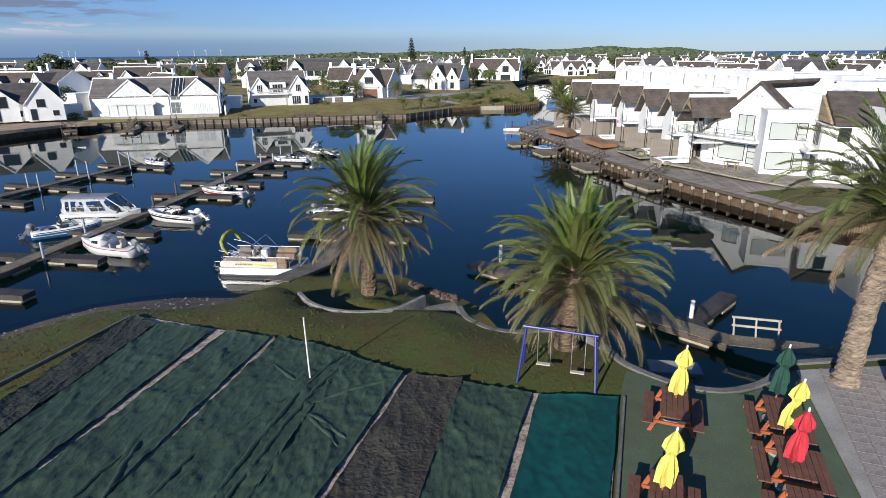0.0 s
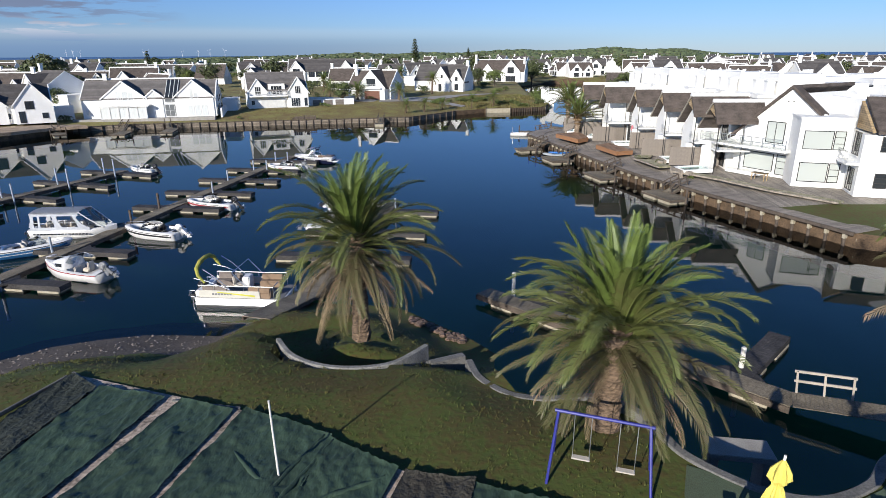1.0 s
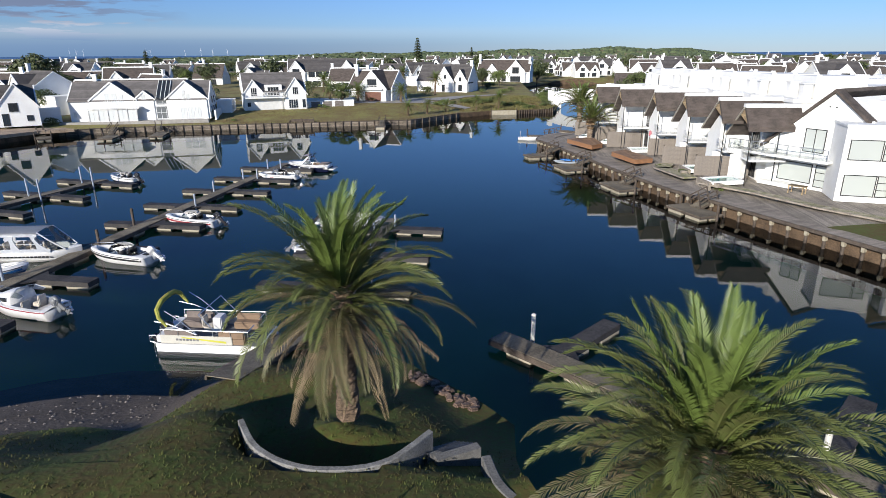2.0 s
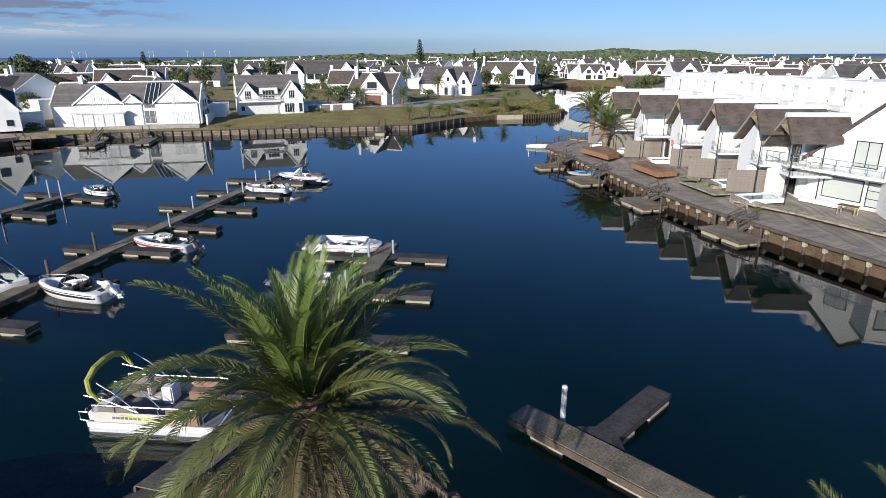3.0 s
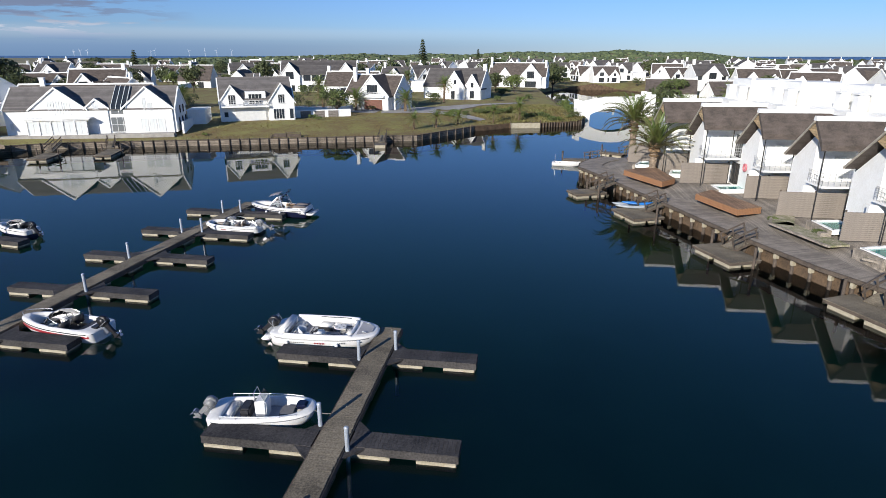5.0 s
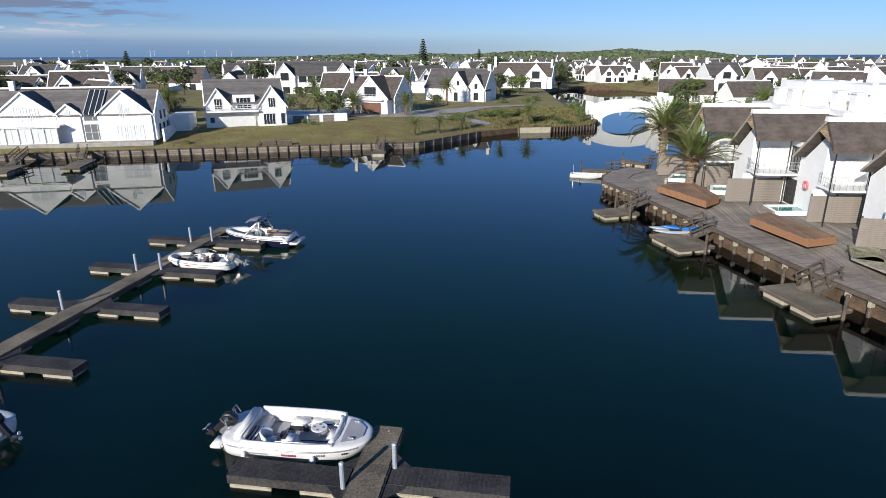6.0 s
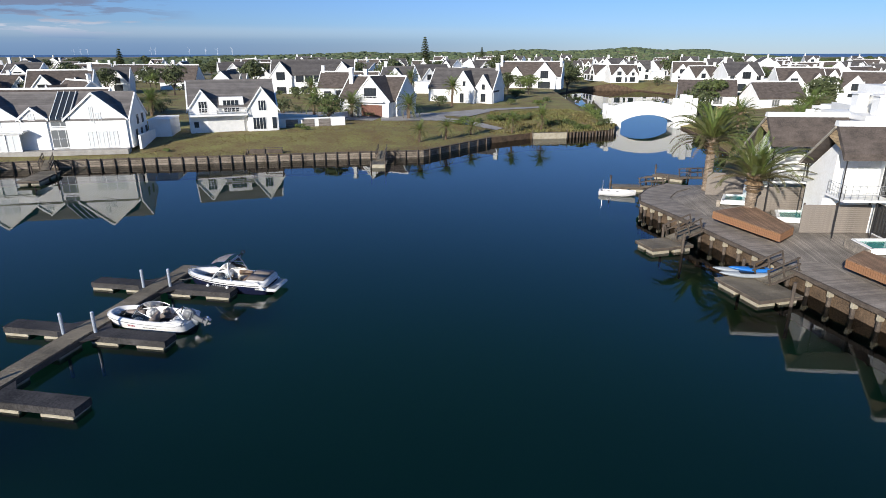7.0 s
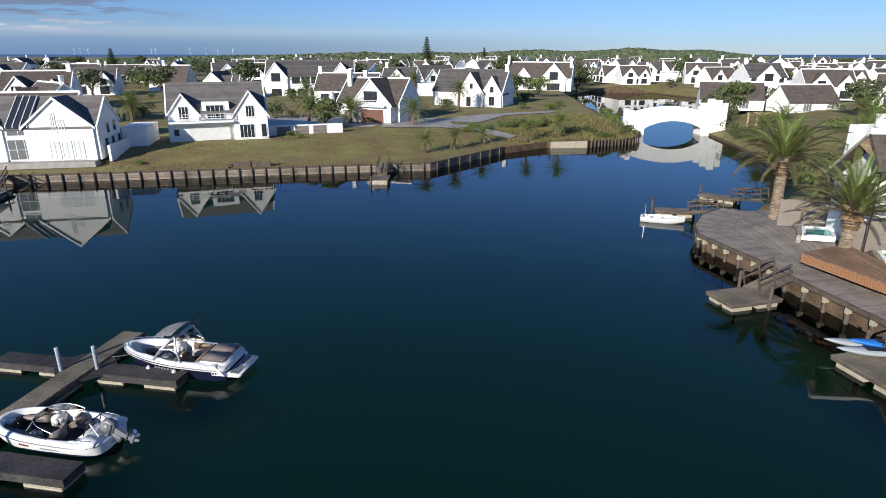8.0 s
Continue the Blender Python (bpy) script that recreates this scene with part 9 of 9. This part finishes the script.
def curved_wall(name, pts, z0, z1, w, label, mat="concrete", dip=lambda p: 0.0):
    root = thing(name, label, "garden wall", pose(0, 0, 0))
    spl = []
    n = 7
    P = [Vector(p) for p in pts]
    for i in range(len(P) - 1):
        p0, p1, p2, p3 = P[max(i - 1, 0)], P[i], P[i + 1], P[min(i + 2, len(P) - 1)]
        for k in range(n):
            t = k / n
            spl.append(0.5 * ((2 * p1) + (p2 - p0) * t + (2 * p0 - 5 * p1 + 4 * p2 - p3) * t * t + (3 * p1 - p0 - 3 * p2 + p3) * t ** 3))
    spl.append(P[-1])
    bm = bmesh.new()
    rows = []
    for i, p in enumerate(spl):
        d = (spl[min(i + 1, len(spl) - 1)] - spl[max(i - 1, 0)]).normalized()
        q = Vector((-d.y, d.x)) * w / 2
        top = z1 + dip(p) + 0.012 * noise.noise((p.x * 3, p.y * 3, 0))
        rows.append([bm.verts.new(c) for c in ((p.x - q.x, p.y - q.y, z0), (p.x - q.x, p.y - q.y, top - 0.03), (p.x - q.x * 0.8, p.y - q.y * 0.8, top), (p.x + q.x * 0.8, p.y + q.y * 0.8, top), (p.x + q.x, p.y + q.y, top - 0.03), (p.x + q.x, p.y + q.y, z0))])
    for a, b in zip(rows, rows[1:]):
        for k in range(5):
            bm.faces.new((a[k], a[k + 1], b[k + 1], b[k]))
    bm.faces.new(rows[0])
    bm.faces.new(rows[-1][::-1])
    part("wall_body", bm, mat, root)
    return root


curved_wall("garden_wall", [(-6.9, 31.2), (-5.9, 29.9), (-4.5, 29.15), (-3.0, 29.1), (-1.8, 29.6), (-0.75, 31.0)], 1.2, 2.72, 0.2, "pale curved concrete retaining wall below the lawn", "wall_mid")
curved_wall("garden_wall", WALL_LINE, -1.0, 3.1, 0.3, "long curved dark concrete garden wall above the water", "wall_grey", lambda p: -0.46 * smooth01(6.9, 3.0, p.x))


def steps():
    root = thing("garden_steps", "pale concrete steps between the curved walls", "steps", pose(-0.35, 29.9, 0, 0, 0, 28))
    for i in range(6):
        part("step", boxed(-0.1, 1.35, 0.0 + 0.3 * i, 0.32 + 0.3 * i, 0.4, 2.5 - 0.19 * i, bevel=0.012), "wall_grey", root)


steps()
pot = thing("plant_pot", "large white concrete plant pot on the terrace", "plant pot", pose(15.7, 22.8, 3.06))
bm = bmesh.new()
tube(bm, [(0, 0, 0), (0, 0, 0.35), (0, 0, 0.72), (0, 0, 0.75)], [0.24, 0.33, 0.38, 0.4], 18)
part("pot_body", bm, "white", pot)
part("soil", tubed([(0, 0, 0.752), (0, 0, 0.77)], 0.34, 18), "soil", pot)
sh = thing("water_bench", "grey concrete slab bench at the water's edge", "bench", pose(9.6, 26.3, 0.0, 0, 0, -5))
part("slab", boxed(-0.9, 1.1, -0.5, 0.5, 1.6, 1.8, bevel=0.02), "concrete", sh)
for x in (-0.7, 0.9):
    part("support", boxed(x - 0.12, x + 0.12, -0.4, 0.4, -2.0, 1.6), "concrete", sh)

STONE_KINDS = [to_mesh("stone", boxed(-0.2, 0.2, -0.14, 0.14, -0.08, 0.09, bevel=0.05), "rubble"), to_mesh("stone", boxed(-0.13, 0.15, -0.12, 0.1, -0.06, 0.07, bevel=0.04), "rubble")]
rngs = random.Random(77)
rub = thing("rubble_edging", "row of rubble stones edging the grass mound", "stone edging", pose(0, 0, 0))
for i in range(70):
    u = rngs.random()
    x, y = -2.0 + 2.7 * u + rngs.uniform(-0.35, 0.2), 38.2 - 2.2 * u + rngs.uniform(-0.5, 0.2)
    part("stone", STONE_KINDS[i % 2], None, rub, m=pose(x, y, land_z(x, y) + 0.05, rngs.uniform(-12, 12), rngs.uniform(-12, 12), rngs.uniform(0, 180)))
peb = thing("beach_pebbles", "scattered grey pebbles on the sand beach", "pebbles", pose(0, 0, 0), kind="stuff")
bm = bmesh.new()
for i in range(1500):
    x, y = rngs.uniform(-27, -11), rngs.uniform(26, 38)
    z = land_z(x, y)
    if 0.03 < z < 0.72:
        r = rngs.uniform(0.03, 0.1)
        v = [bm.verts.new((x + r * math.cos(k * 1.257) * rngs.uniform(0.7, 1.3), y + r * math.sin(k * 1.257) * rngs.uniform(0.7, 1.3), z - 0.01)) for k in range(5)] + [bm.verts.new((x, y, z + r * 0.6))]
        for k in range(5):
            bm.faces.new((v[k], v[(k + 1) % 5], v[5]))
part("pebble", bm, "pebble", peb)

# ---- palms of the garden and the bank ----
palm(-3.68, 32.4, 2.35, 4.35, "tall feather palm with a skirt of dry fronds", 0.36, 0.28, (-0.2, 0.85), 1.02, 110, dry=0.24, seed=3, lowest=-0.85, skirt=1.2)
palm(5.24, 25.52, 2.98, 3.3, "stout feather palm with broad green crown beside the swing", 0.42, 0.32, (0.28, 0.6), 0.94, 124, dry=0.1, seed=8, lowest=-0.45, skirt=1.15)
palm(14.25, 23.2, 3.0, 6.1, "palm with a thick pale ringed trunk on the paved terrace", 0.38, 0.28, (1.0, 0.6), 1.05, 100, dry=0.16, seed=12, trunk="trunk_pale", lowest=-0.4)
palm(15.35, 110.6, 1.7, 4.8, "tall feather palm on the boardwalk", 0.36, 0.4, (0.0, 0.0), 1.06, 56, dry=0.04, seed=15, trunk="trunk_pale", lowest=0.0)
palm(15.5, 101.2, 1.7, 3.3, "feather palm growing through the boardwalk", 0.36, 0.4, (0.05, 0.0), 1.0, 52, dry=0.04, seed=18, trunk="trunk_pale", lowest=0.15)
for i, (x, y, h, s) in enumerate(((-15.7, 142.5, 2.0, 0.5), (-12.0, 146.2, 2.2, 0.5), (-8.3, 151.8, 1.7, 0.55), (-1.5, 155.6, 2.5, 0.5), (3.7, 159.6, 2.7, 0.62))):
    palm(x, y, land_z(x, y) - 0.05, h, "young palm on the lawn above the quay", 0.14, 0.13, (0.1, 0.05), s, 34, SMALL, dry=0.1, seed=30 + i, group="young palms on the bank")
for i, (x, y, h, s) in enumerate(((-13.9, 190.3, 4.6, 0.75), (-31.5, 167.0, 2.6, 0.85), (-20.5, 166.0, 2.8, 0.85), (-38.5, 166.0, 3.2, 0.85), (-25.5, 180.0, 6.5, 0.6), (-24, 196, 6.0, 0.7),
                                  (31, 128, 4.5, 0.9), (28, 118, 3.0, 0.9), (33, 150, 4.0, 0.8), (36, 136, 5.0, 0.9), (26, 112, 2.2, 0.8), (34, 158, 2.5, 0.7), (-48, 196, 4.0, 0.8), (-70, 165, 3.0, 0.9))):
    palm(x, y, land_z(x, y) - 0.05, h, "feather palm between the houses", 0.28, 0.25, (0.15, 0.1), s, 40, SMALL, dry=0.12, seed=50 + i, group="palms between the houses")
paved_terrace()


# ---- road, trees and hedges of the estate ----
bm = bmesh.new()
for row, (a, b, w0, w1) in enumerate((((-62, 170), (-26, 168), 8, 13), ((-26, 168), (-14, 170), 13, 14), ((-14, 171.5), (-6, 183.5), 10, 4), ((-6, 183.5), (6, 190.5), 3.5, 2.5), ((-14.5, 164.5), (-3.5, 158.2), 5, 2.5))):
    a, b = Vector(a), Vector(b)
    d = (b - a).normalized()
    n = Vector((-d.y, d.x))
    k, c = 14, 4
    grid = []
    for i in range(k + 1):
        p, w = a.lerp(b, i / k), w0 + (w1 - w0) * i / k
        line = [p + n * w * (h / c - 0.5) for h in range(c + 1)]
        grid.append([bm.verts.new((q.x, q.y, land_z(q.x, q.y) + 0.08 + 0.012 * row)) for q in line])
    for r0, r1 in zip(grid, grid[1:]):
        for h in range(c):
            bm.faces.new((r0[h], r1[h], r1[h + 1], r0[h + 1]))
tagged(part("road", bm, "asphalt"), "grey asphalt estate road leading to the bridge", "road", kind="structure")

TREES = [tree(1, 6.5, 4.2, "leaf", "round dark green garden tree", 1500, 0.26), tree(2, 5.5, 4.8, "leaf_dark", "spreading dark green garden tree", 1500, 0.28),
         tree(3, 5.0, 3.2, "leaf_light", "pale green garden tree", 1100, 0.22), tree(4, 8.0, 4.6, "leaf_dark", "tall dense dark green tree", 1700, 0.3)]
SHRUBS = [shrub(5, 1.6, 1.6, "leaf", "rounded leafy green garden shrub"), shrub(6, 1.3, 2.0, "leaf_light", "low pale green garden shrub"), shrub(7, 2.2, 1.8, "leaf_dark", "dark green clipped garden shrub")]
PINES = [pine(9, 16, "tall tiered Norfolk pine")]


def put(src, x, y, s=1.0, turn=0.0, dz=0.0):
    c = copy_thing(src, pose(x, y, land_z(x, y) + dz, 0, 0, turn))
    c.scale = (s, s, s)
    return c


rngt = random.Random(11)
FIXED = [(3, -2, 300, 1.4), (1, 24, 300, 1.4), (3, 22, 278, 1.2), (1, -98, 150, 1.3), (0, -82, 141, 1.0), (3, -118, 170, 1.5), (1, -105, 190, 1.4),
         (2, 62, 120, 1.1), (0, 74, 96, 1.2), (1, 40, 195, 1.0), (0, 46, 202, 1.1), (2, 70, 84, 1.0), (1, 84, 70, 1.3), (0, -90, 135, 0.8), (3, 60, 180, 0.9), (0, -33.5, 158, 0.8)]
for k, x, y, s in FIXED:
    put(TREES[k], x, y, s, rngt.uniform(0, 360))
for x0, x1, y0, y1, n in ((-260, -60, 150, 330, 80), (-60, 20, 210, 330, 28), (60, 240, 90, 330, 56), (-330, 30, 330, 560, 58), (40, 420, 320, 640, 52)):
    for _ in range(n):
        for _ in range(12):
            x, y = rngt.uniform(x0, x1), rngt.uniform(y0, y1)
            if not inside((x, y), LAGOON) and seg_dist((x, y), LAGOON + LAGOON[:1]) > 5 and all(math.hypot(x - a, y - b) > c * 0.8 for a, b, c in taken):
                k, size, turn = rngt.randrange(4), rngt.uniform(0.7, 1.25), rngt.uniform(0, 360)
                if math.hypot(x + 72, y - 167) > 14:
                    put(TREES[k], x, y, size, turn)
                break
for x, y, s in ((-60, 560, 1.5), (-178, 330, 0.85), (148, 190, 0.75), (140, 205, 0.6), (176, 215, 0.8), (-16, 690, 1.0), (230, 260, 0.9)):
    put(PINES[0], x, y, s, 20 * s)
for i in range(46):
    a = i / 45
    x, y = -10 + 24 * a + rngt.uniform(-2, 2), 160 + 6 * math.sin(a * 5) + rngt.uniform(-3, 3) + 8 * a
    if not inside((x, y), LAGOON) and seg_dist((x, y), CHANNEL_LEFT + FAR_QUAY[:4]) > 1.4 and y > 156:
        put(SHRUBS[rngt.randrange(2)], x, y, rngt.uniform(0.35, 0.75), rngt.uniform(0, 360))
for x, y, s in ((17.2, 186, 1.2), (16.4, 192, 1.4), (32.6, 163, 0.9), (32.9, 166.5, 1.1), (32.4, 158, 1.0), (30.4, 141, 1.3), (31.9, 149.5, 1.2), (27.4, 133, 1.1), (24.5, 126, 1.0), (33.6, 180, 1.2), (16.2, 174.5, 0.9), (16.6, 168.0, 0.8), (15.4, 165.5, 0.7), (15.5, 178, 1.1), (33.5, 160, 1.2), (34, 152, 1.4), (31.5, 146, 1.1), (33, 176, 1.5), (37.5, 182, 1.6), (29.5, 131, 1.2), (25, 121, 1.2),
                (-36.5, 150.5, 0.6), (-34.5, 148, 0.5), (-28, 168, 0.8), (-17, 200.5, 1.0), (-33, 170, 0.9), (-49, 131.5, 0.4), (-62, 142, 1.0), (-80, 122, 0.9), (21.5, 78.6, 0.35), (20.4, 80.6, 0.3), (22.9, 71.8, 0.35), (20.2, 82.6, 0.3)):
    put(SHRUBS[rngt.randrange(3)], x, y, s, rngt.uniform(0, 360))
for _ in range(210):
    x, y = rngt.uniform(-220, 200), rngt.uniform(140, 360)
    if not inside((x, y), LAGOON) and seg_dist((x, y), LAGOON + LAGOON[:1]) > 4 and all(math.hypot(x - a, y - b) > c * 0.62 for a, b, c in taken) and not (-40 < x < 12 and y < 185):
        put(SHRUBS[rngt.randrange(3)], x, y, rngt.uniform(0.7, 1.6), rngt.uniform(0, 360))
for i, src in enumerate(TREES + SHRUBS + PINES):
    src.matrix_basis = pose(300 + 14 * i, 640, land_z(300 + 14 * i, 640))


bm = bmesh.new()
vs = [bm.verts.new((x, y, 1.42)) for x, y in ((-79.2, 106.8), (-76.4, 113.2), (-72.0, 116.6), (-75.0, 118.5), (-84.8, 117.0), (-89.5, 111.0), (-83.0, 101.0))]
bm.faces.new(vs)
ret = bmesh.ops.extrude_face_region(bm, geom=bm.faces[:])
for v in [g for g in ret["geom"] if isinstance(g, bmesh.types.BMVert)]:
    v.co.z = 0.9
tagged(part("inlet_sand", bm, "sand_pale"), "patch of pale trodden sand above the inlet", "sand", kind="structure")


def grass_sheet(name, label, mat, count, area, size, ok, seed):
    """Tufts of grass blades over part of the ground, uncountable."""
    rng = random.Random(seed)
    vs, fs = [], []
    x0, x1, y0, y1 = area
    done = 0
    while done < count:
        x, y = rng.uniform(x0, x1), rng.uniform(y0, y1)
        done += 1
        if not ok(x, y):
            continue
        z = land_z(x, y)
        for _ in range(4):
            a = rng.uniform(0, 6.28)
            s = size * rng.uniform(0.5, 1.3)
            w = s * 0.22
            bx, by = x + rng.uniform(-1, 1) * size, y + rng.uniform(-1, 1) * size
            n = len(vs)
            vs += [(bx - w * math.sin(a), by + w * math.cos(a), z - 0.01), (bx + w * math.sin(a), by - w * math.cos(a), z - 0.01), (bx + s * 0.7 * math.cos(a), by + s * 0.7 * math.sin(a), z + s * rng.uniform(0.5, 1.0))]
            fs.append((n, n + 1, n + 2))
    me = bpy.data.meshes.new(name)
    me.from_pydata(vs, [], fs)
    me.materials.append(M[mat])
    tagged(new(name, me), label, "grass", kind="stuff")


def on_lawn(x, y):
    if inside((x, y), LAGOON) or land_z(x, y) < 0.85:
        return False
    net = [(-14.8, 7.8), (6.7, 7.8), (6.75, 22.0), (3.8, 22.1), (-0.6, 23.1), (-6.1, 25.6), (-13.0, 27.6)]
    return not inside((x, y), net) and not inside((x, y), WALL_LINE[5:12] + [(13, 8), (5, 8)])


grass_sheet("lawn_grass", "short green lawn grass blades with brown patches", "grass", 16000, (-24, 7.2, 19, 39), 0.07, on_lawn, 31)
def on_scrub(x, y):
    if inside((x, y), LAGOON):
        return False
    lane = seg_dist((x, y), [(-14, 171.5), (-6, 183.5), (6, 190.5)]) > 3.2 and seg_dist((x, y), [(-14.5, 164.5), (-3.5, 158.2)]) > 2.4
    return lane and (y < 181 + 0.5 * x) and 0.9 * noise.noise((x * 0.25, y * 0.25, 5)) > -0.22


grass_sheet("bank_scrub", "coarse olive scrub and reeds on the bank beside the channel", "scrub_leaf", 5200, (-5, 19, 154.5, 186), 0.42, on_scrub, 33)
edging = thing("post_edging", "row of short weathered timber posts along the water", "edging", pose(8.6, 157.3, 0), kind="structure")
post_me = to_mesh("post", tubed([(0, 0, -1.0), (0, 0, 0.95)], [0.13, 0.12], 7), "post")
for i in range(14):
    part("post", post_me, None, edging, m=pose(0.58 * i + random.uniform(-0.06, 0.06), 0.29 * i + random.uniform(-0.08, 0.02), random.uniform(-0.12, 0.12)))
grass_sheet("bank_grass", "tufts of dry grass on the far bank", "grass_dry", 9000, (-52, 14, 127, 164), 0.16, lambda x, y: not inside((x, y), LAGOON) and seg_dist((x, y), FAR_QUAY) > 0.4 and all(math.hypot(x - a, y - b) > c * 0.55 for a, b, c in taken), 32)

# bush on the hills and far plain, uncountable
bm = bmesh.new()
rngw = random.Random(21)
for _ in range(11000):
    y = rngw.uniform(420, 1150)
    x = rngw.uniform(-0.62 * y, 0.55 * y)
    if y < 640 and any(math.hypot(x - a, y - b) < c * 0.9 for a, b, c in taken):
        continue
    z = land_z(x, y)
    s = rngw.uniform(1.2, 3.2) * (1 + y / 1500)
    c = Vector((x, y, z + s * 0.35))
    k = 7
    turn = rngw.uniform(0, 6)
    wide = [(math.cos(turn + 6.2832 * j / k) * s * rngw.uniform(0.75, 1.3), math.sin(turn + 6.2832 * j / k) * s * rngw.uniform(0.75, 1.3)) for j in range(k)]
    low = [bm.verts.new(c + Vector((a, b, -s * 0.5))) for a, b in wide]
    mid = [bm.verts.new(c + Vector((a * 0.72, b * 0.72, s * rngw.uniform(0.0, 0.16)))) for a, b in wide]
    tip = bm.verts.new(c + Vector((rngw.uniform(-0.3, 0.3) * s, rngw.uniform(-0.3, 0.3) * s, s * rngw.uniform(0.14, 0.28))))
    for j in range(k):
        bm.faces.new((low[j], low[(j + 1) % k], mid[(j + 1) % k], mid[j]))
        bm.faces.new((mid[j], mid[(j + 1) % k], tip))
tagged(part("coastal_bush", bm, "bush"), "dense dark green coastal bush on low hills", "bush", kind="stuff")


def turbine(x, y, turn):
    root = thing("wind_turbine", "distant white three-bladed wind turbine", "wind turbine", pose(x, y, 0) @ Matrix.Diagonal((0.55, 0.55, 0.6, 1)), group="wind turbines")
    part("tower", tubed([(0, 0, 0), (0, 0, 62)], [2.0, 1.2], 8), "turbine", root)
    part("nacelle", boxed(-1.6, 1.6, -4, 4, 61, 64, bevel=0.3), "turbine", root)
    for k in range(3):
        a = turn + 2.094 * k
        part("blade", tubed([(0, -4.4, 62.5), (32 * math.sin(a), -4.4, 62.5 + 32 * math.cos(a))], [1.1, 0.3], 5), "turbine", root)


for i, (x, y) in enumerate(((-3000, 4300), (-2930, 4350), (-2880, 4200), (-2480, 4400), (-2420, 4350), (-2200, 4420), (-2060, 4380), (-1960, 4350), (-1880, 4420))):
    turbine(x, y, i * 0.7)
